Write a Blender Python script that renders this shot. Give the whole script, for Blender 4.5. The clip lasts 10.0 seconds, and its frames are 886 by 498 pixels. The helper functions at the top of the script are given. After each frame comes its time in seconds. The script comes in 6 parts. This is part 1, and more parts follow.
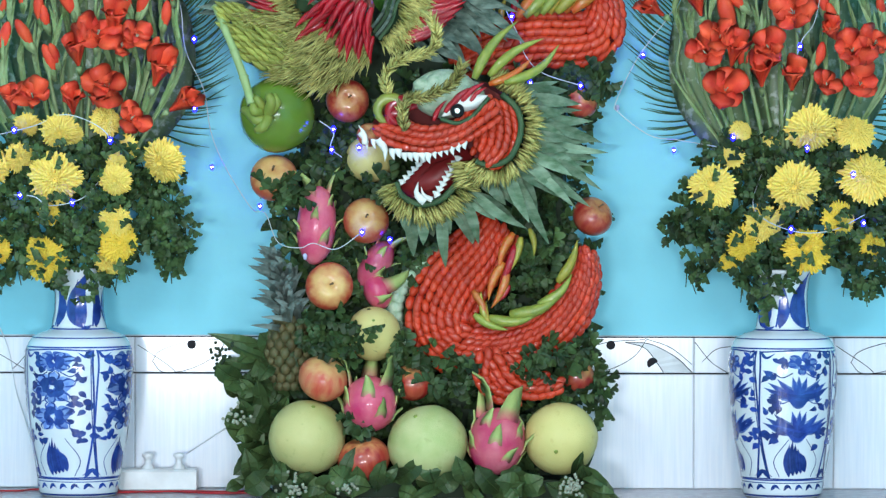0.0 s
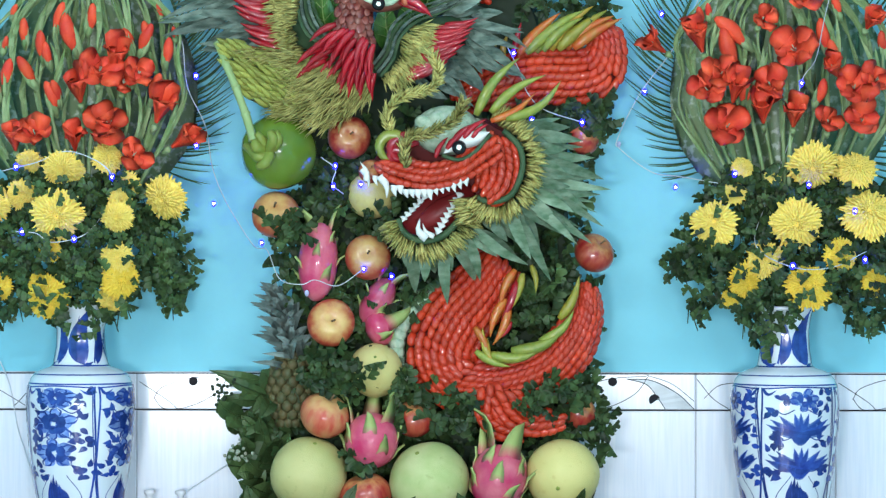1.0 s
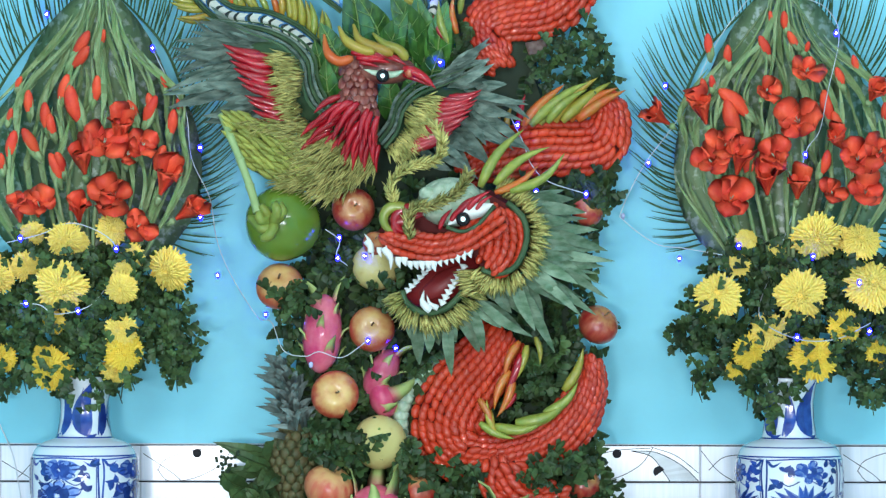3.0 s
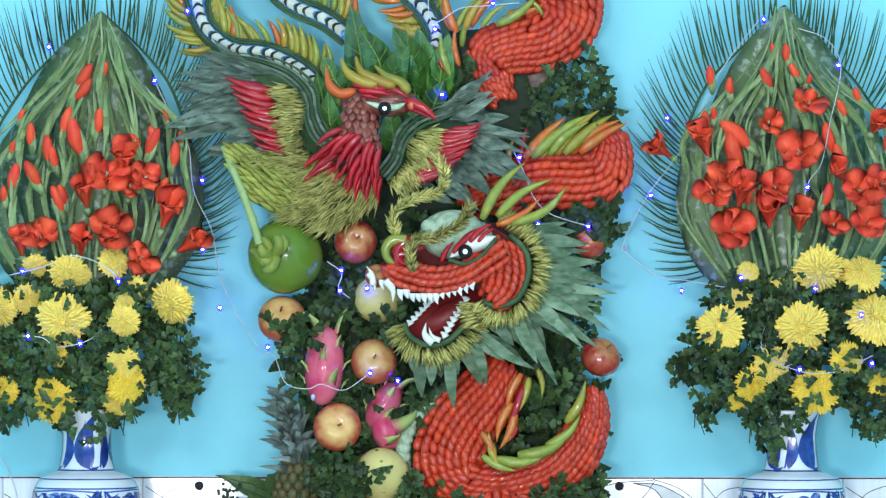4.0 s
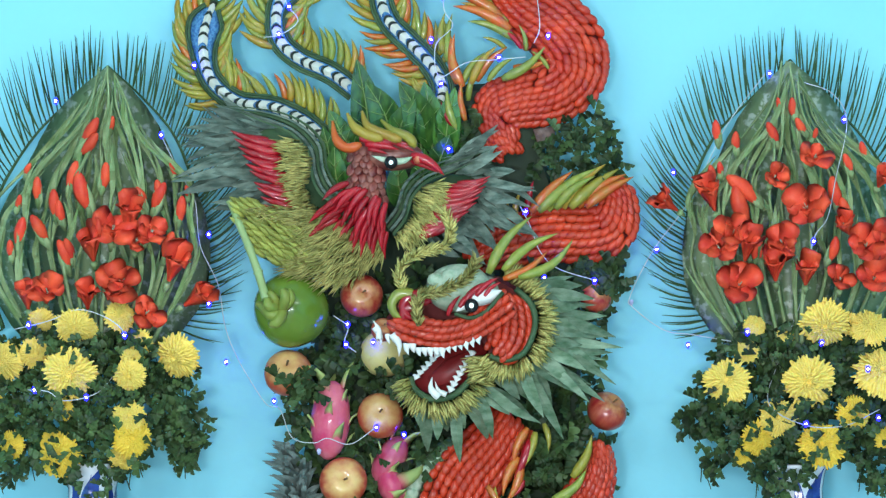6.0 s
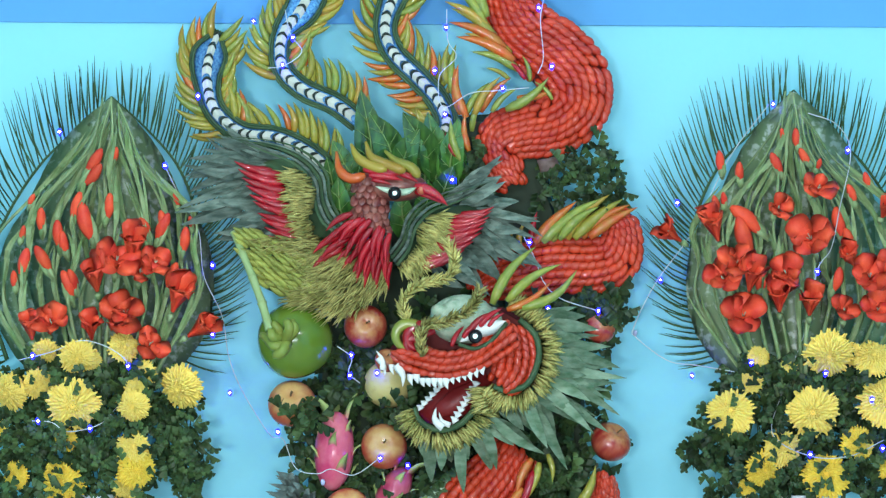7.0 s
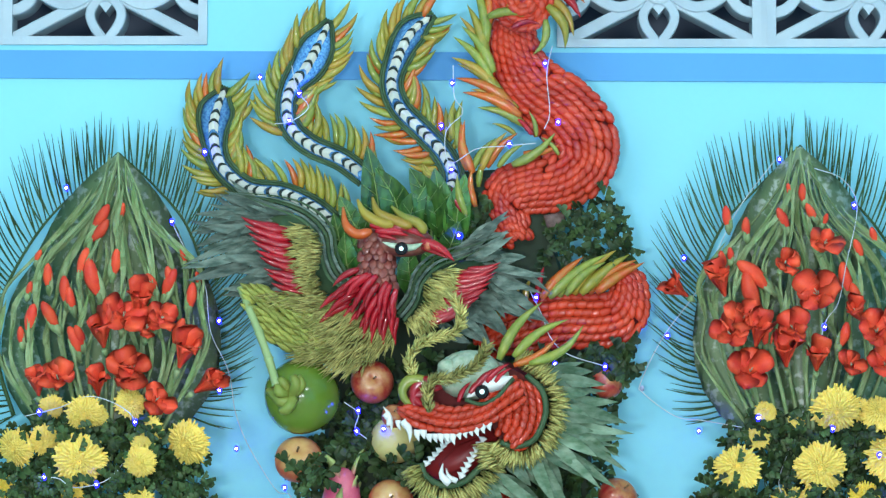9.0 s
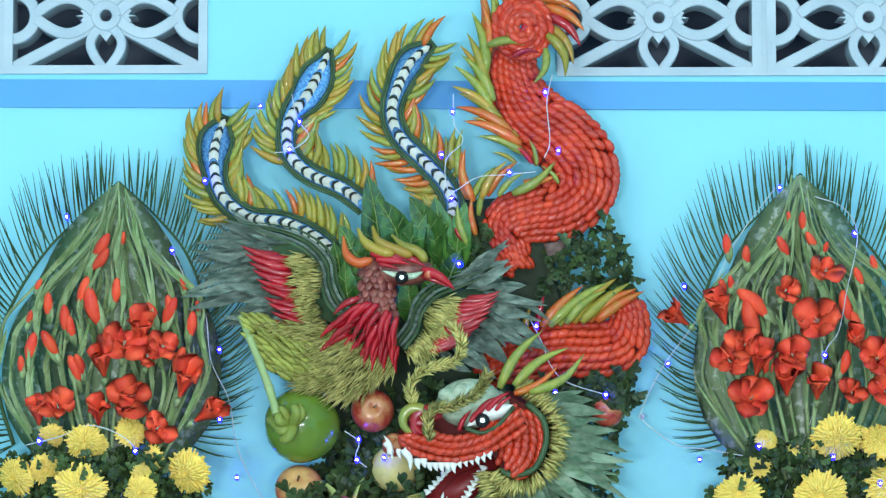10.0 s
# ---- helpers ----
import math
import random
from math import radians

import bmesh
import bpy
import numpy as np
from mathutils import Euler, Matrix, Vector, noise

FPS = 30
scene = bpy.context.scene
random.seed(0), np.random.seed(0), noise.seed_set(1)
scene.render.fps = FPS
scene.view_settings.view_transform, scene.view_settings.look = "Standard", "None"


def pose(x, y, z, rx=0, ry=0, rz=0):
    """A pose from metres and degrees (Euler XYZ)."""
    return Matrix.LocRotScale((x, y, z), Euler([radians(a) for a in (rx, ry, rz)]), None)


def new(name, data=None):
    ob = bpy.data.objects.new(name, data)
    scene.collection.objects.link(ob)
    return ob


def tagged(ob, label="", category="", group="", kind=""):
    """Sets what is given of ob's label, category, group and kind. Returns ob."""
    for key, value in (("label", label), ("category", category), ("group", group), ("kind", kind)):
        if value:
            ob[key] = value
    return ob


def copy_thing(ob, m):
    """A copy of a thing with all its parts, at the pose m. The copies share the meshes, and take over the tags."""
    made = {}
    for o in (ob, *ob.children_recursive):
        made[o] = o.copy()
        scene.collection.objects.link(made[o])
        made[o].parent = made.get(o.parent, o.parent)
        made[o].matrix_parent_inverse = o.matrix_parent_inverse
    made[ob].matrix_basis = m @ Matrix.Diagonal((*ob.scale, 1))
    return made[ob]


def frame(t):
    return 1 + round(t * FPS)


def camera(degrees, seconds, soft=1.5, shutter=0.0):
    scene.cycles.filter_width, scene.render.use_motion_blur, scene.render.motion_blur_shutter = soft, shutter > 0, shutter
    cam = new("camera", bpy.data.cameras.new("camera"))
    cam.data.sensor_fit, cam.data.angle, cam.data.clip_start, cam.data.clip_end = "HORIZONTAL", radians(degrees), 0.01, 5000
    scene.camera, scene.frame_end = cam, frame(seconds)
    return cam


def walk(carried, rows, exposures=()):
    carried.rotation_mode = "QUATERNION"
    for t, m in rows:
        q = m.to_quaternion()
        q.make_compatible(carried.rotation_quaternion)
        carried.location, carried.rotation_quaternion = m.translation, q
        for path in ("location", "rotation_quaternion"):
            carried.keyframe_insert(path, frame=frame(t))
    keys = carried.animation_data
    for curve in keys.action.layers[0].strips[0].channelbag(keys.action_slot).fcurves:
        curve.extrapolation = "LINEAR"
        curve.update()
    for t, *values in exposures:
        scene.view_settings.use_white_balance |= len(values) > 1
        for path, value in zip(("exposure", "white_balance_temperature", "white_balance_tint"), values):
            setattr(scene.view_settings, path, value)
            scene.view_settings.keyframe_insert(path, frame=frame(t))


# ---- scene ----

# The camera stands on a tripod across the room and tilts slowly upwards.
EYE, FAR = 0.47, 5.8            # height over the ledge, distance to the wall
cam = camera(2 * math.degrees(math.atan(0.784 / FAR)), 10.0, soft=1.35)
ROWS = [  # seconds, yaw, pitch, roll
    (0.0, 0.0, -0.46, -0.10),
    (0.5, 0.01, -0.14, -0.10),
    (1.0, 0.03, 0.18, -0.09),
    (1.5, 0.045, 0.53, -0.09),
    (2.0, 0.065, 0.84, -0.09),
    (2.5, 0.085, 1.13, -0.09),
    (4.0, 0.14, 2.0, -0.05),
    (4.5, 0.165, 2.22, -0.05),
    (5.0, 0.19, 2.435, -0.08),
    (5.5, 0.22, 2.68, -0.08),
    (7.0, 0.315, 3.48, -0.05),
    (7.5, 0.36, 3.73, -0.05),
    (8.0, 0.395, 3.965, -0.02),
    (8.5, 0.42, 4.21, 0.0),
    (9.0, 0.435, 4.45, 0.0),
    (9.5, 0.44, 4.70, 0.04),
    (10.0, 0.445, 4.95, 0.06),
]
walk(cam, [(t, pose(0, -FAR, EYE, 90 + pitch, roll, yaw)) for t, yaw, pitch, roll in ROWS])

# ---- light: unseen area lamps, two under the ceiling, two added low behind the camera ----
world = bpy.data.worlds.new("night")
scene.world = world
world.use_nodes = True
world.node_tree.nodes["Background"].inputs[0].default_value = (0.02, 0.025, 0.04, 1)
world.node_tree.nodes["Background"].inputs[1].default_value = 6.0
scene.view_settings.exposure = 0.0


def area_lamp(x, y, z, power, sx, sy, tilt=0):
    data = bpy.data.lights.new("unseen_area_light", "AREA")
    data.shape, data.size, data.size_y, data.energy = "RECTANGLE", sx, sy, power
    data.color = (0.885, 0.935, 1.0)
    lamp = new("unseen_area_light", data)
    lamp.matrix_basis = pose(x, y, z, tilt, 0, 0)
    return lamp


# The low pair behind the camera is added fill for an unknown frontal source.
for lx, ly, lz, lp, lt in ((-1.1, -3.9, 2.2, 34, 40), (1.1, -3.9, 2.2, 31, 40), (-0.9, -7.3, 0.15, 158, 90), (0.6, -7.3, 0.25, 112, 90)):
    area_lamp(lx, ly, lz, lp, 1.0 if ly > -5 else 0.7, 0.22 if ly > -5 else 0.3, lt)


# ---- materials ----
def mat(name, a, b=None, scale=30, rough=0.5, bump=0.0, metal=0.0, fine=None, spec=0.28, vary=0.15, emit=None, coat=0.0, coat_rough=0.11, stretch=None, sub=0.0, spots=None, tip=None, random_grain=True):
    m = bpy.data.materials.new(name)
    m.use_nodes = True
    nt = m.node_tree
    bs = nt.nodes["Principled BSDF"]
    b = b or tuple(c * 0.75 for c in a)
    tc = nt.nodes.new("ShaderNodeTexCoord")
    mp = nt.nodes.new("ShaderNodeMapping")
    nt.links.new(tc.outputs["Object"], mp.inputs[0])
    if stretch:
        mp.inputs["Scale"].default_value = stretch
    info = nt.nodes.new("ShaderNodeObjectInfo")
    far = nt.nodes.new("ShaderNodeMath")
    far.operation = "MULTIPLY"
    far.inputs[1].default_value = 40.0 if random_grain else 0.0
    nt.links.new(info.outputs["Random"], far.inputs[0])
    nt.links.new(far.outputs[0], mp.inputs["Location"])
    nz = nt.nodes.new("ShaderNodeTexNoise")
    nz.inputs["Scale"].default_value, nz.inputs["Detail"].default_value = scale, 4
    nt.links.new(mp.outputs[0], nz.inputs[0])
    nf = nt.nodes.new("ShaderNodeTexNoise")
    nf.inputs["Scale"].default_value, nf.inputs["Detail"].default_value = fine or scale * 9, 3
    nt.links.new(mp.outputs[0], nf.inputs[0])
    ramp = nt.nodes.new("ShaderNodeMapRange")
    ramp.inputs[1].default_value, ramp.inputs[2].default_value = 0.33, 0.67
    nt.links.new(nz.outputs[0], ramp.inputs[0])
    mix = nt.nodes.new("ShaderNodeMix")
    mix.data_type = "RGBA"
    mix.inputs[6].default_value, mix.inputs[7].default_value = (*a, 1), (*b, 1)
    nt.links.new(ramp.outputs[0], mix.inputs[0])
    colour = mix.outputs[2]
    if tip:  # a second colour round the top of the thing, with a ragged border: (colour, height, softness)
        sep = nt.nodes.new("ShaderNodeSeparateXYZ")
        nt.links.new(tc.outputs["Generated"], sep.inputs[0])
        rag = nt.nodes.new("ShaderNodeMath")
        rag.operation = "MULTIPLY_ADD"
        rag.inputs[1].default_value = 0.35
        nt.links.new(nz.outputs[0], rag.inputs[0])
        nt.links.new(sep.outputs[2], rag.inputs[2])
        edge = nt.nodes.new("ShaderNodeMapRange")
        edge.inputs[1].default_value, edge.inputs[2].default_value = tip[1] + 0.17 - tip[2], tip[1] + 0.17 + tip[2]
        nt.links.new(rag.outputs[0], edge.inputs[0])
        mt = nt.nodes.new("ShaderNodeMix")
        mt.data_type = "RGBA"
        nt.links.new(edge.outputs[0], mt.inputs[0])
        nt.links.new(colour, mt.inputs[6])
        mt.inputs[7].default_value = (*tip[0], 1)
        colour = mt.outputs[2]
    if spots:  # small blemishes: (colour, scale, threshold)
        ns = nt.nodes.new("ShaderNodeTexNoise")
        ns.inputs["Scale"].default_value, ns.inputs["Detail"].default_value = spots[1], 5
        nt.links.new(tc.outputs["Object"], ns.inputs[0])
        es = nt.nodes.new("ShaderNodeMapRange")
        es.inputs[1].default_value, es.inputs[2].default_value = spots[2], spots[2] + 0.12
        nt.links.new(ns.outputs[0], es.inputs[0])
        ms = nt.nodes.new("ShaderNodeMix")
        ms.data_type = "RGBA"
        nt.links.new(es.outputs[0], ms.inputs[0])
        nt.links.new(colour, ms.inputs[6])
        ms.inputs[7].default_value = (*spots[0], 1)
        colour = ms.outputs[2]
    hsv = nt.nodes.new("ShaderNodeHueSaturation")
    nt.links.new(colour, hsv.inputs["Color"])
    geo = nt.nodes.new("ShaderNodeNewGeometry")
    add = nt.nodes.new("ShaderNodeMath")
    add.operation = "ADD"
    nt.links.new(info.outputs["Random"], add.inputs[0])
    nt.links.new(geo.outputs["Random Per Island"], add.inputs[1])
    add2 = nt.nodes.new("ShaderNodeMath")
    add2.operation = "MULTIPLY_ADD"
    nt.links.new(nf.outputs[0], add2.inputs[0])
    add2.inputs[1].default_value = 0.5
    nt.links.new(add.outputs[0], add2.inputs[2])
    val = nt.nodes.new("ShaderNodeMapRange")
    val.inputs[1].default_value, val.inputs[2].default_value = 0.25, 2.25
    val.inputs[3].default_value, val.inputs[4].default_value = 1 - vary, 1 + vary
    nt.links.new(add2.outputs[0], val.inputs[0])
    nt.links.new(val.outputs[0], hsv.inputs["Value"])
    nt.links.new(hsv.outputs[0], bs.inputs["Base Color"])
    bs.inputs["Roughness"].default_value, bs.inputs["Metallic"].default_value = rough, metal
    bs.inputs["Specular IOR Level"].default_value = spec
    bs.inputs["Coat Weight"].default_value = coat
    bs.inputs["Coat Roughness"].default_value = coat_rough
    if sub:
        bs.inputs["Subsurface Weight"].default_value = sub
        bs.inputs["Subsurface Radius"].default_value = (0.01, 0.006, 0.004)
    if bump:
        bp = nt.nodes.new("ShaderNodeBump")
        bp.inputs["Strength"].default_value, bp.inputs["Distance"].default_value = bump, 0.002
        nt.links.new(nf.outputs[0], bp.inputs["Height"])
        nt.links.new(bp.outputs[0], bs.inputs["Normal"])
    if emit:
        bs.inputs["Emission Color"].default_value, bs.inputs["Emission Strength"].default_value = (*emit[0], 1), emit[1]
    return m


CYAN = mat("turquoise_paint", (0.25, 0.655, 0.76), (0.23, 0.62, 0.73), 1.2, 0.6, 0.12, fine=90, vary=0.03, spec=0.2)
BLUE_BAND = mat("sky_blue_paint", (0.115, 0.37, 0.70), (0.105, 0.345, 0.67), 2, 0.6, 0.1, fine=80, vary=0.03, spec=0.15)
WHITE_BLOCK = mat("white_block_paint", (0.44, 0.54, 0.585), (0.36, 0.46, 0.52), 9, 0.5, 0.35, fine=120, vary=0.06)
TILE = mat("white_tile", (0.78, 0.80, 0.85), (0.70, 0.74, 0.82), 14, 0.12, 0.0, fine=200, vary=0.03, stretch=(14, 1, 0.6))
GROUT = mat("grout", (0.62, 0.65, 0.70), None, 40, 0.8, 0.2)
INK = mat("black_print", (0.012, 0.012, 0.016), None, 40, 0.5, spec=0.1)
INK_GREY = mat("grey_print", (0.45, 0.52, 0.56), None, 20, 0.2)
STONE = mat("grey_stone", (0.34, 0.34, 0.38), (0.24, 0.24, 0.28), 60, 0.25, 0.05, fine=400)
FLOOR = mat("floor_tile", (0.45, 0.43, 0.40), (0.38, 0.36, 0.33), 5, 0.3, 0.05)
CEIL = mat("ceiling_paint", (0.8, 0.8, 0.8), (0.74, 0.75, 0.76), 3, 0.8, 0.1)
DARK = mat("unlit_space_sheet", (0.16, 0.20, 0.25), (0.11, 0.14, 0.18), 3, 0.9)
PORCELAIN = mat("white_porcelain", (0.70, 0.735, 0.77), (0.64, 0.69, 0.74), 12, 0.12, 0.05, coat=0.5, vary=0.03)
COBALT = mat("cobalt_glaze", (0.011, 0.028, 0.19), (0.026, 0.07, 0.31), 60, 0.15, 0.0, coat=0.5, vary=0.5)
COBALT_L = mat("pale_cobalt_wash", (0.06, 0.12, 0.40), (0.22, 0.33, 0.62), 70, 0.15, 0.0, coat=0.5, vary=0.45)
RED_PEP = mat("red_pepper_skin", (0.54, 0.052, 0.016), (0.38, 0.021, 0.007), 25, 0.5, 0.0, fine=170, vary=0.34, coat=1.0, coat_rough=0.075, spec=0.1)
RED_CHILI = mat("red_chili_skin", (0.42, 0.008, 0.016), (0.28, 0.004, 0.011), 20, 0.5, 0.0, fine=150, vary=0.4, coat=1.0, coat_rough=0.08, spec=0.1)
# Far darker than the peppers: shade between their rows is put into this colour.
RED_CORE = mat("shaded_red_backing", (0.10, 0.004, 0.003), None, 30, 0.7)
ORANGE_CHILI = mat("orange_chili_skin", (0.56, 0.085, 0.015), (0.44, 0.17, 0.025), 9, 0.25, 0.0, vary=0.25, coat=0.5)
YELLOW_CHILI = mat("yellow_green_chili_skin", (0.34, 0.27, 0.035), (0.22, 0.225, 0.032), 9, 0.4, 0.0, vary=0.3, coat=0.6, spec=0.15)
GREEN_CHILI = mat("green_chili_skin", (0.27, 0.29, 0.048), (0.17, 0.225, 0.038), 9, 0.4, 0.0, vary=0.3, coat=0.6, spec=0.15)
AMBER_CHILI = mat("amber_chili_skin", (0.38, 0.20, 0.024), (0.31, 0.245, 0.035), 9, 0.4, 0.0, vary=0.3, coat=0.6, spec=0.15)
BRISTLE = mat("straw_green_needles", (0.50, 0.44, 0.15), (0.21, 0.205, 0.055), 40, 0.5, 0.0, vary=0.6, spec=0.15)
POD = mat("green_bud_pods", (0.40, 0.38, 0.09), (0.15, 0.20, 0.034), 60, 0.45, 0.1, vary=0.6)
MANE = mat("dusty_green_leaf", (0.062, 0.125, 0.062), (0.22, 0.295, 0.20), 45, 0.5, 0.25, vary=0.55, fine=500, stretch=(0.6, 1, 1.6), spec=0.15)
FEATHER = mat("grey_green_leaf", (0.040, 0.066, 0.050), (0.160, 0.205, 0.165), 60, 0.5, 0.25, vary=0.65, fine=400, stretch=(0.6, 1, 1.6), spec=0.15)
EDGE_GREEN = mat("dark_green_leaf_strip", (0.026, 0.060, 0.028), (0.06, 0.105, 0.05), 30, 0.5, 0.05, vary=0.45, spec=0.12)
LEAF = mat("chrysanthemum_leaf", (0.060, 0.108, 0.030), (0.020, 0.044, 0.014), 30, 0.5, 0.15, vary=0.75, spec=0.3)
BROAD = mat("broad_dark_leaf", (0.062, 0.100, 0.032), (0.028, 0.055, 0.019), 25, 0.4, 0.4, vary=0.75, spots=((0.13, 0.16, 0.07), 70, 0.62), spec=0.25)
GLOSSY = mat("glossy_croton_leaf", (0.012, 0.056, 0.010), (0.065, 0.17, 0.028), 60, 0.2, 0.35, vary=0.65, coat=1.0, coat_rough=0.14, stretch=(1.8, 1, 0.6))
FAN_LEAF = mat("large_backing_leaf", (0.13, 0.20, 0.085), (0.205, 0.265, 0.145), 10, 0.35, 0.35, vary=0.35, fine=50, stretch=(1.3, 1, 0.5), spots=((0.42, 0.47, 0.36), 80, 0.52))
PALM = mat("cycad_leaflet", (0.028, 0.070, 0.024), (0.055, 0.110, 0.040), 20, 0.45, 0.0, vary=0.5, spec=0.15)
STEM = mat("gladiolus_stem", (0.27, 0.34, 0.17), (0.13, 0.21, 0.075), 24, 0.45, 0.05, vary=0.5, spec=0.2)
GLAD = mat("scarlet_petal", (0.76, 0.095, 0.036), (0.60, 0.042, 0.028), 30, 0.45, 0.15, vary=0.4, sub=0.1, spec=0.2)
MUM = mat("yellow_petal", (0.96, 0.63, 0.085), (0.97, 0.72, 0.20), 30, 0.55, 0.0, vary=0.10, sub=0.25, spec=0.1)
MUM_MID = mat("golden_petal", (0.93, 0.57, 0.04), (0.95, 0.66, 0.11), 30, 0.6, 0.0, vary=0.10, sub=0.25, spec=0.1)
POMELO = mat("pomelo_rind", (0.42, 0.41, 0.15), (0.53, 0.48, 0.20), 14, 0.42, 0.3, fine=420, vary=0.16, spots=((0.38, 0.36, 0.13), 60, 0.62))
POMELO_G = mat("green_pomelo_rind", (0.35, 0.41, 0.15), (0.52, 0.52, 0.25), 16, 0.42, 0.3, fine=420, vary=0.2, spots=((0.31, 0.34, 0.12), 50, 0.62))
POMELO_Y = mat("yellow_pomelo_rind", (0.66, 0.55, 0.22), (0.57, 0.50, 0.18), 12, 0.42, 0.3, fine=420, vary=0.12, spots=((0.52, 0.42, 0.14), 60, 0.62))
GREEN_NUT = mat("green_coconut_skin", (0.15, 0.235, 0.026), (0.095, 0.18, 0.02), 10, 0.2, 0.05, vary=0.12, coat=0.4)
APPLE_R = mat("red_apple_skin", (0.30, 0.012, 0.014), (0.46, 0.10, 0.05), 34, 0.3, 0.03, vary=0.2, coat=0.6, stretch=(2.6, 2.6, 0.3), tip=((0.54, 0.28, 0.10), 0.97, 0.12))
APPLE_O = mat("blush_apple_skin", (0.40, 0.030, 0.020), (0.52, 0.15, 0.06), 26, 0.35, 0.03, vary=0.2, coat=0.3, stretch=(2.2, 2.2, 0.5), tip=((0.62, 0.40, 0.14), 0.90, 0.16))
APPLE_P = mat("pink_streaked_apple_skin", (0.50, 0.06, 0.04), (0.58, 0.24, 0.11), 30, 0.28, 0.03, vary=0.15, coat=0.2, stretch=(2.4, 2.4, 0.35), tip=((0.62, 0.36, 0.14), 0.88, 0.15))
STALK = mat("woody_stalk", (0.16, 0.10, 0.05), None, 60, 0.7)
PITAYA = mat("dragon_fruit_skin", (0.47, 0.030, 0.10), (0.60, 0.15, 0.19), 26, 0.35, 0.2, vary=0.3, coat=0.3)
PITAYA_G = mat("dragon_fruit_scale", (0.50, 0.055, 0.12), (0.54, 0.18, 0.17), 30, 0.4, 0.05, vary=0.25, tip=((0.34, 0.42, 0.14), 0.20, 0.20))
BAMBOO = mat("pale_green_stalk", (0.32, 0.42, 0.18), (0.26, 0.36, 0.14), 20, 0.4, 0.05, vary=0.1)
CLAW_FRUIT = mat("fingered_fruit", (0.22, 0.26, 0.05), (0.16, 0.22, 0.04), 30, 0.4, 0.1)
PINE = mat("pineapple_rind", (0.12, 0.09, 0.035), (0.07, 0.08, 0.035), 60, 0.55, 0.2, vary=0.35)
PINE_LEAF = mat("pineapple_leaf", (0.07, 0.10, 0.085), (0.19, 0.235, 0.215), 30, 0.5, 0.1, vary=0.5)
MELON = mat("pale_melon_rind", (0.27, 0.40, 0.26), (0.52, 0.60, 0.45), 85, 0.4, 0.6, vary=0.2)
IVORY = mat("white_carved_radish", (0.74, 0.75, 0.70), (0.66, 0.67, 0.63), 40, 0.35, 0.1, vary=0.12)
CREAM = mat("cream_radish_slice", (0.58, 0.60, 0.51), (0.48, 0.51, 0.43), 60, 0.4, 0.1, vary=0.18)
MOUTH = mat("dark_red_mouth", (0.20, 0.016, 0.016), (0.14, 0.010, 0.010), 20, 0.4)
EYE_DARK = mat("black_gloss", (0.01, 0.01, 0.012), None, 20, 0.1)
EYE_LAMP = mat("eye_lamp", (0.6, 0.8, 0.8), None, 20, 0.2, emit=((0.7, 1.0, 0.95), 1.2))
NECK = mat("purple_neck_scale", (0.11, 0.010, 0.012), (0.33, 0.12, 0.085), 45, 0.35, 0.05, vary=0.6, coat=0.3)
BLUE_FOIL = mat("blue_glitter", (0.018, 0.10, 0.30), (0.13, 0.36, 0.60), 240, 0.35, 0.5, metal=0.3, fine=900, vary=0.5)
BLACK_SEED = mat("dark_leaf_chevron", (0.018, 0.03, 0.022), None, 40, 0.4)
WIRE = mat("white_cable", (0.68, 0.72, 0.76), None, 30, 0.35)
RED_WIRE = mat("red_cable", (0.42, 0.02, 0.03), None, 30, 0.4)
LED = mat("blue_led", (0.1, 0.1, 1.0), None, 30, 0.2, emit=((0.0012, 0.0006, 1.0), 45.0))
LED_TIP = mat("led_core", (0.8, 0.85, 1.0), None, 30, 0.2, emit=((0.30, 0.26, 1.0), 30.0))
LED_OFF = mat("clear_led", (0.55, 0.58, 0.85), None, 30, 0.1)
PLASTIC = mat("white_plastic", (0.78, 0.79, 0.80), None, 20, 0.35, vary=0.04)
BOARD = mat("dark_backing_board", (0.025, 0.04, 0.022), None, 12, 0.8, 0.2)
VEIN = mat("leaf_vein_green", (0.24, 0.36, 0.11), None, 30, 0.3)
BERRY = mat("pale_berry", (0.30, 0.32, 0.24), None, 60, 0.4, vary=0.3)
WOODCUT = mat("carved_brown_wood", (0.10, 0.06, 0.05), (0.2, 0.13, 0.11), 120, 0.6, 0.2)


# ---- building helpers ----
class M:
    """Vertices and faces gathered into one mesh."""

    def __init__(self):
        self.v, self.f = [], []

    def add(self, v, f, m=None):
        n = len(self.v)
        self.v += [tuple(m @ Vector(p)) for p in v] if m else [tuple(p) for p in v]
        self.f += [tuple(i + n for i in q) for q in f]
        return self

    def mesh(self, name, material, smooth=True):
        me = bpy.data.meshes.new(name)
        me.from_pydata(self.v, [], self.f)
        me.polygons.foreach_set("use_smooth", [smooth] * len(me.polygons))
        me.materials.append(material)
        me.update()
        return me


def thing(name, at, label, category, group="", kind=""):
    ob = new(name)
    ob.empty_display_size = 0.05
    ob.matrix_basis = Matrix.Translation(at)
    return tagged(ob, label, category, group, kind)


def put(name, me, parent=None, m=None, label=""):
    ob = new(name, me)
    ob.matrix_basis = m or Matrix()
    if parent:
        ob.parent = parent
        up = parent.matrix_basis.copy()
        if parent.parent:
            up = parent.parent.matrix_basis @ parent.matrix_parent_inverse @ up
        ob.matrix_parent_inverse = up.inverted()
    return tagged(ob, label)


def part(name, g, material, parent=None, label="", smooth=True):
    return put(name, g.mesh(name, material, smooth), parent, None, label)


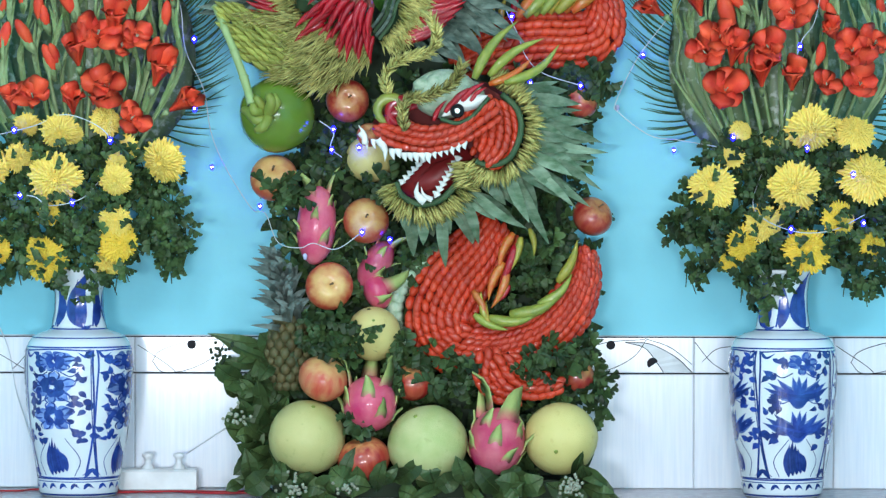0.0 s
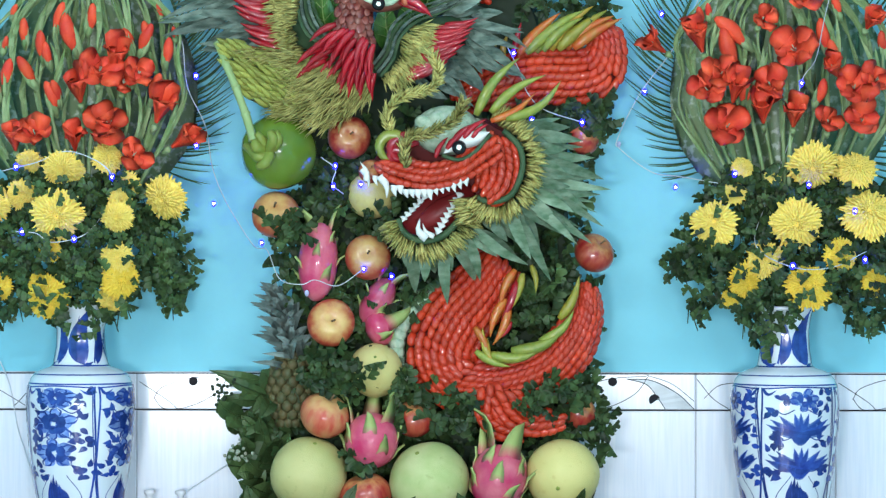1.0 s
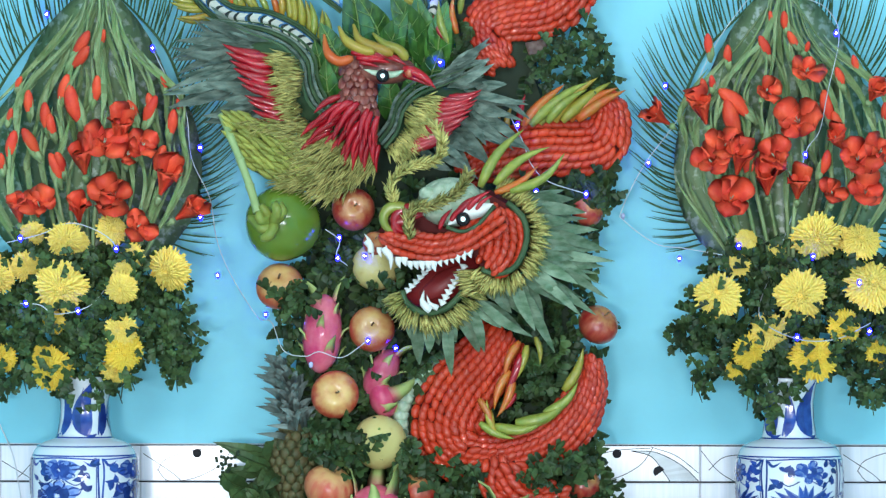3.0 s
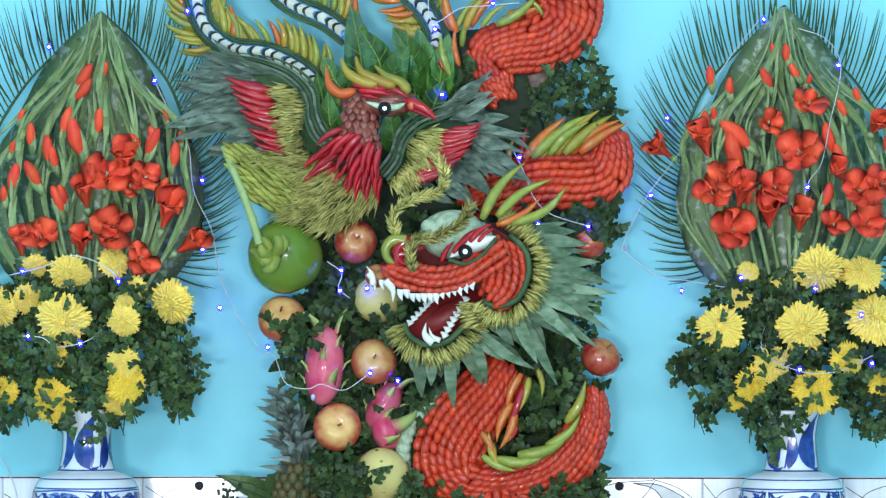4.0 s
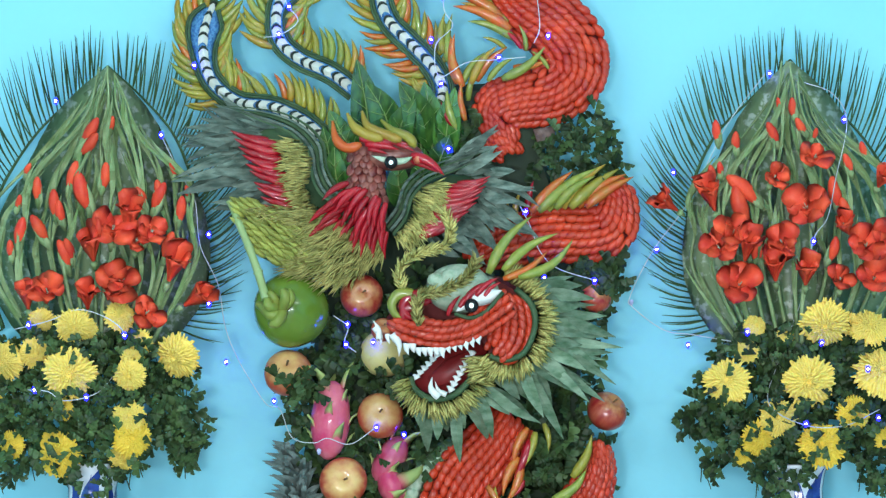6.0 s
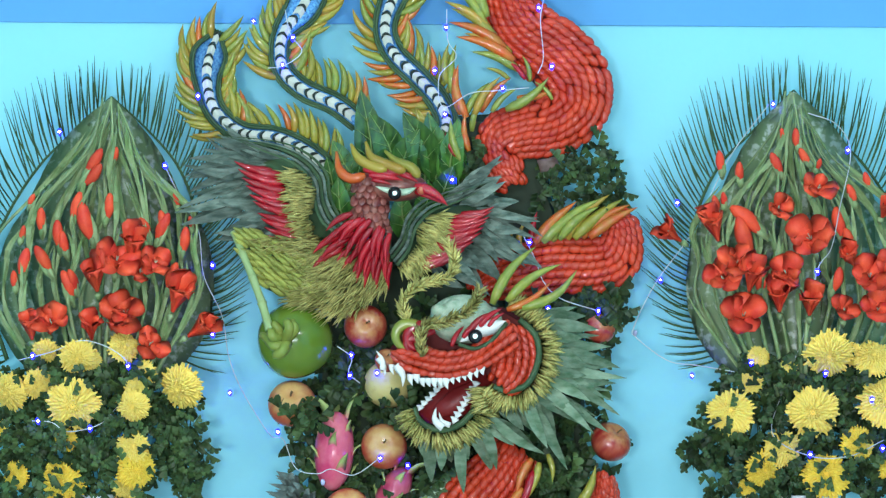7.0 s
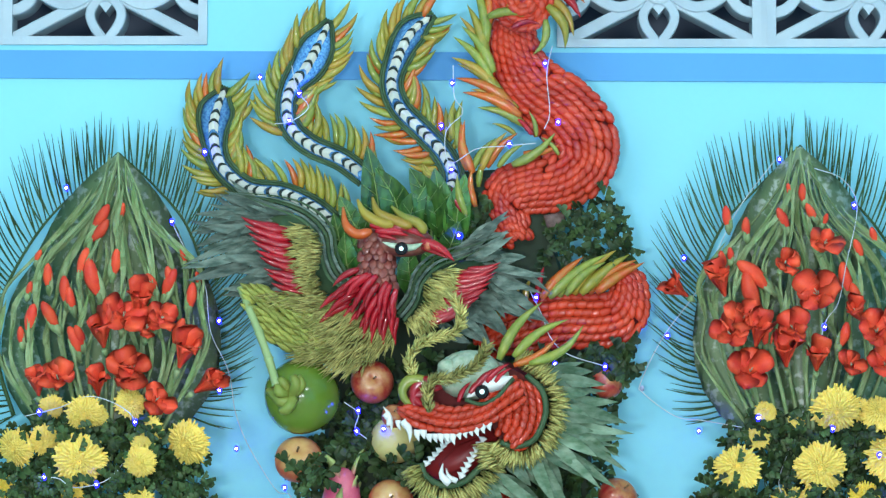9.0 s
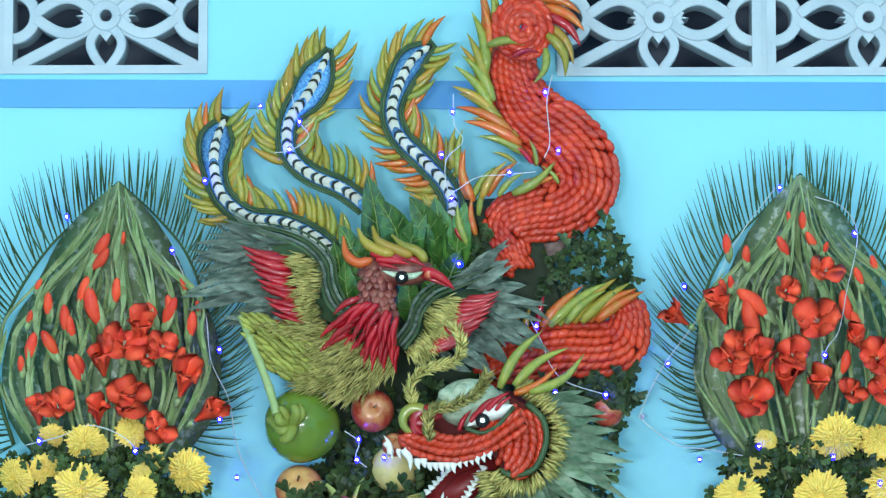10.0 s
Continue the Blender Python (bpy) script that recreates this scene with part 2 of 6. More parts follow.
def E(u, v, d=0.0):
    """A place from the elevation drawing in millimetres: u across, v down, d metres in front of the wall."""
    k = 1 - d / FAR
    return Vector(((u - 784) / 1000 * k, -d, EYE + ((865 - v) / 1000 - EYE) * k))


def low(x, y): return (x - 3, y - 65)
def mid(x, y): return (x - 20, y - 321)
def top(x, y): return (x - 42, y - 552)


def box(g, x0, x1, y0, y1, z0, z1):
    v = [(x, y, z) for x in (x0, x1) for y in (y0, y1) for z in (z0, z1)]
    g.add(v, [(0, 1, 3, 2), (4, 6, 7, 5), (0, 4, 5, 1), (2, 3, 7, 6), (0, 2, 6, 4), (1, 5, 7, 3)])
    return g


def spline(points, n):
    """n + 1 places along a smooth curve through the points (tuples of any length)."""
    p = [np.array(q, float) for q in points]
    p = [2 * p[0] - p[1]] + p + [2 * p[-1] - p[-2]]
    seg, out = len(p) - 3, []
    for i in range(n + 1):
        s = min(i / n * seg, seg - 1e-9)
        k, s = int(s), s - int(s)
        a, b, c, d = p[k:k + 4]
        out.append(0.5 * (2 * b + (c - a) * s + (2 * a - 5 * b + 4 * c - d) * s * s + (3 * b - a - 3 * c + d) * s ** 3))
    return out


def tube(g, pts, radii, seg=8, flat=1.0):
    """A round bar along places, closed at both ends."""
    pts = [Vector(p) for p in pts]
    n = len(pts)
    ref = Vector((0, -1, 0))
    rings = []
    for i, p in enumerate(pts):
        t = (pts[min(i + 1, n - 1)] - pts[max(i - 1, 0)]).normalized()
        a = t.cross(ref)
        a = a.normalized() if a.length > 0.05 else t.cross(Vector((1, 0, 0))).normalized()
        b = a.cross(t)
        rings.append([p + radii[i] * (math.cos(k * 2 * math.pi / seg) * a + flat * math.sin(k * 2 * math.pi / seg) * b) for k in range(seg)])
    v = [q for r in rings for q in r]
    f = [(i * seg + k, i * seg + (k + 1) % seg, (i + 1) * seg + (k + 1) % seg, (i + 1) * seg + k) for i in range(n - 1) for k in range(seg)]
    f += [tuple(range(seg - 1, -1, -1)), tuple((n - 1) * seg + k for k in range(seg))]
    return g.add(v, f)


def blade(g, pts, widths, fold=0.25, thick=0.0008, face=Vector((0, -1, 0))):
    """A leaf along places: three points across, folded at the midrib, with a back side."""
    pts = [Vector(p) for p in pts]
    n, v, f = len(pts), [], []
    for i, p in enumerate(pts):
        t = (pts[min(i + 1, n - 1)] - pts[max(i - 1, 0)]).normalized()
        s = t.cross(face)
        s = s.normalized() if s.length > 0.05 else Vector((1, 0, 0))
        o = s.cross(t).normalized()
        w = widths[i]
        v += [p - s * w + o * w * fold, p, p + s * w + o * w * fold, p - o * thick]
    for i in range(n - 1):
        a, b = 4 * i, 4 * i + 4
        f += [(a, a + 1, b + 1, b), (a + 1, a + 2, b + 2, b + 1), (a + 2, a + 3, b + 3, b + 2), (a + 3, a, b, b + 3)]
    return g.add(v, f)


def leafw(n, w, fat=0.4):
    """Half widths of a pointed leaf, widest at fat of its length."""
    out = []
    for i in range(n + 1):
        s = i / n
        s = s / fat * 0.5 if s < fat else 0.5 + (s - fat) / (1 - fat) * 0.5
        out.append(w * max(0.03, math.sin(math.pi * s) ** 0.8))
    return out


def lathe(g, prof, seg=48, m=None):
    """A turned body from (radius, height)."""
    n = len(prof)
    v = [(r * math.cos(k * 2 * math.pi / seg), r * math.sin(k * 2 * math.pi / seg), z) for r, z in prof for k in range(seg)]
    f = [(i * seg + k, i * seg + (k + 1) % seg, (i + 1) * seg + (k + 1) % seg, (i + 1) * seg + k) for i in range(n - 1) for k in range(seg)]
    return g.add(v, f, m)


def ball(g, c, rx, ry, rz, seg=16, rings=10, m=None):
    v = [(c[0] + rx * math.sin(a) * math.cos(b), c[1] + ry * math.sin(a) * math.sin(b), c[2] + rz * math.cos(a))
         for a in [max(0.02, min(math.pi - 0.02, i * math.pi / rings)) for i in range(rings + 1)] for b in [k * 2 * math.pi / seg for k in range(seg)]]
    f = [(i * seg + k, (i + 1) * seg + k, (i + 1) * seg + (k + 1) % seg, i * seg + (k + 1) % seg) for i in range(rings) for k in range(seg)]
    return g.add(v, f, m)


def inside(x, y, poly):
    hit = False
    for (a, b), (c, d) in zip(poly, poly[1:] + poly[:1]):
        if (b > y) != (d > y) and x < (c - a) * (y - b) / (d - b) + a:
            hit = not hit
    return hit


def scatter(poly, n, gap=0, tries=40):
    """n places spread in a polygon, at least gap apart where that can be had."""
    xs, ys = [p[0] for p in poly], [p[1] for p in poly]
    out = []
    for _ in range(n * tries):
        x, y = random.uniform(min(xs), max(xs)), random.uniform(min(ys), max(ys))
        if inside(x, y, poly) and all((x - a) ** 2 + (y - b) ** 2 > gap * gap for a, b in out):
            out.append((x, y))
            if len(out) >= n:
                break
    return out


def plate(g, poly, d0, d1, round_=0.0):
    """A board cut to a polygon of the elevation, from depth d0 to d1, its face a little smaller."""
    n = len(poly)
    cx, cy = sum(p[0] for p in poly) / n, sum(p[1] for p in poly) / n
    v = [E(x, y, d0) for x, y in poly] + [E(x, y, d0 + (d1 - d0) * 0.6) for x, y in poly]
    v += [E(cx + (x - cx) * (1 - round_), cy + (y - cy) * (1 - round_), d1) for x, y in poly]
    f = [(i + k * n, (i + 1) % n + k * n, (i + 1) % n + (k + 1) * n, i + (k + 1) * n) for k in (0, 1) for i in range(n)]
    f += [tuple(range(n - 1, -1, -1)), tuple(range(2 * n, 3 * n))]
    return g.add(v, f)


CACHE = {}


def chili_mesh(material, kind, bend, fat=0.11):
    """A pepper of length 1 along x that bends towards y."""
    key = (material.name, kind, bend, fat)
    if key not in CACHE:
        g, n = M(), 8
        pts, rad = [], []
        for i in range(n + 1):
            s = i / n
            pts.append((s, bend * math.sin(math.pi * s) + bend * 0.6 * s * s, 0))
            rad.append(fat * (0.55 + 0.45 * min(1, s * 5)) * (1 - s ** 2.6 * 0.97))
        tube(g, pts, rad, 7)
        CACHE[key] = g.mesh(kind, material)
    return CACHE[key]


def span(a, b, thick=1.0, flip=1, spin=0.0):
    """A pose that lays a shape of length 1 along x from a to b, its y in the wall's plane."""
    x = b - a
    z = Vector((0, -1, 0))
    y = z.cross(x).normalized()
    z = x.normalized().cross(y)
    if spin:
        y, z = y * math.cos(spin) + z * math.sin(spin), z * math.cos(spin) - y * math.sin(spin)
    k = x.length * thick
    m = Matrix((x, y * k * flip, z * k)).transposed().to_4x4()
    m.translation = a
    return m


def chili(parent, material, a, b, bend=0.08, fat=0.11, flip=1, name="chili"):
    bend = round(bend * 20) / 20
    fat = round(fat * 50) / 50
    return put(name, chili_mesh(material, name, bend, fat), parent, span(a, b, 1.0, flip))


def fins(parent, mats, path, n, length, lean, d, side=1, fat=0.11, bend=0.1, jitter=0.15, base=0.0, name="chili"):
    """A fringe of peppers along a path of (u, v), leaning from its normal."""
    c = spline(path, 60)
    for i in range(n):
        k = (i + 0.5) / n * 58 + 1
        p, q = c[int(k)], c[int(k) + 1]
        t = (q - p) / np.linalg.norm(q - p)
        nrm = np.array((t[1], -t[0])) * side
        tilt = lean[0] + (lean[1] - lean[0]) * (i + 0.5) / n if isinstance(lean, tuple) else lean
        a = math.radians(tilt + random.uniform(-8, 8))
        w = nrm * math.cos(a) + t * math.sin(a)
        ln = length * random.uniform(1 - jitter, 1 + jitter)
        s, e = p + nrm * base, p + nrm * base + w * ln
        dd = d + random.uniform(-0.006, 0.008)
        chili(parent, random.choice(mats), E(s[0], s[1], dd), E(e[0], e[1], dd + random.uniform(-0.012, 0.012)), bend * random.uniform(0.5, 1.4), fat, side * (1 if tilt >= 0 else -1), name)


BEADS = []


def bead_mesh():
    if "bead" not in CACHE:
        g = M()
        tube(g, [(-0.5, 0, 0), (-0.36, 0, 0), (-0.1, 0.02, 0), (0.2, 0.02, 0), (0.42, 0, 0), (0.5, 0, 0)], [0.06, 0.22, 0.31, 0.30, 0.19, 0.04], 7)
        CACHE["bead"] = g
        CACHE["bead_me"] = g.mesh("red_pepper", RED_PEP)
    return CACHE["bead_me"]


def ribbon(path, d, bulge, pitch=13.6, size=25.0, tilt=16, core=None, step=None):
    """Rows of small red peppers side by side over a bulging band. path: (u, v, half width)."""
    n = 80
    c = spline(path, n)
    ln = [0.0]
    for p, q in zip(c, c[1:]):
        ln.append(ln[-1] + float(np.hypot(*(q - p)[:2])))
    wmax = max(p[2] for p in path)
    rows = max(2, int(round(2 * wmax / pitch)))
    step = step or size * 0.60

    def at(s, x):
        k = int(min(n - 1, max(0, np.searchsorted(ln, s) - 1)))
        r = (s - ln[k]) / max(1e-6, ln[k + 1] - ln[k])
        p = c[k] * (1 - r) + c[k + 1] * r
        t = (c[k + 1] - c[k])[:2]
        t = t / np.linalg.norm(t)
        w = max(4.0, p[2])
        u, v = p[0] - t[1] * x * w, p[1] + t[0] * x * w
        return E(u, v, d + bulge * math.sqrt(max(0.0, 1 - x * x))), w

    for j in range(rows):
        x = -1 + (2 * j + 1) / rows
        s = random.uniform(0, step)
        while s < ln[-1]:
            p, w = at(s, x)
            q, _ = at(min(s + 4, ln[-1] + 4), x)
            e, _ = at(s, min(1, x + 0.04))
            run = q - p
            if run.length > 1e-5:
                local = min(2.4, max(0.45, run.length / 0.004))
                k = 0.74 + 0.26 * min(1.0, 2 * w / rows / pitch)
                t = run.normalized()
                sd = (e - p)
                nrm = t.cross(sd).normalized()
                if nrm.y > 0:
                    nrm = -nrm
                sd = nrm.cross(t)
                a = math.radians(tilt + random.uniform(-7, 7))
                xx = t * math.cos(a) + sd * math.sin(a) + nrm * 0.22
                yy = nrm.cross(xx).normalized()
                zz = xx.normalized().cross(yy)
                sz = size / 1000 * random.uniform(0.92, 1.1) * k
                m = Matrix((xx.normalized() * sz * 1.10, yy * sz * 1.0, zz * sz * 1.15)).transposed().to_4x4()
                m.translation = p + nrm * random.uniform(-0.001, 0.0015)
                BEADS.append(m)
                s += step * random.uniform(0.92, 1.08) / local * (0.8 + 0.2 * k)
            else:
                s += step
    if core is not None:
        v, f, cols = [], [], 9
        for i in range(n + 1):
            for j in range(cols):
                x = -1 + 2 * j / (cols - 1)
                p, _ = at(ln[i], x * 0.97)
                v.append(p + Vector((0, 0.005, 0)))
        for i in range(n):
            for j in range(cols - 1):
                a = i * cols + j
                f.append((a, a + 1, a + cols + 1, a + cols))
        back = [Vector((p.x, -max(0.01, d - 0.02), p.z)) for p in v]
        m0 = len(v)
        v += back
        for i in range(n):
            for j in (0, cols - 1):
                a = i * cols + j
                f.append((a, a + cols, a + cols + m0, a + m0))
        core.add(v, f)


def bristles(g, poly, n, direction, length, d, spread=18, wide=1.5, lift=0.012):
    """Needles over a polygon; direction: degrees (0 right, 90 up) or a function of (u, v)."""
    for u, v in scatter(poly, n, 0, 20):
        a = direction(u, v) if callable(direction) else direction
        a = math.radians(a + random.gauss(0, spread * 0.6))
        ln = length * random.uniform(0.7, 1.2)
        dd = d(u, v) if callable(d) else d
        dd += random.uniform(-0.003, 0.003)
        p0 = E(u, v, dd)
        p1 = E(u + math.cos(a) * ln * 0.5, v - math.sin(a) * ln * 0.5, dd + lift * 0.8)
        p2 = E(u + math.cos(a) * ln, v - math.sin(a) * ln, dd + lift)
        w = wide / 1000 * random.uniform(0.8, 1.25)
        tube(g, [p0, p1, p2], [w, w * 0.9, w * 0.15], 4)


LOBE = [(0, 0), (0.10, 0.04), (0.32, 0.07), (0.49, 0.19), (0.47, 0.34), (0.27, 0.40), (0.47, 0.49), (0.53, 0.64), (0.43, 0.78), (0.22, 0.80), (0.26, 0.91), (0.15, 1.01), (0.04, 1.03)]


def lobed(g, p, size, yaw, tip):
    """A small lobed leaf, cupped, at p."""
    m = Matrix.Translation(p) @ pose(0, 0, 0, 90) @ Euler((0, 0, yaw)).to_matrix().to_4x4() @ Euler((tip, random.uniform(-0.6, 0.6), 0)).to_matrix().to_4x4()
    k = random.uniform(0.1, 0.4)
    right = [(x * size, y * size, -k * size * (x * x + 0.4 * y * y)) for x, y in LOBE]
    left = [(-x * size, y * size, z) for x, y, z in right]
    spine = [(0, y * size, -k * 0.4 * size * y * y) for x, y in LOBE]
    n = len(LOBE)
    v = right + left + spine
    f = [(2 * n + i, i, i + 1, 2 * n + i + 1) for i in range(1, n - 1)] + [(2 * n + i, 2 * n + i + 1, n + i + 1, n + i) for i in range(1, n - 1)]
    f += [(0, 1, 2 * n + 1), (0, 2 * n + 1, n + 1)]
    g.add(v, f, m)


def foliage(g, poly, n, d0, d1, size=26, gap=0):
    for u, v in scatter(poly, n, gap, 12):
        lobed(g, E(u, v, random.uniform(d0, d1)), size / 1000 * random.uniform(0.75, 1.35), random.uniform(0, 6.28), random.uniform(-0.9, 0.9))


def cable(name, pts, r, material, parent=None, n=40):
    g = M()
    c = spline(pts, n)
    tube(g, [Vector(p) for p in c], [r] * (n + 1), 6)
    return part(name, g, material, parent)


# ---- the hall ----
def slab(name, x0, x1, y0, y1, z0, z1, material, label, cat):
    g = box(M(), x0, x1, y0, y1, z0, z1)
    return tagged(part(name, g, material, None, "", False), label, cat, "", "structure")


def TZ(y): return E(0, y - 552, 0).z


def TX(x): return E(784 + (x - 784 - 42) * 1.012, 0, 0).x


V_TOP, V_BOT, SINK = 2.0 * TZ(25) - TZ(130), TZ(130), 0.006
OPEN = ((TX(-187) - 0.180, TX(187) + 0.180), (TX(1163) - 0.180, TX(1533) + 0.180))
g = M()
for x0, x1 in ((-2.6, OPEN[0][0]), (OPEN[0][1], OPEN[1][0]), (OPEN[1][1], 2.6)):
    box(g, x0, x1, 0, 0.12, -0.85, 2.35)
for (x0, x1), sink in zip(OPEN, (0, SINK)):
    box(g, x0, x1, 0, 0.12, -0.85, V_BOT - sink)
    box(g, x0, x1, 0, 0.12, V_TOP - sink, 2.35)
tagged(part("wall_north", g, CYAN, None, "", False), "turquoise painted plaster wall behind the altar", "wall", "", "structure")
slab("wall_south", -2.6, 2.6, -7.6, -7.5, -0.85, 2.35, CYAN, "turquoise painted wall across the hall", "wall")
slab("wall_west", -2.7, -2.6, -7.6, 0.12, -0.85, 2.35, CYAN, "turquoise painted side wall of the hall", "wall")
slab("wall_east", 2.6, 2.7, -7.6, 0.12, -0.85, 2.35, CYAN, "turquoise painted side wall of the hall", "wall")
slab("floor", -2.7, 2.7, -7.6, 0.12, -0.95, -0.85, FLOOR, "pale tiled floor of the hall", "floor")
slab("ceiling", -2.7, 2.7, -7.6, 0.12, 2.35, 2.45, CEIL, "white painted ceiling of the hall", "ceiling")
# A sheet painted dark stands in for the unlit space beyond the vents.
slab("backdrop", -2.7, 2.7, 0.75, 0.8, -0.85, 2.45, DARK, "dark sheet standing in for the unlit space behind the ventilation blocks", "backdrop")
g = box(M(), -2.6, 2.6, -0.006, 0.0, TZ(191), TZ(141))
g.v = [(x, y, z - 0.0058 * (x + 0.6)) for x, y, z in g.v]
tagged(part("trim_blue", g, BLUE_BAND, None, "", False), "sky-blue painted band across the turquoise wall", "trim", "", "structure")

# ledge on which everything stands
g = M()
box(g, -2.6, 2.6, -0.52, 0, -0.04, 0)
tagged(part("ledge", g, STONE, None, "", False), "grey polished stone ledge along the tiled wall", "ledge", "", "structure")
slab("ledge_front", -2.6, 2.6, -0.48, -0.44, -0.85, -0.04, TILE, "white tiled front under the stone ledge", "panel")


# ventilation blocks
def flat_bar(g, pts, w, y0, y1):
    """A bar of constant width along points of the wall's plane (x, z), from y0 to y1."""
    pts = [np.array(p, float) for p in pts]
    n, v, f = len(pts), [], []
    for i, p in enumerate(pts):
        t = pts[min(i + 1, n - 1)] - pts[max(i - 1, 0)]
        t = t / np.linalg.norm(t)
        s = np.array((-t[1], t[0])) * w / 2
        b = np.array((-t[1], t[0])) * max(0.0005, w / 2 - 0.002)
        for q, y in ((p - s, y1), (p - s, y0 + 0.002), (p - b, y0), (p + b, y0), (p + s, y0 + 0.002), (p + s, y1)):
            v.append((q[0], y, q[1]))
    for i in range(n - 1):
        for k in range(6):
            f.append((6 * i + k, 6 * i + (k + 1) % 6, 6 * i + 6 + (k + 1) % 6, 6 * i + 6 + k))
    f += [tuple(range(6)), tuple(range(6 * n - 1, 6 * n - 7, -1))]
    g.add(v, f)


def arc(cx, cz, rx, rz, a0, a1, n=16):
    return [(cx + rx * math.cos(math.radians(a0 + (a1 - a0) * i / n)), cz + rz * math.sin(math.radians(a0 + (a1 - a0) * i / n))) for i in range(n + 1)]


VW, VH = 0.172, (V_TOP - V_BOT) / 2 - 0.012


def prism(g, poly, y0, y1):
    """A polygon of the wall's plane (x, z) with depth."""
    n = len(poly)
    g.add([(x, y0, z) for x, z in poly] + [(x, y1, z) for x, z in poly], [tuple(range(n)), tuple(range(2 * n - 1, n - 1, -1))] + [(k, (k + 1) % n, (k + 1) % n + n, k + n) for k in range(n)])


def vent_block():
    ob = thing("vent_block", (0, 0, 0), "white painted ventilation block with a pierced flower pattern", "vent block", "ventilation blocks in the wall", "structure")
    yf, yb = 0.0, 0.062
    g = M()
    for x0, x1, z0, z1 in ((-VW - 0.010, -VW + 0.006, -VH - 0.012, VH + 0.012), (VW - 0.006, VW + 0.010, -VH - 0.012, VH + 0.012)):
        box(g, x0, x1, -0.008, yb, z0, z1)
    for z0, z1 in ((-VH - 0.012, -VH + 0.003), (VH - 0.003, VH + 0.012)):
        box(g, -VW + 0.006, VW - 0.006, -0.008, yb, z0, z1)
    part("frame", g, WHITE_BLOCK, ob, "", False)
    g = M()
    flat_bar(g, arc(0, 0, 0.019, 0.019, 0, 360, 28), 0.017, yf - 0.006, yb)
    part("centre_ring", g, WHITE_BLOCK, ob, "", False)
    for sx in (-1, 1):
        for sz in (-1, 1):
            g = M()
            flat_bar(g, [(sx * 0.026, sz * 0.020), (sx * (VW - 0.008), sz * (VH - 0.001))], 0.021, yf, yb)
            part("diagonal_bar", g, WHITE_BLOCK, ob, "", False)
        g = M()
        flat_bar(g, arc(sx * VW, 0, 0.045, 0.042, 90 if sx > 0 else -90, 270 if sx > 0 else 90, 20), 0.020, yf - 0.002, yb)
        part("side_ring", g, WHITE_BLOCK, ob, "", False)
        for sz in (-1, 1):
            g = M()
            flat_bar(g, [(sx * (0.022 + (0.124 - 0.022) * s), sz * (0.006 + 0.026 * math.sin(math.pi * s ** 0.9))) for s in [i / 16 for i in range(17)]], 0.020, yf - 0.004 - 0.0008 * sz, yb)
            part("petal_bar", g, WHITE_BLOCK, ob, "", False)
        g = M()
        prism(g, [(sx * x, z) for x, z in ((0.020, -0.013), (0.046, -0.010), (0.040, -0.002), (0.054, 0.0), (0.040, 0.002), (0.046, 0.010), (0.020, 0.013))], yf - 0.0025, yb)
        part("petal_tip", g, WHITE_BLOCK, ob, "", False)
    for sz in (-1, 1):
        for sx in (-1, 1):
            g = M()
            flat_bar(g, [(sx * (0.004 + 0.024 * math.sin(math.pi * s ** 0.8)), sz * (0.018 + (VH - 0.016) * s)) for s in [i / 14 for i in range(15)]], 0.017, yf - 0.003 - 0.0008 * sx, yb)
            part("heart_bar", g, WHITE_BLOCK, ob, "", False)
        g = M()
        prism(g, [(x, sz * z) for x, z in ((-0.022, 0.020), (0.022, 0.020), (0.014, 0.028), (0.0, 0.046), (-0.014, 0.028))], yf - 0.0012, yb)
        part("heart_tip", g, WHITE_BLOCK, ob, "", False)
    return ob


VZ = (V_TOP + V_BOT) / 2
first = vent_block()
spots = (TX(187), TX(-187), TX(1163), TX(1533))
for x in spots[1:]:
    copy_thing(first, Matrix.Translation((x, 0, VZ - (SINK if x > 0 else 0))))
first.matrix_basis = Matrix.Translation((spots[0], 0, VZ))
for a, b, sink in ((spots[1], spots[0], 0), (spots[2], spots[3], SINK)):
    g = box(M(), a + VW + 0.010, b - VW - 0.010, -0.006, 0.07, V_BOT - sink, V_TOP - sink)
    tagged(part("block_joint", g, WHITE_BLOCK, None, "", False), "white painted mortar joint between two ventilation blocks", "joint", "", "structure")

# tiled wainscot: a bed of grout with single tiles on it
bed = tagged(part("tile_wainscot", box(M(), -2.6, 2.6, -0.003, 0, 0.0, E(0, 594, 0).z), GROUT, None, "", False),
             "white glazed wall tiles with a line-drawn border course", "tiles", "", "structure")


def tile_mesh(w, h):
    g, b = M(), 0.0012
    v = [(x, y, z) for y, k in ((0, 0), (-0.0055, 0), (-0.0065, b)) for x, z in ((k, k), (w - k, k), (w - k, h - k), (k, h - k))]
    f = [(i + 4 * k, (i + 1) % 4 + 4 * k, (i + 1) % 4 + 4 * k + 4, i + 4 * k + 4) for k in (0, 1) for i in range(4)] + [(8, 9, 10, 11)]
    return g.add(v, f).mesh("tile", TILE, False)


TW, J = 0.247, 0.0025
zb, zt = E(0, 661, 0).z, E(0, 594.5, 0).z
border, field = tile_mesh(TW - J, zt - zb - 0.002), tile_mesh(TW - J, zb - 0.003)
X0 = E(240, 0).x
for i in range(-8, 13):
    x = X0 + i * TW
    if -2.6 < x < 2.35:
        put("tile", border, bed, Matrix.Translation((x + J / 2, -0.001, zb + 0.001)))
        put("tile", field, bed, Matrix.Translation((x + J / 2, -0.001, 0.001)))


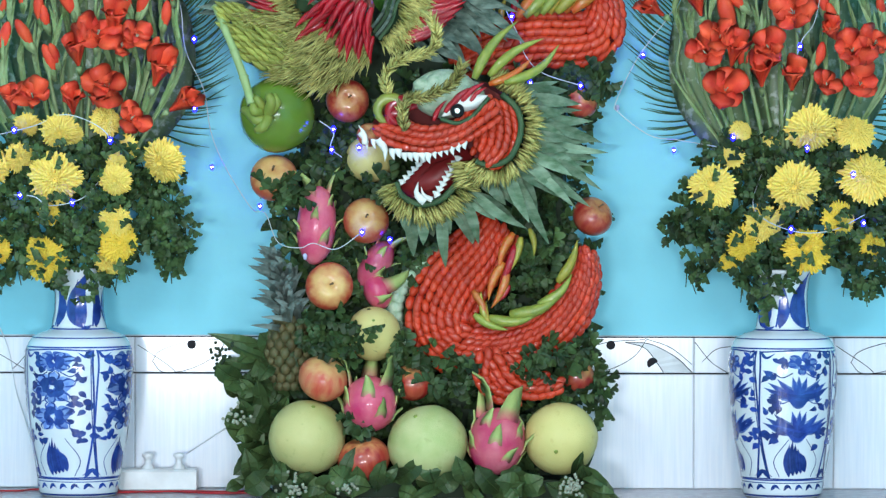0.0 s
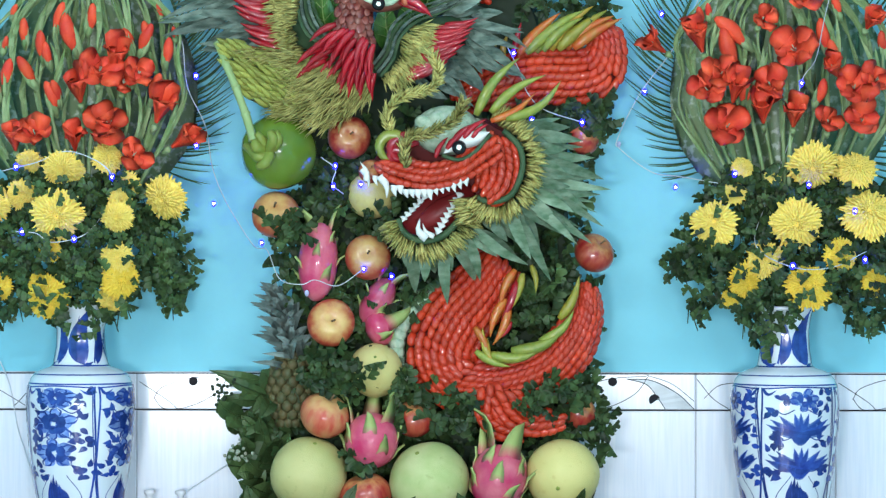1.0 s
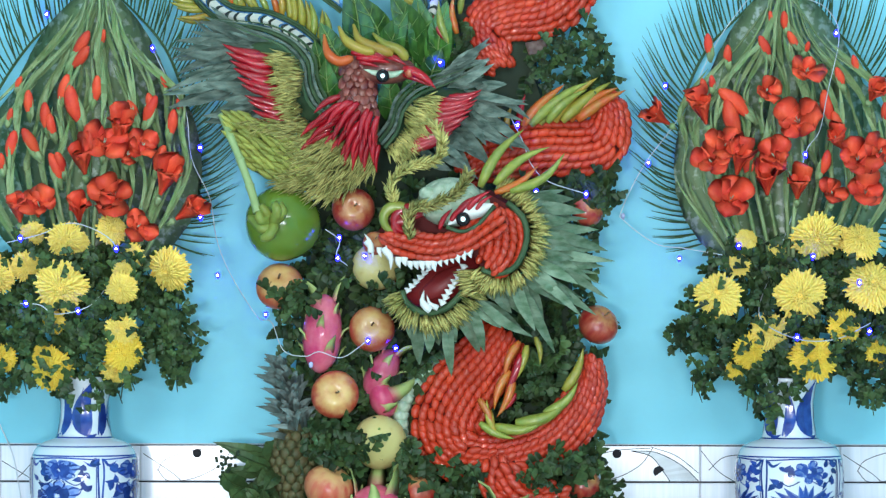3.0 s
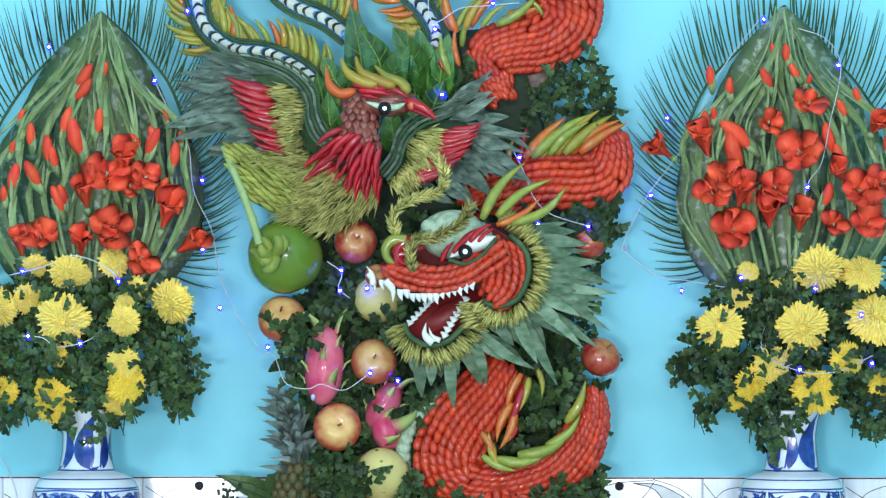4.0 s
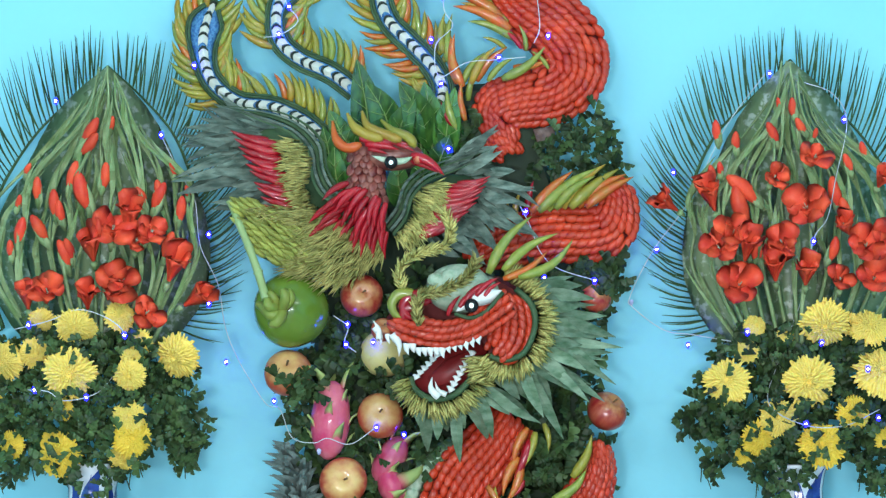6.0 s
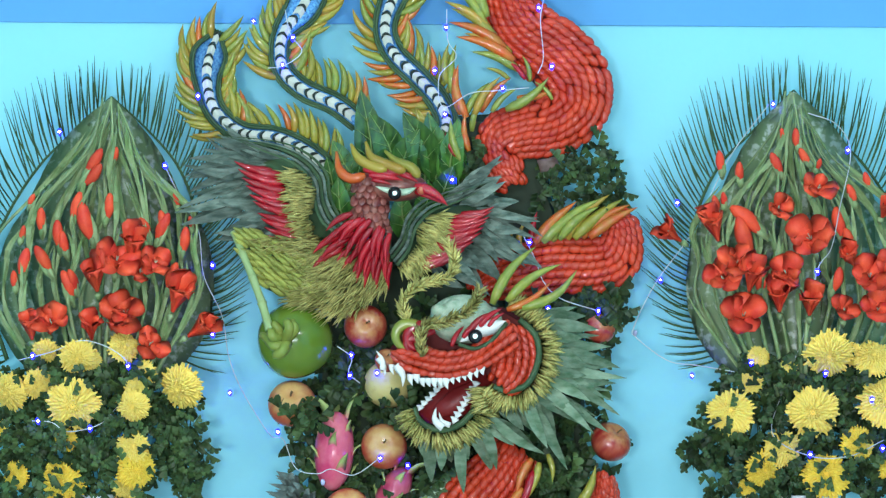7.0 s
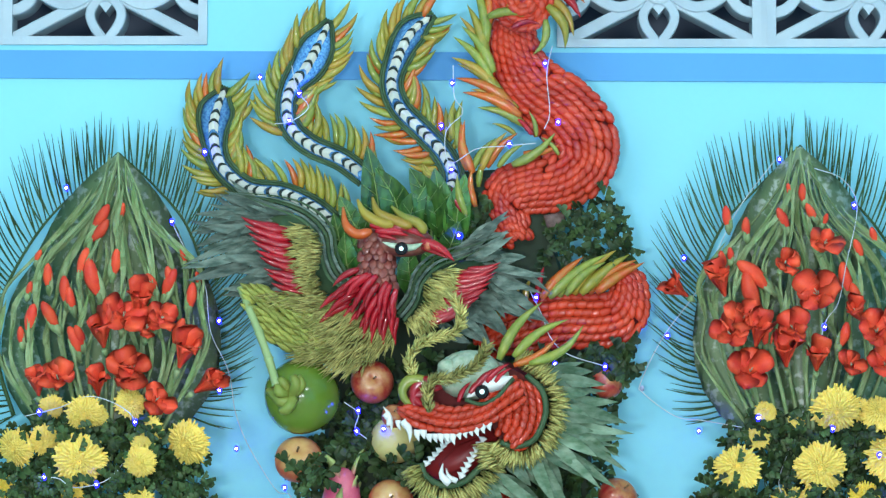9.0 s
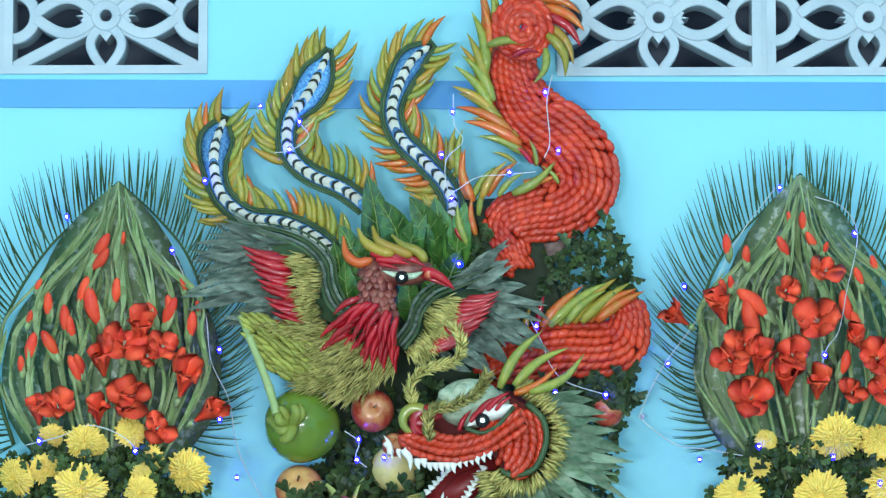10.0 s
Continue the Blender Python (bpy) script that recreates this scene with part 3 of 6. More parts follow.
def stroke(g, pts, w, y=-0.0082):
    """A flat printed line on the tiles."""
    pts = [E(*p) for p in spline(pts, 24)] if len(pts) > 2 else [E(*p) for p in pts]
    n, v, f = len(pts), [], []
    for i, p in enumerate(pts):
        t = (pts[min(i + 1, n - 1)] - pts[max(i - 1, 0)]).normalized()
        s = Vector((-t.z, 0, t.x)) * w / 2000
        v += [(p.x - s.x, y, p.z - s.z), (p.x + s.x, y, p.z + s.z)]
    f = [(2 * i, 2 * i + 1, 2 * i + 3, 2 * i + 2) for i in range(n - 1)]
    g.add(v, f)


def disc(g, u, v, r, a0=0, a1=360, y=-0.0085):
    c = E(u, v)
    pts = [(c.x + r / 1000 * math.cos(math.radians(a)), y, c.z + r / 1000 * math.sin(math.radians(a))) for a in [a0 + (a1 - a0) * i / 20 for i in range(21)]]
    g.add(pts, [tuple(range(21))])


lines, greys = M(), M()
stroke(lines, [(-1600, 597), (3100, 597)], 2.2)
stroke(lines, [(-1600, 661), (3100, 661)], 2.4)
for base, kind in ((-254, 1), (-7, 0), (240, 1), (487, 0), (734, 0), (981, 1), (1228, 2), (1475, 1)):
    if kind == 1:
        disc(lines, base + 100, 611, 8)
        stroke(lines, [(base + 30, 640), (base + 50, 660), (base + 95, 655), (base + 140, 632), (base + 164, 600)], 1.3)
        stroke(lines, [(base + 5, 612), (base + 55, 645), (base + 72, 660)], 1.3)
        stroke(lines, [(base + 30, 642), (base + 45, 622), (base + 95, 606), (base + 160, 601)], 1.3)
    if kind == 1 and base > 700:
        top_arc = [(base + 125, 606), (base + 170, 609), (base + 215, 632), (base + 244, 659)]
        bot_arc = [(base + 125, 606), (base + 160, 616), (base + 180, 640), (base + 193, 659)]
        stroke(lines, top_arc, 1.5)
        stroke(lines, bot_arc, 1.5)
        a, b = spline(top_arc, 16), spline(bot_arc, 16)
        for i in range(16):
            q = [E(*a[i]), E(*a[i + 1]), E(*b[i + 1]), E(*b[i])]
            greys.add([(p.x, -0.0079, p.z) for p in q], [(0, 1, 2, 3)])
        disc(lines, base + 174, 643, 10, 20, 230)
        stroke(lines, [(base + 160, 599), (base + 205, 615), (base + 244, 645)], 1.2)
    if kind == 0:
        stroke(lines, [(base + 2, 625), (base + 60, 660)], 1.3)
        stroke(lines, [(base + 30, 655), (base + 90, 606), (base + 200, 615), (base + 245, 652)], 1.3)
    if kind == 2:
        stroke(lines, [(base + 15, 640), (base + 40, 618), (base + 75, 612)], 1.3)
        stroke(lines, [(base + 2, 606), (base + 30, 640), (base + 60, 660)], 1.3)
        stroke(lines, [(base + 120, 650), (base + 200, 620), (base + 246, 658)], 1.3)
part("border_print", lines, INK, bed, "thin black printed lines and dots", False)
part("border_fill", greys, INK_GREY, bed, "grey printed leaf shape", False)


# ---- vases ----
VASE = [(482, 50), (484, 52), (488, 50), (500, 46), (525, 42), (555, 43), (580, 47), (587, 49), (590, 55), (594, 69), (600, 80), (610, 88), (626, 94), (652, 96), (690, 94), (740, 90), (790, 83), (830, 76), (852, 72), (862, 72), (876, 69), (880, 66)]
VASE_D = 0.15


def vase_r(v):
    for (a, r), (b, s) in zip(VASE, VASE[1:]):
        if a <= v <= b:
            return r + (s - r) * (v - a) / (b - a)
    return VASE[0][1] if v < VASE[0][0] else VASE[-1][1]


def vase_z(v): return 0.0005 + (880 - v) / 1000 * 0.978


def on_vase(x, v, turn=0.0, lift=0.0009):
    r = vase_r(v)
    a = math.asin(max(-0.999, min(0.999, x / r))) + turn
    r = r / 1000 * 0.974 + lift
    return Vector((r * math.sin(a), -r * math.cos(a), vase_z(v)))


def brush(g, pts, w, turn=0.0, shape=0, lift=0.0009):
    """A painted stroke on the glaze: pts of (x, v); shape 0 a line, 1 a petal."""
    c = spline(pts, 12) if len(pts) > 2 else [np.array(pts[0]) + (np.array(pts[1]) - np.array(pts[0])) * i / 8 for i in range(9)]
    n, v = len(c), []
    for i, p in enumerate(c):
        t = c[min(i + 1, n - 1)] - c[max(i - 1, 0)]
        t = t / max(1e-6, np.linalg.norm(t))
        s = np.array((-t[1], t[0])) * w / 2 * (1 if not shape else max(0.06, math.sin(math.pi * (i / (n - 1)) ** 0.75)))
        v += [on_vase(*(p - s), turn, lift), on_vase(*p, turn, lift), on_vase(*(p + s), turn, lift)]
    f = [q for i in range(n - 1) for q in ((3 * i, 3 * i + 1, 3 * i + 4, 3 * i + 3), (3 * i + 1, 3 * i + 2, 3 * i + 5, 3 * i + 4))]
    g.add(v, f)


def flower_painting(g, x0, v0, r, petals, turn, squash=0.75, wash=None):
    for k in range(petals):
        a = 2 * math.pi * k / petals + random.uniform(-0.2, 0.2)
        for off in (0.3, 0.75):
            ln = r * random.uniform(0.75, 1.1) * (1 if off > 0.5 else 0.6)
            b = a + off
            if off > 0.5 and wash is not None:
                brush(wash, [(x0 + math.cos(b) * r * 0.1, v0 + math.sin(b) * r * 0.1 * squash), (x0 + math.cos(b) * r * 0.6, v0 + math.sin(b) * r * 0.6 * squash), (x0 + math.cos(b) * r * 1.0, v0 + math.sin(b) * r * 1.0 * squash)], r * 0.62, turn, 1, 0.0006)
                for e in (-0.33, 0.33):
                    brush(g, [(x0 + math.cos(b + e) * r * 0.5, v0 + math.sin(b + e) * r * 0.5 * squash), (x0 + math.cos(b + e * 0.8) * r * 0.85, v0 + math.sin(b + e * 0.8) * r * 0.85 * squash), (x0 + math.cos(b) * r * 1.06, v0 + math.sin(b) * r * 1.06 * squash)], 3.4, turn, 1, 0.0011)
                continue
            brush(g, [(x0 + math.cos(b) * r * 0.15, v0 + math.sin(b) * r * 0.15 * squash), (x0 + math.cos(b + 0.25) * ln * 0.6, v0 + math.sin(b + 0.25) * ln * 0.6 * squash),
                      (x0 + math.cos(b) * ln, v0 + math.sin(b) * ln * squash)], r * 0.52, turn, 1, 0.0009 + k * 0.00004)


def vase(u, turn, lotus):
    ob = thing("vase", (0, 0, 0), "white porcelain vase painted with cobalt-blue flowers, on the stone ledge", "vase", "pair of porcelain vases")
    outer = [(r / 1000 * 0.974, vase_z(v)) for v, r in VASE]
    inner = [(max(0.004, r / 1000 * 0.974 - 0.006), vase_z(v)) for v, r in VASE[1:-2]]
    prof = list(reversed(outer)) + [(0.047, vase_z(481)), (0.044, vase_z(484))] + inner + [(0.001, 0.02)]
    prof = [(0.001, 0.002)] + prof
    part("body", lathe(M(), prof, 64), PORCELAIN, ob)
    for v, w in ((587, 2.5), (602, 2), (618, 2.5), (848, 2.5), (853, 1.5), (876, 3.5)):
        g = M()
        lathe(g, [(vase_r(v - w / 2) / 1000 * 0.974 + 0.0008, vase_z(v - w / 2)), (vase_r(v + w / 2) / 1000 * 0.974 + 0.0008, vase_z(v + w / 2))], 64)
        part("painted_ring", g, COBALT, ob, "thin cobalt-blue ring")
    # neck: tall blue tongues
    for k in range(4):
        a = turn + k * math.pi / 2 + 0.75
        g = M()
        brush(g, [(-6, 585), (-14, 562), (-12, 524), (2, 486)], 33, a, 1)
        brush(g, [(-19, 580), (-23, 545), (-14, 500)], 9, a, 1)
        brush(g, [(-10, 583), (0, 585), (10, 580)], 7, a, 1)
        part("painted_tongue", g, COBALT, ob, "broad cobalt-blue brush stroke on the neck")
        g = M()
        brush(g, [(12, 488), (16, 530), (12, 582)], 3, a)
        brush(g, [(18, 584), (22, 550), (18, 492)], 17, a, 1)
        part("painted_tongue", g, COBALT, ob, "broad cobalt-blue brush stroke on the neck")
    for side in range(4):
        a = turn + side * math.pi / 2
        g = M()
        w = 63
        brush(g, [(-w, 622), (-w - 1, 700), (-w + 4, 846)], 2.6, a)
        brush(g, [(w, 622), (w + 1, 700), (w - 4, 846)], 2.6, a)
        brush(g, [(w - 10, 626), (w - 2, 640), (w - 5, 842)], 1.4, a)
        brush(g, [(-w, 624), (0, 621), (w, 624)], 2.4, a)
        brush(g, [(-w + 4, 845), (0, 846), (w - 4, 845)], 2.0, a)
        for s in (-1, 1):
            brush(g, [(s * w, 622), (s * (w - 8), 634), (s * (w - 22), 626)], 5, a, 1)
            brush(g, [(s * (w - 4), 845), (s * (w - 9), 832), (s * (w - 24), 842)], 7, a, 1)
        part("painted_panel", g, COBALT, ob, "cobalt-blue panel outline")
        g, wash = M(), M()
        if lotus:
            for v0 in (690, 750):
                for k in range(9):
                    b = math.radians(180 + 180 * k / 8 + random.uniform(-4, 4))
                    ln = 50 if abs(k - 4) > 1 else 32
                    brush(g, [(0, v0 + 10), (math.cos(b) * ln * 0.55, v0 + 10 + math.sin(b) * 12), (math.cos(b) * ln * 1.15, v0 - 4 + math.sin(b) * 20)], 9.5, a, 1, 0.0009 + k * 0.00004)
                    brush(wash, [(0, v0 + 10), (math.cos(b) * ln * 0.55, v0 + 10 + math.sin(b) * 12), (math.cos(b) * ln * 1.15, v0 - 4 + math.sin(b) * 20)], 16, a, 1, 0.0005)
                for k in range(4):
                    brush(g, [(-46 + k * 7, v0 + k * 3), (0, v0 + 12 + k * 5), (46 - k * 7, v0 + k * 3)], 7, a, 1, 0.0012)
                    brush(wash, [(-38 + k * 6, v0 + 2 + k * 3), (0, v0 + 12 + k * 5), (38 - k * 6, v0 + 2 + k * 3)], 12, a, 1, 0.0007)
            flower_painting(g, 6, 643, 27, 6, a, 0.75, wash)
        else:
            flower_painting(g, -4, 687, 45, 6, a, 0.62, wash)
            flower_painting(g, -4, 738, 42, 5, a, 0.6, wash)
            flower_painting(g, 0, 642, 40, 6, a, 0.42, wash)
        part("painted_flower", g, COBALT, ob, "cobalt-blue painted blossoms")
        tagged(part("painted_wash", wash, COBALT_L, ob, "pale blue wash inside the petals"), kind="stuff")
        g = M()
        for _ in range(58):
            x, v = random.choice((-1, 1)) * random.uniform(30, 56), random.choice((642, 668, 705, 722, 760, 772)) + random.uniform(-13, 13)
            b = random.uniform(0, 6.28)
            brush(g, [(x, v), (x + 6 * math.cos(b) + 2, v + 6 * math.sin(b)), (x + 15 * math.cos(b), v + 15 * math.sin(b))], random.uniform(7, 13), a, 1)
        for k in range(4):
            s = -1 + 2 * (k % 2)
            brush(g, [(s * 12, 660 + 45 * (k // 2)), (s * 30, 668 + 45 * (k // 2)), (s * 44, 660 + 45 * (k // 2))], 2, a)
        part("painted_leaves", g, COBALT, ob, "cobalt-blue painted leaf strokes")
        g = M()
        for k in range(5):
            brush(g, [(-12 + 7 * k, 842 - 2 * k), (-14 + 7 * k - 3, 812), (-10 + 5 * k - 4, 776 + 8 * abs(k - 1))], 13, a, 1)
        brush(g, [(-28, 842), (-38, 812), (-16, 776)], 1.3, a)
        brush(g, [(28, 842), (38, 812), (16, 776)], 1.3, a)
        for k in range(5):
            brush(g, [(-40 + 20 * k, 866), (-34 + 20 * k, 858), (-26 + 20 * k, 864)], 6, a, 1)
        tagged(part("painted_bud", g, COBALT, ob, "cobalt-blue painted bud and foot scrolls"), kind="stuff")
    ob.matrix_basis = Matrix.Translation((E(u, 0, VASE_D).x, -VASE_D, 0))
    return ob


vase(140, radians(-21), False)
vase(1386, radians(12), True)


# ---- fruit tower ----
stand = thing("fruit_stand", (0, -0.06, 0), "upright near-black board that carries the fruit, its colour shading the gaps", "stand")
# Unseen backing, coloured near-black so the gaps between fruit and leaves look shaded.
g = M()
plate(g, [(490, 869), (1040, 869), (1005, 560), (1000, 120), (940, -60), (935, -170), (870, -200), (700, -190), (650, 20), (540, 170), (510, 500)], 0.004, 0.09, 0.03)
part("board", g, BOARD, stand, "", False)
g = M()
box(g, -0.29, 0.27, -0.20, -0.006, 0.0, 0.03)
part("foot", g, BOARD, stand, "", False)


def fruit(name, u, v, r, d, material, label, cat, spin=(0, 0, 0), dents=True, flat=0.92, stalk=True, group=""):
    """A round fruit with a dimple and a stalk at its top; spin turns the stalk towards the viewer."""
    ob = thing(name, E(u, v, d), label, cat, group)
    r = r / 1000 * (1 - d / FAR)
    prof = []
    for i in range(21):
        a = math.pi * i / 20
        rr = math.sin(a) * (1 + 0.04 * math.sin(a) ** 2)
        z = math.cos(a) * flat
        if dents:
            z -= 0.20 * math.exp(-(a / 0.30) ** 2) - 0.10 * math.exp(-((math.pi - a) / 0.28) ** 2)
            rr *= 1 + 0.05 * math.cos(a)
        prof.append((max(0.0005, rr * r), z * r))
    g = lathe(M(), prof, 28)
    turn = Euler([radians(a) for a in spin]).to_matrix().to_4x4()
    base = Matrix.Translation(E(u, v, d)) @ turn
    v3 = []
    for p in g.v:
        q = Vector(p)
        n = noise.noise(q * 22 + Vector((u, v, 0))) * 0.035
        v3.append(q * (1 + n))
    g.v = [tuple(p) for p in v3]
    put("skin", g.mesh("skin", material), ob, base)
    if stalk:
        g = M()
        tube(g, [(0, 0, r * 0.66), (r * 0.03, 0, r * 0.85), (r * 0.09, 0, r * 1.02)], [r * 0.05, r * 0.04, r * 0.055], 7)
        put("stalk", g.mesh("stalk", STALK), ob, base)
    else:
        g = M()
        lathe(g, [(r * 0.001, r * (flat + 0.012)), (r * 0.03, r * (flat + 0.016)), (r * 0.055, r * (flat + 0.004)), (r * 0.06, r * (flat - 0.03))], 10)
        put("stalk_scar", g.mesh("stalk_scar", CLAW_FRUIT), ob, base)
    return ob


AP = "apples in the fruit tower"
fruit("pomelo", 544, 776, 66, 0.20, POMELO, "large pale green pomelo at the foot of the tower", "pomelo", (32, 0, 20), False, 1.02, False, "pomelos")
fruit("pomelo", 757, 786, 69, 0.21, POMELO_G, "large speckled green pomelo at the foot of the tower", "pomelo", (40, 0, -30), False, 0.96, False, "pomelos")
fruit("pomelo", 993, 777, 63, 0.20, POMELO_Y, "large yellow pomelo with a scarred rind", "pomelo", (108, 0, -10), False, 1.0, False, "pomelos")
fruit("pomelo", 662, 592, 46, 0.17, POMELO_Y, "small yellow pomelo half hidden by leaves", "pomelo", (60, 0, 0), False, 1.1, False, "pomelos")
fruit("pomelo", 655, 282, 42, 0.14, POMELO_Y, "small yellow-green pomelo beside the sculpted jaw", "pomelo", (50, 0, 0), False, 1.0, False, "pomelos")
fruit("apple", 572, 672, 43, 0.20, APPLE_P, "pink streaked apple between leaves and a pomelo", "apple", (20, 20, 0), group=AP)
fruit("apple", 645, 815, 45, 0.21, APPLE_R, "red apple standing between two pomelos", "apple", (15, -10, 0), group=AP)
fruit("apple", 583, 508, 41, 0.19, APPLE_O, "orange blush apple with its stalk facing the hall", "apple", (82, 0, 5), group=AP)
fruit("apple", 648, 392, 39, 0.18, APPLE_O, "yellow and red apple with its stalk facing the hall", "apple", (75, -20, 5), group=AP)
fruit("apple", 485, 317, 41, 0.16, APPLE_O, "yellow and red apple above the dragon fruit", "apple", (60, -15, 5), group=AP)
fruit("apple", 615, 180, 37, 0.16, APPLE_R, "dark red apple with its blossom end facing the hall", "apple", (78, 0, 5), group=AP)
fruit("apple", 730, 678, 35, 0.17, APPLE_R, "red apple half hidden under the coil", "apple", (25, 0, 5), group=AP)
fruit("apple", 1048, 384, 35, 0.13, APPLE_R, "red apple at the edge of the tower", "apple", (40, 30, 5), group=AP)
fruit("apple", 1028, 183, 28, 0.13, APPLE_R, "small red apple behind the sculpted mane", "apple", (40, 30, 5), group=AP)
fruit("apple", 1022, 665, 30, 0.15, APPLE_R, "dark red apple beside the sculpted claw", "apple", (40, 30, 5), group=AP)
fruit("apple", 653, 240, 21, 0.27, APPLE_R, "dark red apple behind the sculpted snout", "apple", (60, 0, 5), group=AP)
fruit("green_coconut", 490, 205, 65, 0.17, GREEN_NUT, "smooth glossy green coconut under the sculpted bird", "coconut", (60, 0, 0), False, 1.03, False)

# fingered fruit and bamboo stalk leaning on the coconut
claw = thing("fingered_fruit", E(455, 210, 0.25), "yellow-green fingered fruit laid on the green coconut", "fruit")
for pts, r in (([(470, 200, .235), (460, 185, .25), (450, 172, .252)], 9), ([(472, 205, .24), (480, 185, .262), (474, 168, .262)], 10), ([(470, 210, .24), (455, 215, .25), (440, 200, .235), (430, 195, .225)], 10),
                ([(475, 208, .245), (466, 226, .255), (452, 232, .248)], 10), ([(460, 200, .245), (450, 198, .256), (447, 184, .256)], 10), ([(478, 200, .245), (490, 186, .258), (486, 170, .258)], 8)):
    g = M()
    c = spline(pts, 8)
    tube(g, [E(*p) for p in c], [r / 1000 * (1 - 0.45 * (i / 8) ** 3) for i in range(9)], 9)
    part("finger", g, CLAW_FRUIT, claw)
stalk = thing("bamboo_stalk", E(415, 100, 0.2), "pale green jointed bamboo stalk leaning on the coconut", "stalk")
for a, b in (((381, 12), (396, 50)), ((396, 50), (414, 92)), ((414, 92), (431, 138)), ((431, 138), (445, 185))):
    g = M()
    ra = 6.5 + (a[1] - 12) * 0.008
    tube(g, [E(a[0] + (b[0] - a[0]) * s, a[1] + (b[1] - a[1]) * s, 0.19 + 0.06 * (a[1] + (b[1] - a[1]) * s) / 185) for s in (0, 0.06, 0.5, 0.94, 1)], [r / 1000 for r in (ra + 1.5, ra, ra - 0.5, ra, ra + 1.5)], 10)
    part("segment", g, BAMBOO, stalk)


def dragon_fruit(u, v, rx, ry, d, lean, label, scales):
    """Pink egg-shaped fruit with green-tipped scales. scales: (angle, ring, length)."""
    ob = thing("dragon_fruit", E(u, v, d), label, "dragon fruit", "dragon fruits in the tower")
    base = Matrix.Translation(E(u, v, d)) @ pose(0, 0, 0, 0, lean, 0)
    g = ball(M(), (0, 0, 0), rx / 1000, rx / 1000, ry / 1000, 20, 14)
    put("skin", g.mesh("skin", PITAYA), ob, base)
    for i in range(scales):
        z = -0.75 + 1.65 * (i + 0.5) / scales
        a = i * 2.4 + 0.4
        crown = z > 0.55
        ln = rx / 1000 * (random.uniform(1.0, 1.5) if crown else random.uniform(0.6, 0.85))

        def skin_at(zz, lift):
            q = min(0.98, abs(zz))
            r = math.sqrt(max(0.02, 1 - q * q))
            return Vector((math.cos(a) * (r * rx / 1000 + lift), math.sin(a) * (r * rx / 1000 + lift), max(-0.98, min(0.98, zz)) * ry / 1000))
        out = Vector((math.cos(a), math.sin(a), 0.25)).normalized()
        dz = ln * 1000 / ry
        curl = random.uniform(0.25, 0.7)
        wob = out.cross(Vector((0, 0, 1))) * random.uniform(-0.35, 0.35) * ln
        if crown:
            p = skin_at(min(0.93, z), -0.003)
            pts = [p, p + Vector((0, 0, ln * 0.3)) + out * ln * 0.08, p + Vector((0, 0, ln * 0.65)) + out * ln * 0.25 + wob * 0.4, p + Vector((0, 0, ln * 0.85)) + out * ln * (0.3 + curl * 0.4) + wob, p + Vector((0, 0, ln * 0.9)) + out * ln * (0.4 + curl) + wob * 1.4]
        else:
            pts = [skin_at(z, -0.002), skin_at(z + dz * 0.3, 0.0015), skin_at(z + dz * 0.6, 0.004) + wob * 0.2, skin_at(z + dz * 0.8, 0.008) + out * ln * curl * 0.2 + wob * 0.4, skin_at(z + dz * 0.95, 0.010) + out * ln * curl * 0.5 + wob * 0.7]
        g = M()
        blade(g, pts, [ln * 0.34, ln * 0.30, ln * 0.22, ln * 0.13, ln * 0.02], 0.12, 0.004, out)
        put("scale", g.mesh("scale", PITAYA_G), ob, base)
    return ob


dragon_fruit(655, 716, 46, 48, 0.20, 5, "pink dragon fruit with a long green tip", 12)
dragon_fruit(880, 782, 48, 58, 0.22, 11, "large pink dragon fruit with green scales beside a pomelo", 18)
dragon_fruit(560, 400, 34, 68, 0.17, 4, "slender pink dragon fruit with green scales", 14)
dragon_fruit(665, 470, 26, 46, 0.15, 30, "pink dragon fruit sunk in dark leaves", 11)
dragon_fruit(668, 515, 34, 24, 0.15, 70, "small pink dragon fruit sunk in dark leaves", 9)

# pineapple
pine = thing("pineapple", E(515, 620, 0.14), "small pineapple with a spiky grey-green crown", "pineapple")
bm_eye = M()
ball(bm_eye, (0, 0, 0), 0.011, 0.0075, 0.011, 6, 4)
eye_me = bm_eye.mesh("fruitlet", PINE)
part("core", ball(M(), tuple(E(512, 625, 0.12)), 0.037, 0.037, 0.062, 18, 12), PINE, pine)
for ring in range(9):
    a0 = -0.9 + 1.8 * ring / 8
    rr = 0.038 * math.sqrt(max(0.15, 1 - (a0 * 0.9) ** 2))
    for k in range(11):
        a = 2 * math.pi * (k + 0.5 * (ring % 2)) / 11
        if math.sin(a) < 0.35:
            put("fruitlet", eye_me, pine, Matrix.Translation(E(512, 625, 0.12) + Vector((math.cos(a) * rr, math.sin(a) * rr, -a0 * 0.062))) @ pose(0, 0, 0, 0, 0, math.degrees(a) + 90))
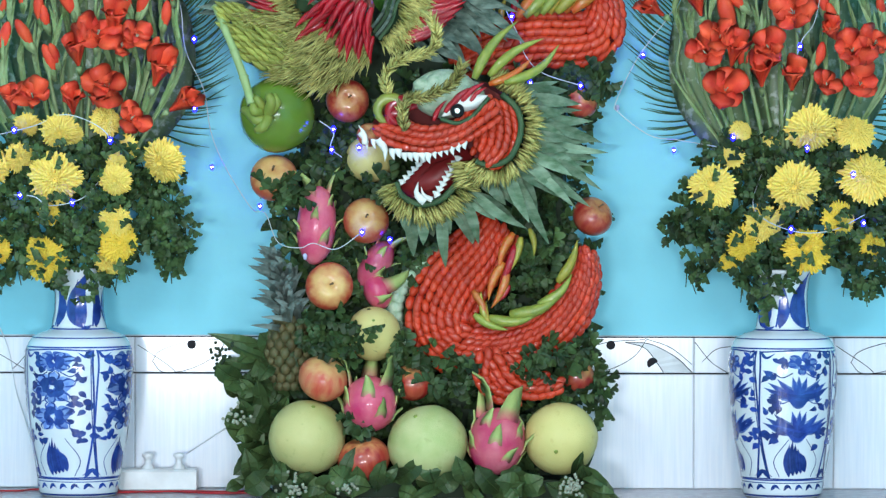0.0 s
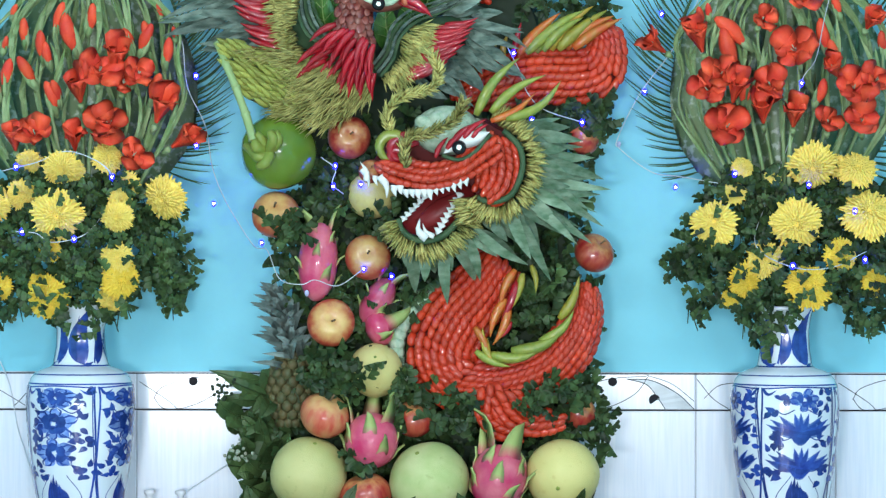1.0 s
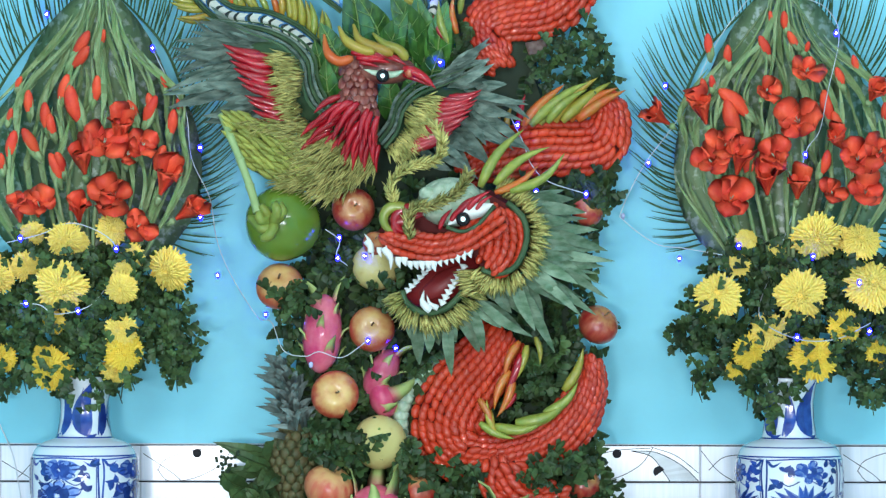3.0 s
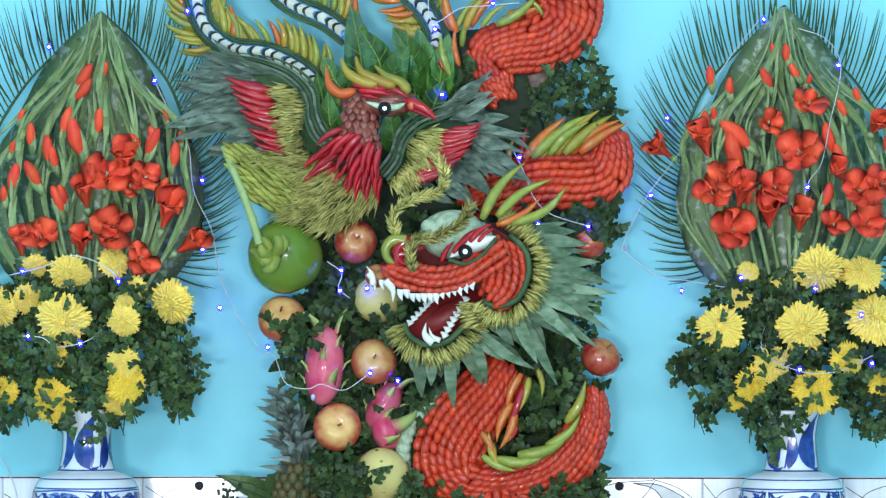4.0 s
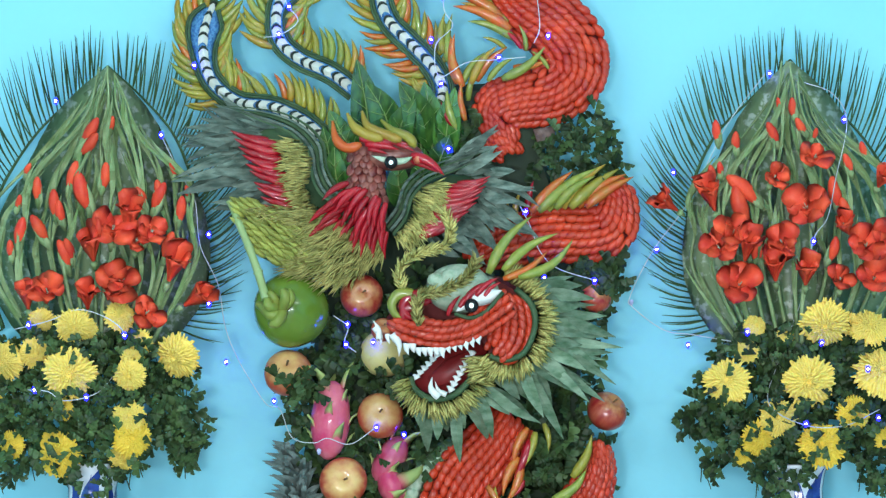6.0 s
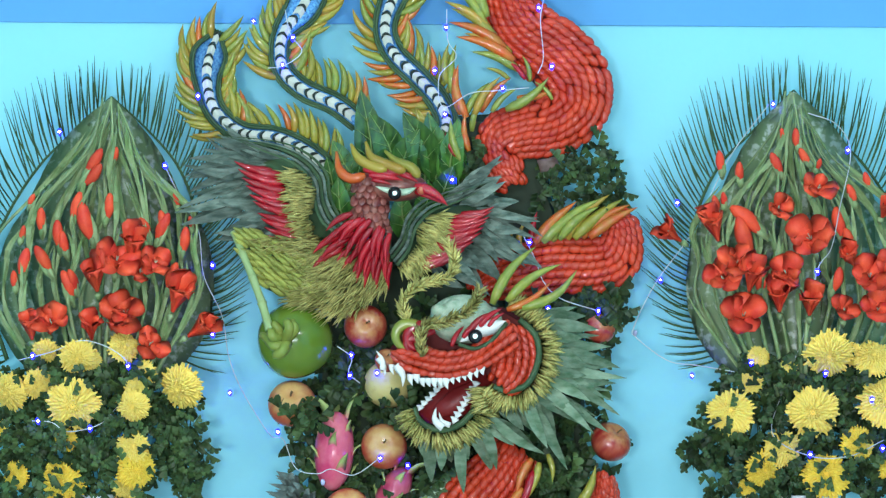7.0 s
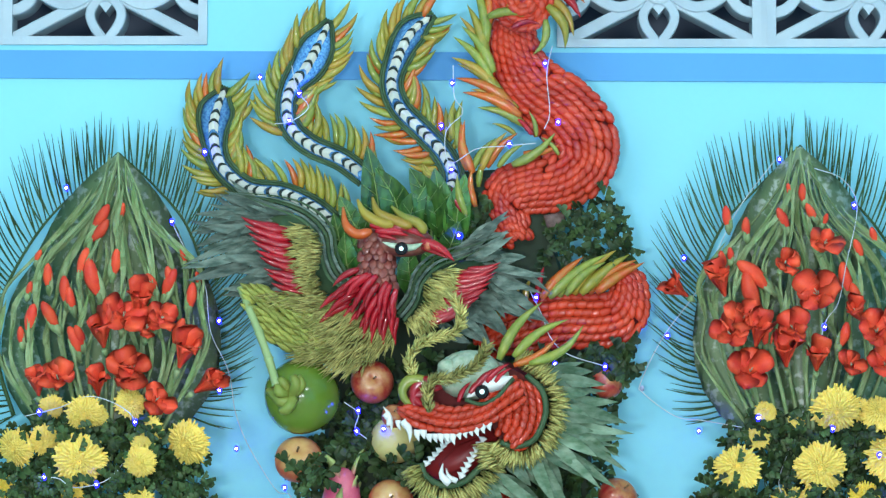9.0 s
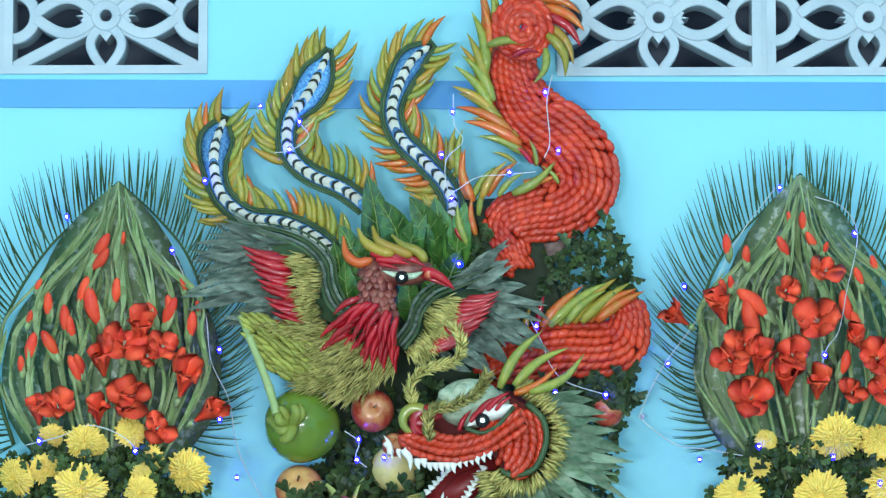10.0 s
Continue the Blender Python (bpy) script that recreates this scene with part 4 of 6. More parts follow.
for i in range(84):
    s = i / 83
    u0, v0 = 520 - 26 * s + random.uniform(-14, 14), 588 - 120 * s
    a = random.uniform(-1, 1) * (1.15 - 0.55 * s) - 0.45 + 0.15 * s
    ln = random.uniform(38, 62)
    d = 0.11 + random.uniform(-0.02, 0.05)
    pts = [E(u0, v0, 0.12), E(u0 + math.sin(a) * ln * 0.5, v0 - math.cos(a) * ln * 0.55, d + 0.025), E(u0 + math.sin(a) * ln * 1.15, v0 - math.cos(a) * ln * 0.8, d + 0.02)]
    g = M()
    c = spline([tuple(p) for p in pts], 6)
    blade(g, [Vector(p) for p in c], leafw(6, 0.0058, 0.25), 0.5)
    part("crown_leaf", g, PINE_LEAF, pine, "", False)


# ---- dragon of red peppers ----
dragon = thing("dragon_sculpture", E(900, 300, 0.12), "dragon built of red peppers with a mane of dusty green leaves", "sculpture")
core = M()
U = lambda rows, fn: [(*fn(x, y), w) for x, y, w in rows]
ribbon(U([(904, 82, 38), (906, 140, 46), (932, 200, 56), (990, 245, 62), (1028, 290, 62), (1030, 340, 58), (990, 372, 55), (935, 382, 48), (895, 400, 42), (900, 450, 34), (915, 480, 26)], top), 0.085, 0.035, core=core)
ribbon(U([(1078, 296, 20), (1090, 330, 30), (1078, 378, 44), (1035, 392, 48), (975, 392, 48), (910, 402, 45), (855, 420, 36), (828, 440, 25)], mid), 0.10, 0.045, core=core)
ribbon(U([(885, 465, 46), (850, 515, 56), (805, 570, 62), (782, 625, 62), (800, 672, 52), (855, 685, 46), (915, 678, 48), (970, 655, 46), (1012, 610, 42), (1036, 560, 30), (1043, 510, 14)], low), 0.13, 0.055, core=core)
ribbon(U([(868, 690, 22), (862, 735, 20), (885, 760, 18), (930, 770, 16)], low), 0.19, 0.02, core=core)
ribbon(U([(885, 700, 22), (912, 740, 22), (950, 755, 18), (1000, 748, 10)], low), 0.195, 0.02, core=core)
ribbon(U([(905, 705, 18), (940, 735, 16), (975, 740, 12)], low), 0.185, 0.02, core=core)
ribbon(U([(672, 290, 10), (705, 302, 24), (760, 313, 22), (815, 300, 22), (850, 275, 28), (880, 255, 24)], low), 0.30, 0.035, size=22, pitch=13, core=core)
ribbon(U([(876, 246, 28), (880, 285, 40), (876, 322, 38), (858, 346, 26)], low), 0.27, 0.04, size=22, pitch=13, core=core)
# the curl of the tail
for r in (44, 30, 16):
    ribbon([(*top(924 + math.cos(a) * r, 48 + math.sin(a) * r * 1.1), 9) for a in [k * 0.5236 for k in range(13)]], 0.135 + 0.012 * (44 - r) / 30, 0.008, size=26, pitch=14, core=core)
# The core's dark red paints the shade in the gaps between peppers.
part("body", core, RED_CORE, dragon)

bead_me = bead_mesh()
BEADS.sort(key=lambda m: m.translation.y)
rest = M()
for i, m in enumerate(BEADS):
    if i < 300:
        put("red_pepper", bead_me, dragon, m)
    else:
        rest.add(CACHE["bead"].v, CACHE["bead"].f, m)
tagged(part("pepper_mass", rest, RED_PEP, dragon, "rows of glossy red peppers"), kind="stuff")

# pale rind along the lower coil
rind = spline([low(x, y) for x, y in ((800, 512), (745, 540), (712, 585), (706, 640), (722, 680))], 14)
for p, q in zip(rind, rind[1:]):
    g = M()
    tube(g, [E(p[0] - 4, p[1], 0.14), E(*((p + q) / 2 - (4, 0)), 0.146), E(q[0] - 4, q[1], 0.14)], [0.0145, 0.015, 0.0145], 8)
    part("rind_slice", g, MELON, dragon)

# fringes of peppers
GY = [GREEN_CHILI, YELLOW_CHILI, AMBER_CHILI]
GO = [GREEN_CHILI, YELLOW_CHILI, ORANGE_CHILI, ORANGE_CHILI, AMBER_CHILI]
NECK_FRINGE = (((856, 70), (838, -30), ORANGE_CHILI),
          ((868, 60), (862, -20), GREEN_CHILI),
          ((862, 100), (846, 5), ORANGE_CHILI),
          ((858, 128), (826, 20), GREEN_CHILI),
          ((850, 148), (808, 82), AMBER_CHILI),
          ((856, 175), (818, 60), YELLOW_CHILI),
          ((868, 192), (796, 120), GREEN_CHILI),
          ((872, 180), (810, 100), GREEN_CHILI),
          ((882, 212), (794, 158), AMBER_CHILI),
          ((890, 222), (805, 170), YELLOW_CHILI),
          ((904, 236), (802, 196), ORANGE_CHILI),
          ((920, 258), (815, 222), ORANGE_CHILI),
          ((915, 246), (830, 215), AMBER_CHILI),
          ((928, 275), (842, 248), GREEN_CHILI),
          ((912, 292), (868, 274), YELLOW_CHILI),
          ((940, 292), (902, 260), RED_CHILI),
          ((948, 296), (932, 250), GREEN_CHILI),
          ((905, 346), (978, 284), GREEN_CHILI),
          ((925, 325), (990, 305), ORANGE_CHILI),
          ((988, 328), (955, 298), GREEN_CHILI))
BEND_FRINGE = (((860, 350), (918, 292), ORANGE_CHILI),
          ((834, 356), (880, 300), GREEN_CHILI),
          ((880, 350), (930, 310), GREEN_CHILI),
          ((850, 355), (900, 290), AMBER_CHILI),
          ((812, 318), (822, 230), GREEN_CHILI),
          ((826, 355), (826, 265), ORANGE_CHILI),
          ((800, 300), (808, 228), YELLOW_CHILI),
          ((836, 360), (820, 268), ORANGE_CHILI),
          ((845, 385), (868, 325), GREEN_CHILI),
          ((828, 440), (812, 360), GREEN_CHILI),
          ((818, 430), (800, 385), RED_CHILI),
          ((840, 420), (838, 350), ORANGE_CHILI))
CURL_FRINGE = (((955, 10), (1030, 62), ORANGE_CHILI),
          ((960, 22), (1022, 88), RED_CHILI),
          ((965, 42), (1008, 118), AMBER_CHILI),
          ((950, -5), (1025, 30), ORANGE_CHILI),
          ((930, -15), (1000, 5), RED_CHILI),
          ((900, -10), (960, -40), ORANGE_CHILI),
          ((880, 10), (880, -40), GREEN_CHILI),
          ((890, 0), (910, -45), AMBER_CHILI))
for k, (a, b, mt) in enumerate(NECK_FRINGE + BEND_FRINGE + CURL_FRINGE):
    chili(dragon, mt, E(*top(*a), 0.125 + 0.003 * (k % 4)), E(*top(*b), 0.135 + 0.004 * (k % 3)), 0.1 if k < 32 else 0.15, 0.095 if k < 32 else 0.11, -1 if k < 20 else 1)
for a, b, mt in (((862, 80), (935, 95), GREEN_CHILI), ((895, 60), (930, 85), ORANGE_CHILI), ((905, 100), (955, 100), RED_CHILI), ((965, 85), (935, 145), GREEN_CHILI), ((968, 60), (990, 140), YELLOW_CHILI), ((935, 25), (890, 70), RED_CHILI)):
    chili(dragon, mt, E(*top(*a), 0.155), E(*top(*b), 0.15), 0.2, 0.11, 1)
fins(dragon, GO, [mid(x, y) for x, y in ((925, 350), (985, 342), (1040, 338))], 8, 100, 58, 0.15, 1, 0.10, 0.08, base=-4)
fins(dragon, [ORANGE_CHILI, AMBER_CHILI, RED_CHILI], [mid(x, y) for x, y in ((840, 410), (880, 385), (940, 350))], 6, 60, 40, 0.14, 1, 0.12, 0.08)
for a, b, mt, bd in (((912, 478), (890, 545), ORANGE_CHILI, -0.1), ((895, 530), (872, 600), ORANGE_CHILI, -0.1), ((925, 485), (905, 545), YELLOW_CHILI, 0.05), ((940, 470), (945, 520), YELLOW_CHILI, 0.1), ((900, 540), (868, 610), ORANGE_CHILI, 0.1), ((905, 570), (880, 600), RED_CHILI, 0.1),
                     ((860, 600), (880, 650), AMBER_CHILI, -0.1), ((840, 580), (862, 640), ORANGE_CHILI, 0.1), ((842, 622), (905, 646), GREEN_CHILI, -0.1), ((868, 628), (955, 612), GREEN_CHILI, -0.15), ((905, 622), (995, 572), GREEN_CHILI, -0.15),
                     ((990, 565), (1020, 488), YELLOW_CHILI, -0.1), ((955, 605), (1010, 545), GREEN_CHILI, -0.15), ((870, 640), (858, 580), YELLOW_CHILI, 0.1), ((915, 500), (885, 570), RED_CHILI, 0.05)):
    chili(dragon, mt, E(*low(*a), 0.20), E(*low(*b), 0.205), bd, 0.13, 1)

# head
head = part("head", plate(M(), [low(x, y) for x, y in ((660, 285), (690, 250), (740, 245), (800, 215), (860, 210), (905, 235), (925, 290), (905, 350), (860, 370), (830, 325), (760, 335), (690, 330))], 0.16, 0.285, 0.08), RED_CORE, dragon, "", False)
g = M()
ball(g, tuple(E(*low(790, 232), 0.285)), 0.056, 0.035, 0.042, 18, 12)
ball(g, tuple(E(*low(835, 240), 0.27)), 0.030, 0.03, 0.03, 14, 8)
for k in range(9):
    ball(g, tuple(E(*low(752 + 9.5 * k + random.uniform(-4, 4), 226 + random.uniform(-14, 16)), 0.305)), random.uniform(0.012, 0.02), 0.012, random.uniform(0.010, 0.018), 10, 7)
tagged(part("forehead", g, MELON, dragon, "pale green carved melon dome"), kind="stuff")
# eye
g = M()
blade(g, [E(*p, 0.335) for p in spline([low(*q) for q in ((785, 272), (815, 252), (845, 245), (866, 235))], 8)], leafw(8, 0.0135, 0.45), 0.05, 0.004)
white = part("eyeball", g, IVORY, dragon, "white carved eye")
part("iris", ball(M(), tuple(E(*low(812, 262), 0.342)), 0.0120, 0.006, 0.0120, 18, 8), EYE_DARK, white)
part("eye_lamp", ball(M(), tuple(E(*low(812, 262), 0.348)), 0.0042, 0.004, 0.0042, 12, 6), EYE_LAMP, white, "small glowing teal lamp")
for a, b in (((790, 265), (830, 235)), ((800, 255), (845, 222)), ((820, 245), (862, 215)), ((770, 280), (795, 245)), ((835, 245), (866, 222))):
    chili(dragon, RED_CHILI, E(*low(*a), 0.335), E(*low(*b), 0.33), 0.1, 0.12, 1, "brow_chili")
g = M()
tube(g, [E(*p, 0.34) for p in spline([low(*q) for q in ((782, 276), (812, 284), (840, 270), (868, 238))], 12)], [0.0035] * 13, 6)
part("eyelid", g, EDGE_GREEN, dragon)
# horns
for a, b, mt, bd in (((842, 205), (925, 108), GREEN_CHILI, 0.1), ((868, 200), (968, 140), GREEN_CHILI, 0.1), ((868, 215), (944, 160), ORANGE_CHILI, -0.1), ((895, 212), (985, 136), GREEN_CHILI, -0.15)):
    chili(dragon, mt, E(*low(*a), 0.31), E(*low(*b), 0.30), bd, 0.08, 1, "horn_chili")
# nose
for c, r, w, mt in (((693, 262), 22, 11, GREEN_CHILI), ((712, 265), 20, 12, RED_CHILI), ((702, 278), 12, 9, RED_CHILI)):
    g = M()
    tube(g, [E(c[0] - 3 + math.cos(a) * r, c[1] - 65 - math.sin(a) * r, 0.33) for a in [0.2 + i * 4.4 / 14 for i in range(15)]], [w / 1000 * (1 - 0.6 * (i / 14) ** 2) for i in range(15)], 8)
    part("nostril", g, mt, dragon)
# mouth
mouth = part("mouth", plate(M(), [low(x, y) for x, y in ((695, 328), (760, 340), (832, 322), (845, 350), (815, 385), (765, 424), (725, 415), (706, 395), (745, 355))], 0.17, 0.255, 0.05), MOUTH, dragon, "dark red open mouth")
part("tongue", plate(M(), [low(x, y) for x, y in ((745, 410), (735, 390), (770, 355), (815, 338), (820, 365), (790, 395))], 0.25, 0.268, 0.15), MOUTH, dragon)


def tooth(a, b, w, d, bend=0.1):
    g = M()
    A, B = np.array(low(*a)), np.array(low(*b))
    n = np.array((-(B - A)[1], (B - A)[0])) * bend
    c = spline([A, (A + B) / 2 + n, B], 5)
    tube(g, [E(*p, d) for p in c], [w / 2000 * k for k in (1, 1, 0.85, 0.6, 0.35, 0.06)], 7, 0.7)
    part("tooth", g, IVORY, dragon)


for i in range(13):
    x = 698 + i * 10.5
    y = 324 + (12 if 710 < x < 770 else 5) - max(0, x - 775) * 0.28
    tooth((x, y), (x + 3, y + random.uniform(15, 21)), 13, 0.325)
tooth((648, 322), (637, 288), 11, 0.32, 0.15)
tooth((640, 300), (652, 332), 12, 0.318, -0.15)
tooth((672, 312), (684, 352), 15, 0.325, -0.15)
tooth((664, 312), (668, 330), 10, 0.32)
for i in range(7):
    s = i / 6
    tooth((716 + 44 * s, 392 - 46 * s), (708 + 44 * s, 384 - 46 * s), 13, 0.262)
for i in range(8):
    s = i / 7
    tooth((778 + 38 * s, 414 - 64 * s), (768 + 38 * s, 404 - 62 * s), 13, 0.272)
tooth((755, 424), (743, 388), 15, 0.28, -0.25)
tooth((768, 420), (748, 396), 10, 0.278, -0.2)
g = M()
tube(g, [E(*p, 0.265) for p in spline([low(*q) for q in ((704, 388), (712, 410), (745, 428), (785, 418), (820, 380), (842, 352))], 20)], [0.006] * 21, 7)
tube(g, [E(*p, 0.30) for p in spline([low(*q) for q in ((845, 350), (870, 358), (905, 345), (924, 300), (918, 260), (890, 232))], 20)], [0.0055] * 21, 7)
part("jaw_rim", g, EDGE_GREEN, dragon, "dark green leaf rim of the jaw and cheek")

# needle fringes round jaw and cheek
g = M()


def fringe(g, path, n, length, lean, d, wide=1.7, side=1, lift=0.02, base=10):
    c = spline(path, 80)
    for i in range(n):
        k = min(78, int(random.random() * 79))
        p, t = c[k], c[k + 1] - c[k]
        t = t / np.linalg.norm(t)
        nr = np.array((t[1], -t[0])) * side
        a = math.radians(lean + random.gauss(0, 8))
        w = nr * math.cos(a) + t * math.sin(a)
        s = p + nr * random.uniform(-3, base)
        ln = length * random.uniform(0.7, 1.15)
        r = wide / 1000 * random.uniform(0.8, 1.2)
        dd = d + random.uniform(-0.008, 0.008)
        tube(g, [E(*s, dd), E(*(s + w * ln * 0.55), dd + lift * 0.6), E(*(s + w * ln), dd + lift * 0.3)], [r, r, r * 0.15], 4)


fringe(g, [low(*q) for q in ((702, 392), (712, 418), (748, 436), (790, 424), (825, 385), (838, 352))], 330, 27, 10, 0.262, 2.1, side=-1)
fringe(g, [low(*q) for q in ((842, 348), (868, 366), (910, 352), (932, 300), (924, 255), (892, 225), (865, 212))], 400, 27, -10, 0.285, 2.1, side=-1)
fringe(g, [low(*q) for q in ((830, 352), (832, 372), (840, 392))], 80, 26, 0, 0.29, side=-1)
tagged(part("needle_fringe", g, BRISTLE, dragon, "straw-green needles round jaw and cheek"), kind="stuff")

# whiskers
for path, d in (([(690, 235), (684, 205), (700, 180), (735, 165), (765, 155), (775, 125), (760, 88)], 0.33), ([(718, 298), (716, 270), (722, 245), (760, 235), (800, 215), (822, 180)], 0.36)):
    path = [low(*q) for q in path]
    c = spline(path, 40)
    g = M()
    tube(g, [E(*p, d) for p in c], [0.004] * 41, 6)
    for s in (1, -1):
        fringe(g, path, 150, 19, 62, d, 1.6, s, 0.012, 4)
    tagged(part("whisker", g, BRISTLE, dragon, "straw-green needle whisker"), kind="stuff")


def leaf_feather(parent, material, a, b, w, d0, d1, sag=0.06, name="leaf", fold=0.25):
    A, B = np.array(a, float), np.array(b, float)
    n = np.array((-(B - A)[1], (B - A)[0])) * sag
    c = spline([(*A, d0), (*((A + B) / 2 + n), (d0 + d1) / 2 + 0.012), (*B, d1)], 8)
    g = M()
    blade(g, [E(*p) for p in c], leafw(8, w / 1000, 0.36), fold)
    return part(name, g, material, parent, "", False)


CHEEK_TIPS = [((905, 232), (1008, 226)), ((915, 245), (1030, 250)), ((925, 262), (1052, 280)), ((930, 285), (1068, 318)), ((932, 300), (1080, 336)), ((930, 320), (1062, 345)), ((925, 335), (1068, 402)), ((920, 345), (1048, 432)), ((912, 352), (1022, 434)), ((900, 362), (975, 498)), ((905, 355), (955, 440)), ((890, 366), (920, 425)), ((860, 380), (940, 445)), ((850, 385), (900, 410)), ((835, 400), (935, 470)), ((830, 405), (920, 462))]
JAW_TIPS = [((820, 412), (850, 498)), ((800, 425), (842, 500)), ((815, 410), (880, 455)), ((790, 430), (800, 480)), ((785, 432), (792, 540)), ((765, 436), (770, 485)), ((750, 436), (752, 500)), ((735, 430), (735, 520)), ((720, 425), (722, 478)), ((900, 225), (985, 235)), ((928, 310), (1040, 370)), ((918, 350), (1005, 400)), ((905, 245), (1015, 262)), ((928, 292), (1030, 300)), ((915, 340), (1010, 420))]
for i, (a, b) in enumerate(CHEEK_TIPS + JAW_TIPS):
    leaf_feather(dragon, MANE, low(*a), low(*b), random.uniform(8.5, 12.5), 0.25 + random.uniform(-0.01, 0.012), 0.20 + random.uniform(-0.02, 0.03), random.uniform(-0.07, 0.07), "mane_leaf")
    if i < 13:
        q = (a[0] * 0.35 + b[0] * 0.65 + random.uniform(-15, 0), a[1] * 0.35 + b[1] * 0.65 + random.uniform(-14, 14))
        leaf_feather(dragon, MANE, low(*a), low(*q), random.uniform(9, 12), 0.262, 0.24, random.uniform(-0.07, 0.07), "mane_leaf")
        q = (a[0] * 0.12 + b[0] * 0.88 + random.uniform(-8, 8), a[1] * 0.12 + b[1] * 0.88 + random.choice((-17, 17)))
        leaf_feather(dragon, MANE, low(*a), low(*q), random.uniform(5, 7.5), 0.235, 0.19, random.uniform(-0.06, 0.06), "mane_leaf")


# ---- phoenix ----
bird = thing("phoenix_sculpture", E(620, 0, 0.12), "phoenix built of chilies, leaves and needles with three long tails", "sculpture")


def plume(path, width, head_at, head_w, d, cols, keep=(1, 1)):
    """A tail: blue foil band with green edges, white slices and dark chevrons down its middle. path: (u, v)."""
    n = 60
    c = spline(path, n)
    blue, ed = M(), M()
    tan = [(c[min(i + 1, n)] - c[max(i - 1, 0)]) for i in range(n + 1)]
    tan = [t / np.linalg.norm(t) for t in tan]
    wid = [max(3, width + head_w * math.exp(-((i / n - head_at) / 0.13) ** 2) * (1 if i / n > 0.02 else 0)) * (0.06 + 0.94 * min(1, i / n / 0.12) ** 0.75) for i in range(n + 1)]
    rows = []
    for i in range(n + 1):
        nr = np.array((-tan[i][1], tan[i][0]))
        rows.append([E(*(c[i] + nr * wid[i] * s), d + (0.004 if abs(s) < 1 else 0)) for s in (-1, -0.5, 0, 0.5, 1)] + [E(*(c[i] + nr * wid[i] * s), d - 0.02) for s in (1, -1)])
    v = [p for r in rows for p in r]
    f = [(7 * i + k, 7 * i + (k + 1) % 7, 7 * i + 7 + (k + 1) % 7, 7 * i + 7 + k) for i in range(n) for k in range(7)]
    blue.add(v, f)
    tail = part("tail", blue, BLUE_FOIL, bird, "blue glittering tail band with white slices")
    for s in (-1, 1):
        for off, r in ((1.0, 0.0028), (1.0 + 4.5 / width, 0.0026)):
            g = M()
            tube(g, [E(*(c[i] + np.array((-tan[i][1], tan[i][0])) * (wid[i] * s * 1.0 + s * (off - 1) * width)), d + 0.003) for i in range(0, n + 1, 2)], [r] * (n // 2 + 1), 6)
            put("edge_strip", g.mesh("edge_strip", EDGE_GREEN), tail)
    # white slices with dark chevrons
    dist, want = 0.0, 14.0
    for i in range(1, n):
        dist += float(np.linalg.norm(c[i] - c[i - 1]))
        if dist >= want:
            want += 20.0
            t, nr = tan[i], np.array((-tan[i][1], tan[i][0]))
            w = 8.8 * (0.5 + 0.5 * min(1, i / n / 0.22))
            bow = lambda q, k: k + 7.5 * (1 - q * q)
            qs = (-1, -0.6, -0.2, 0.2, 0.6, 1)
            pts = [(bow(q, 5), q) for q in qs] + [(bow(q, -12), q * 0.92) for q in reversed(qs)]
            g = M()
            m12 = len(pts)
            ring = [E(*(c[i] - t * a + nr * b * w), d + 0.010 - 0.003 * abs(b) + 0.00012 * a) for a, b in pts]
            lowr = [Vector((p.x, -d - 0.002, p.z)) for p in ring]
            g.add(ring + lowr, [(k, k + 1, m12 - 2 - k, m12 - 1 - k) for k in range(5)] + [(k, (k + 1) % m12, (k + 1) % m12 + m12, k + m12) for k in range(m12)])
            put("white_slice", g.mesh("white_slice", CREAM, False), tail)
            g = M()
            arch = [c[i] - t * (bow(q, 4.5)) + nr * q * w * 1.02 for q in (-1, -0.7, -0.35, 0, 0.35, 0.7, 1)]
            tube(g, [E(*p, d + 0.0115 - 0.0006 * abs(k - 3)) for k, p in enumerate(arch)], [0.0008, 0.0018, 0.0026, 0.0030, 0.0026, 0.0018, 0.0008], 5)
            put("chevron", g.mesh("chevron", BLACK_SEED), tail)
    for side in (1, -1):
        for k in range(36):
            s = (k + 0.5) / 36
            if s > (keep[0] if side < 0 else keep[1]):
                continue
            i = int(s * (n - 1)) + 1
            t, nr = tan[i], np.array((tan[i][1], -tan[i][0])) * side
            a = radians(-76 + 34 * min(1, s * 1.3) + random.uniform(-6, 6))
            w = nr * math.cos(a) + t * math.sin(a)
            p = c[i] + nr * (wid[i] + 3) + t * 12
            q = p + w * random.uniform(50, 68)
            dd = d - 0.006 + random.uniform(-0.004, 0.008)
            chili(bird, random.choice(cols), E(*p, dd), E(*q, dd + random.uniform(0, 0.012)), 0.1 * random.uniform(0.4, 1.6), 0.125, -side)


T1 = [(353, -347), (338, -310), (331, -270), (338, -222), (358, -190), (398, -163), (455, -156), (508, -132), (548, -100)]
T2 = [top(*q) for q in ((580, 85), (562, 125), (538, 170), (512, 205), (503, 240), (512, 280), (548, 312), (600, 335), (645, 368))]
T3 = [top(*q) for q in ((766, 75), (728, 105), (703, 150), (690, 200), (706, 245), (745, 285), (782, 325), (800, 365), (792, 395))]
YC = [YELLOW_CHILI] * 5 + [AMBER_CHILI] * 3 + [GREEN_CHILI] * 4 + [ORANGE_CHILI]
plume(T1, 14, 0.16, 14, 0.10, YC, (0.55, 1))
plume(T2, 14, 0.20, 15, 0.11, YC + [AMBER_CHILI], (0.6, 1))
plume(T3, 15, 0.14, 8, 0.11, YC + [ORANGE_CHILI], (1, 0.75))

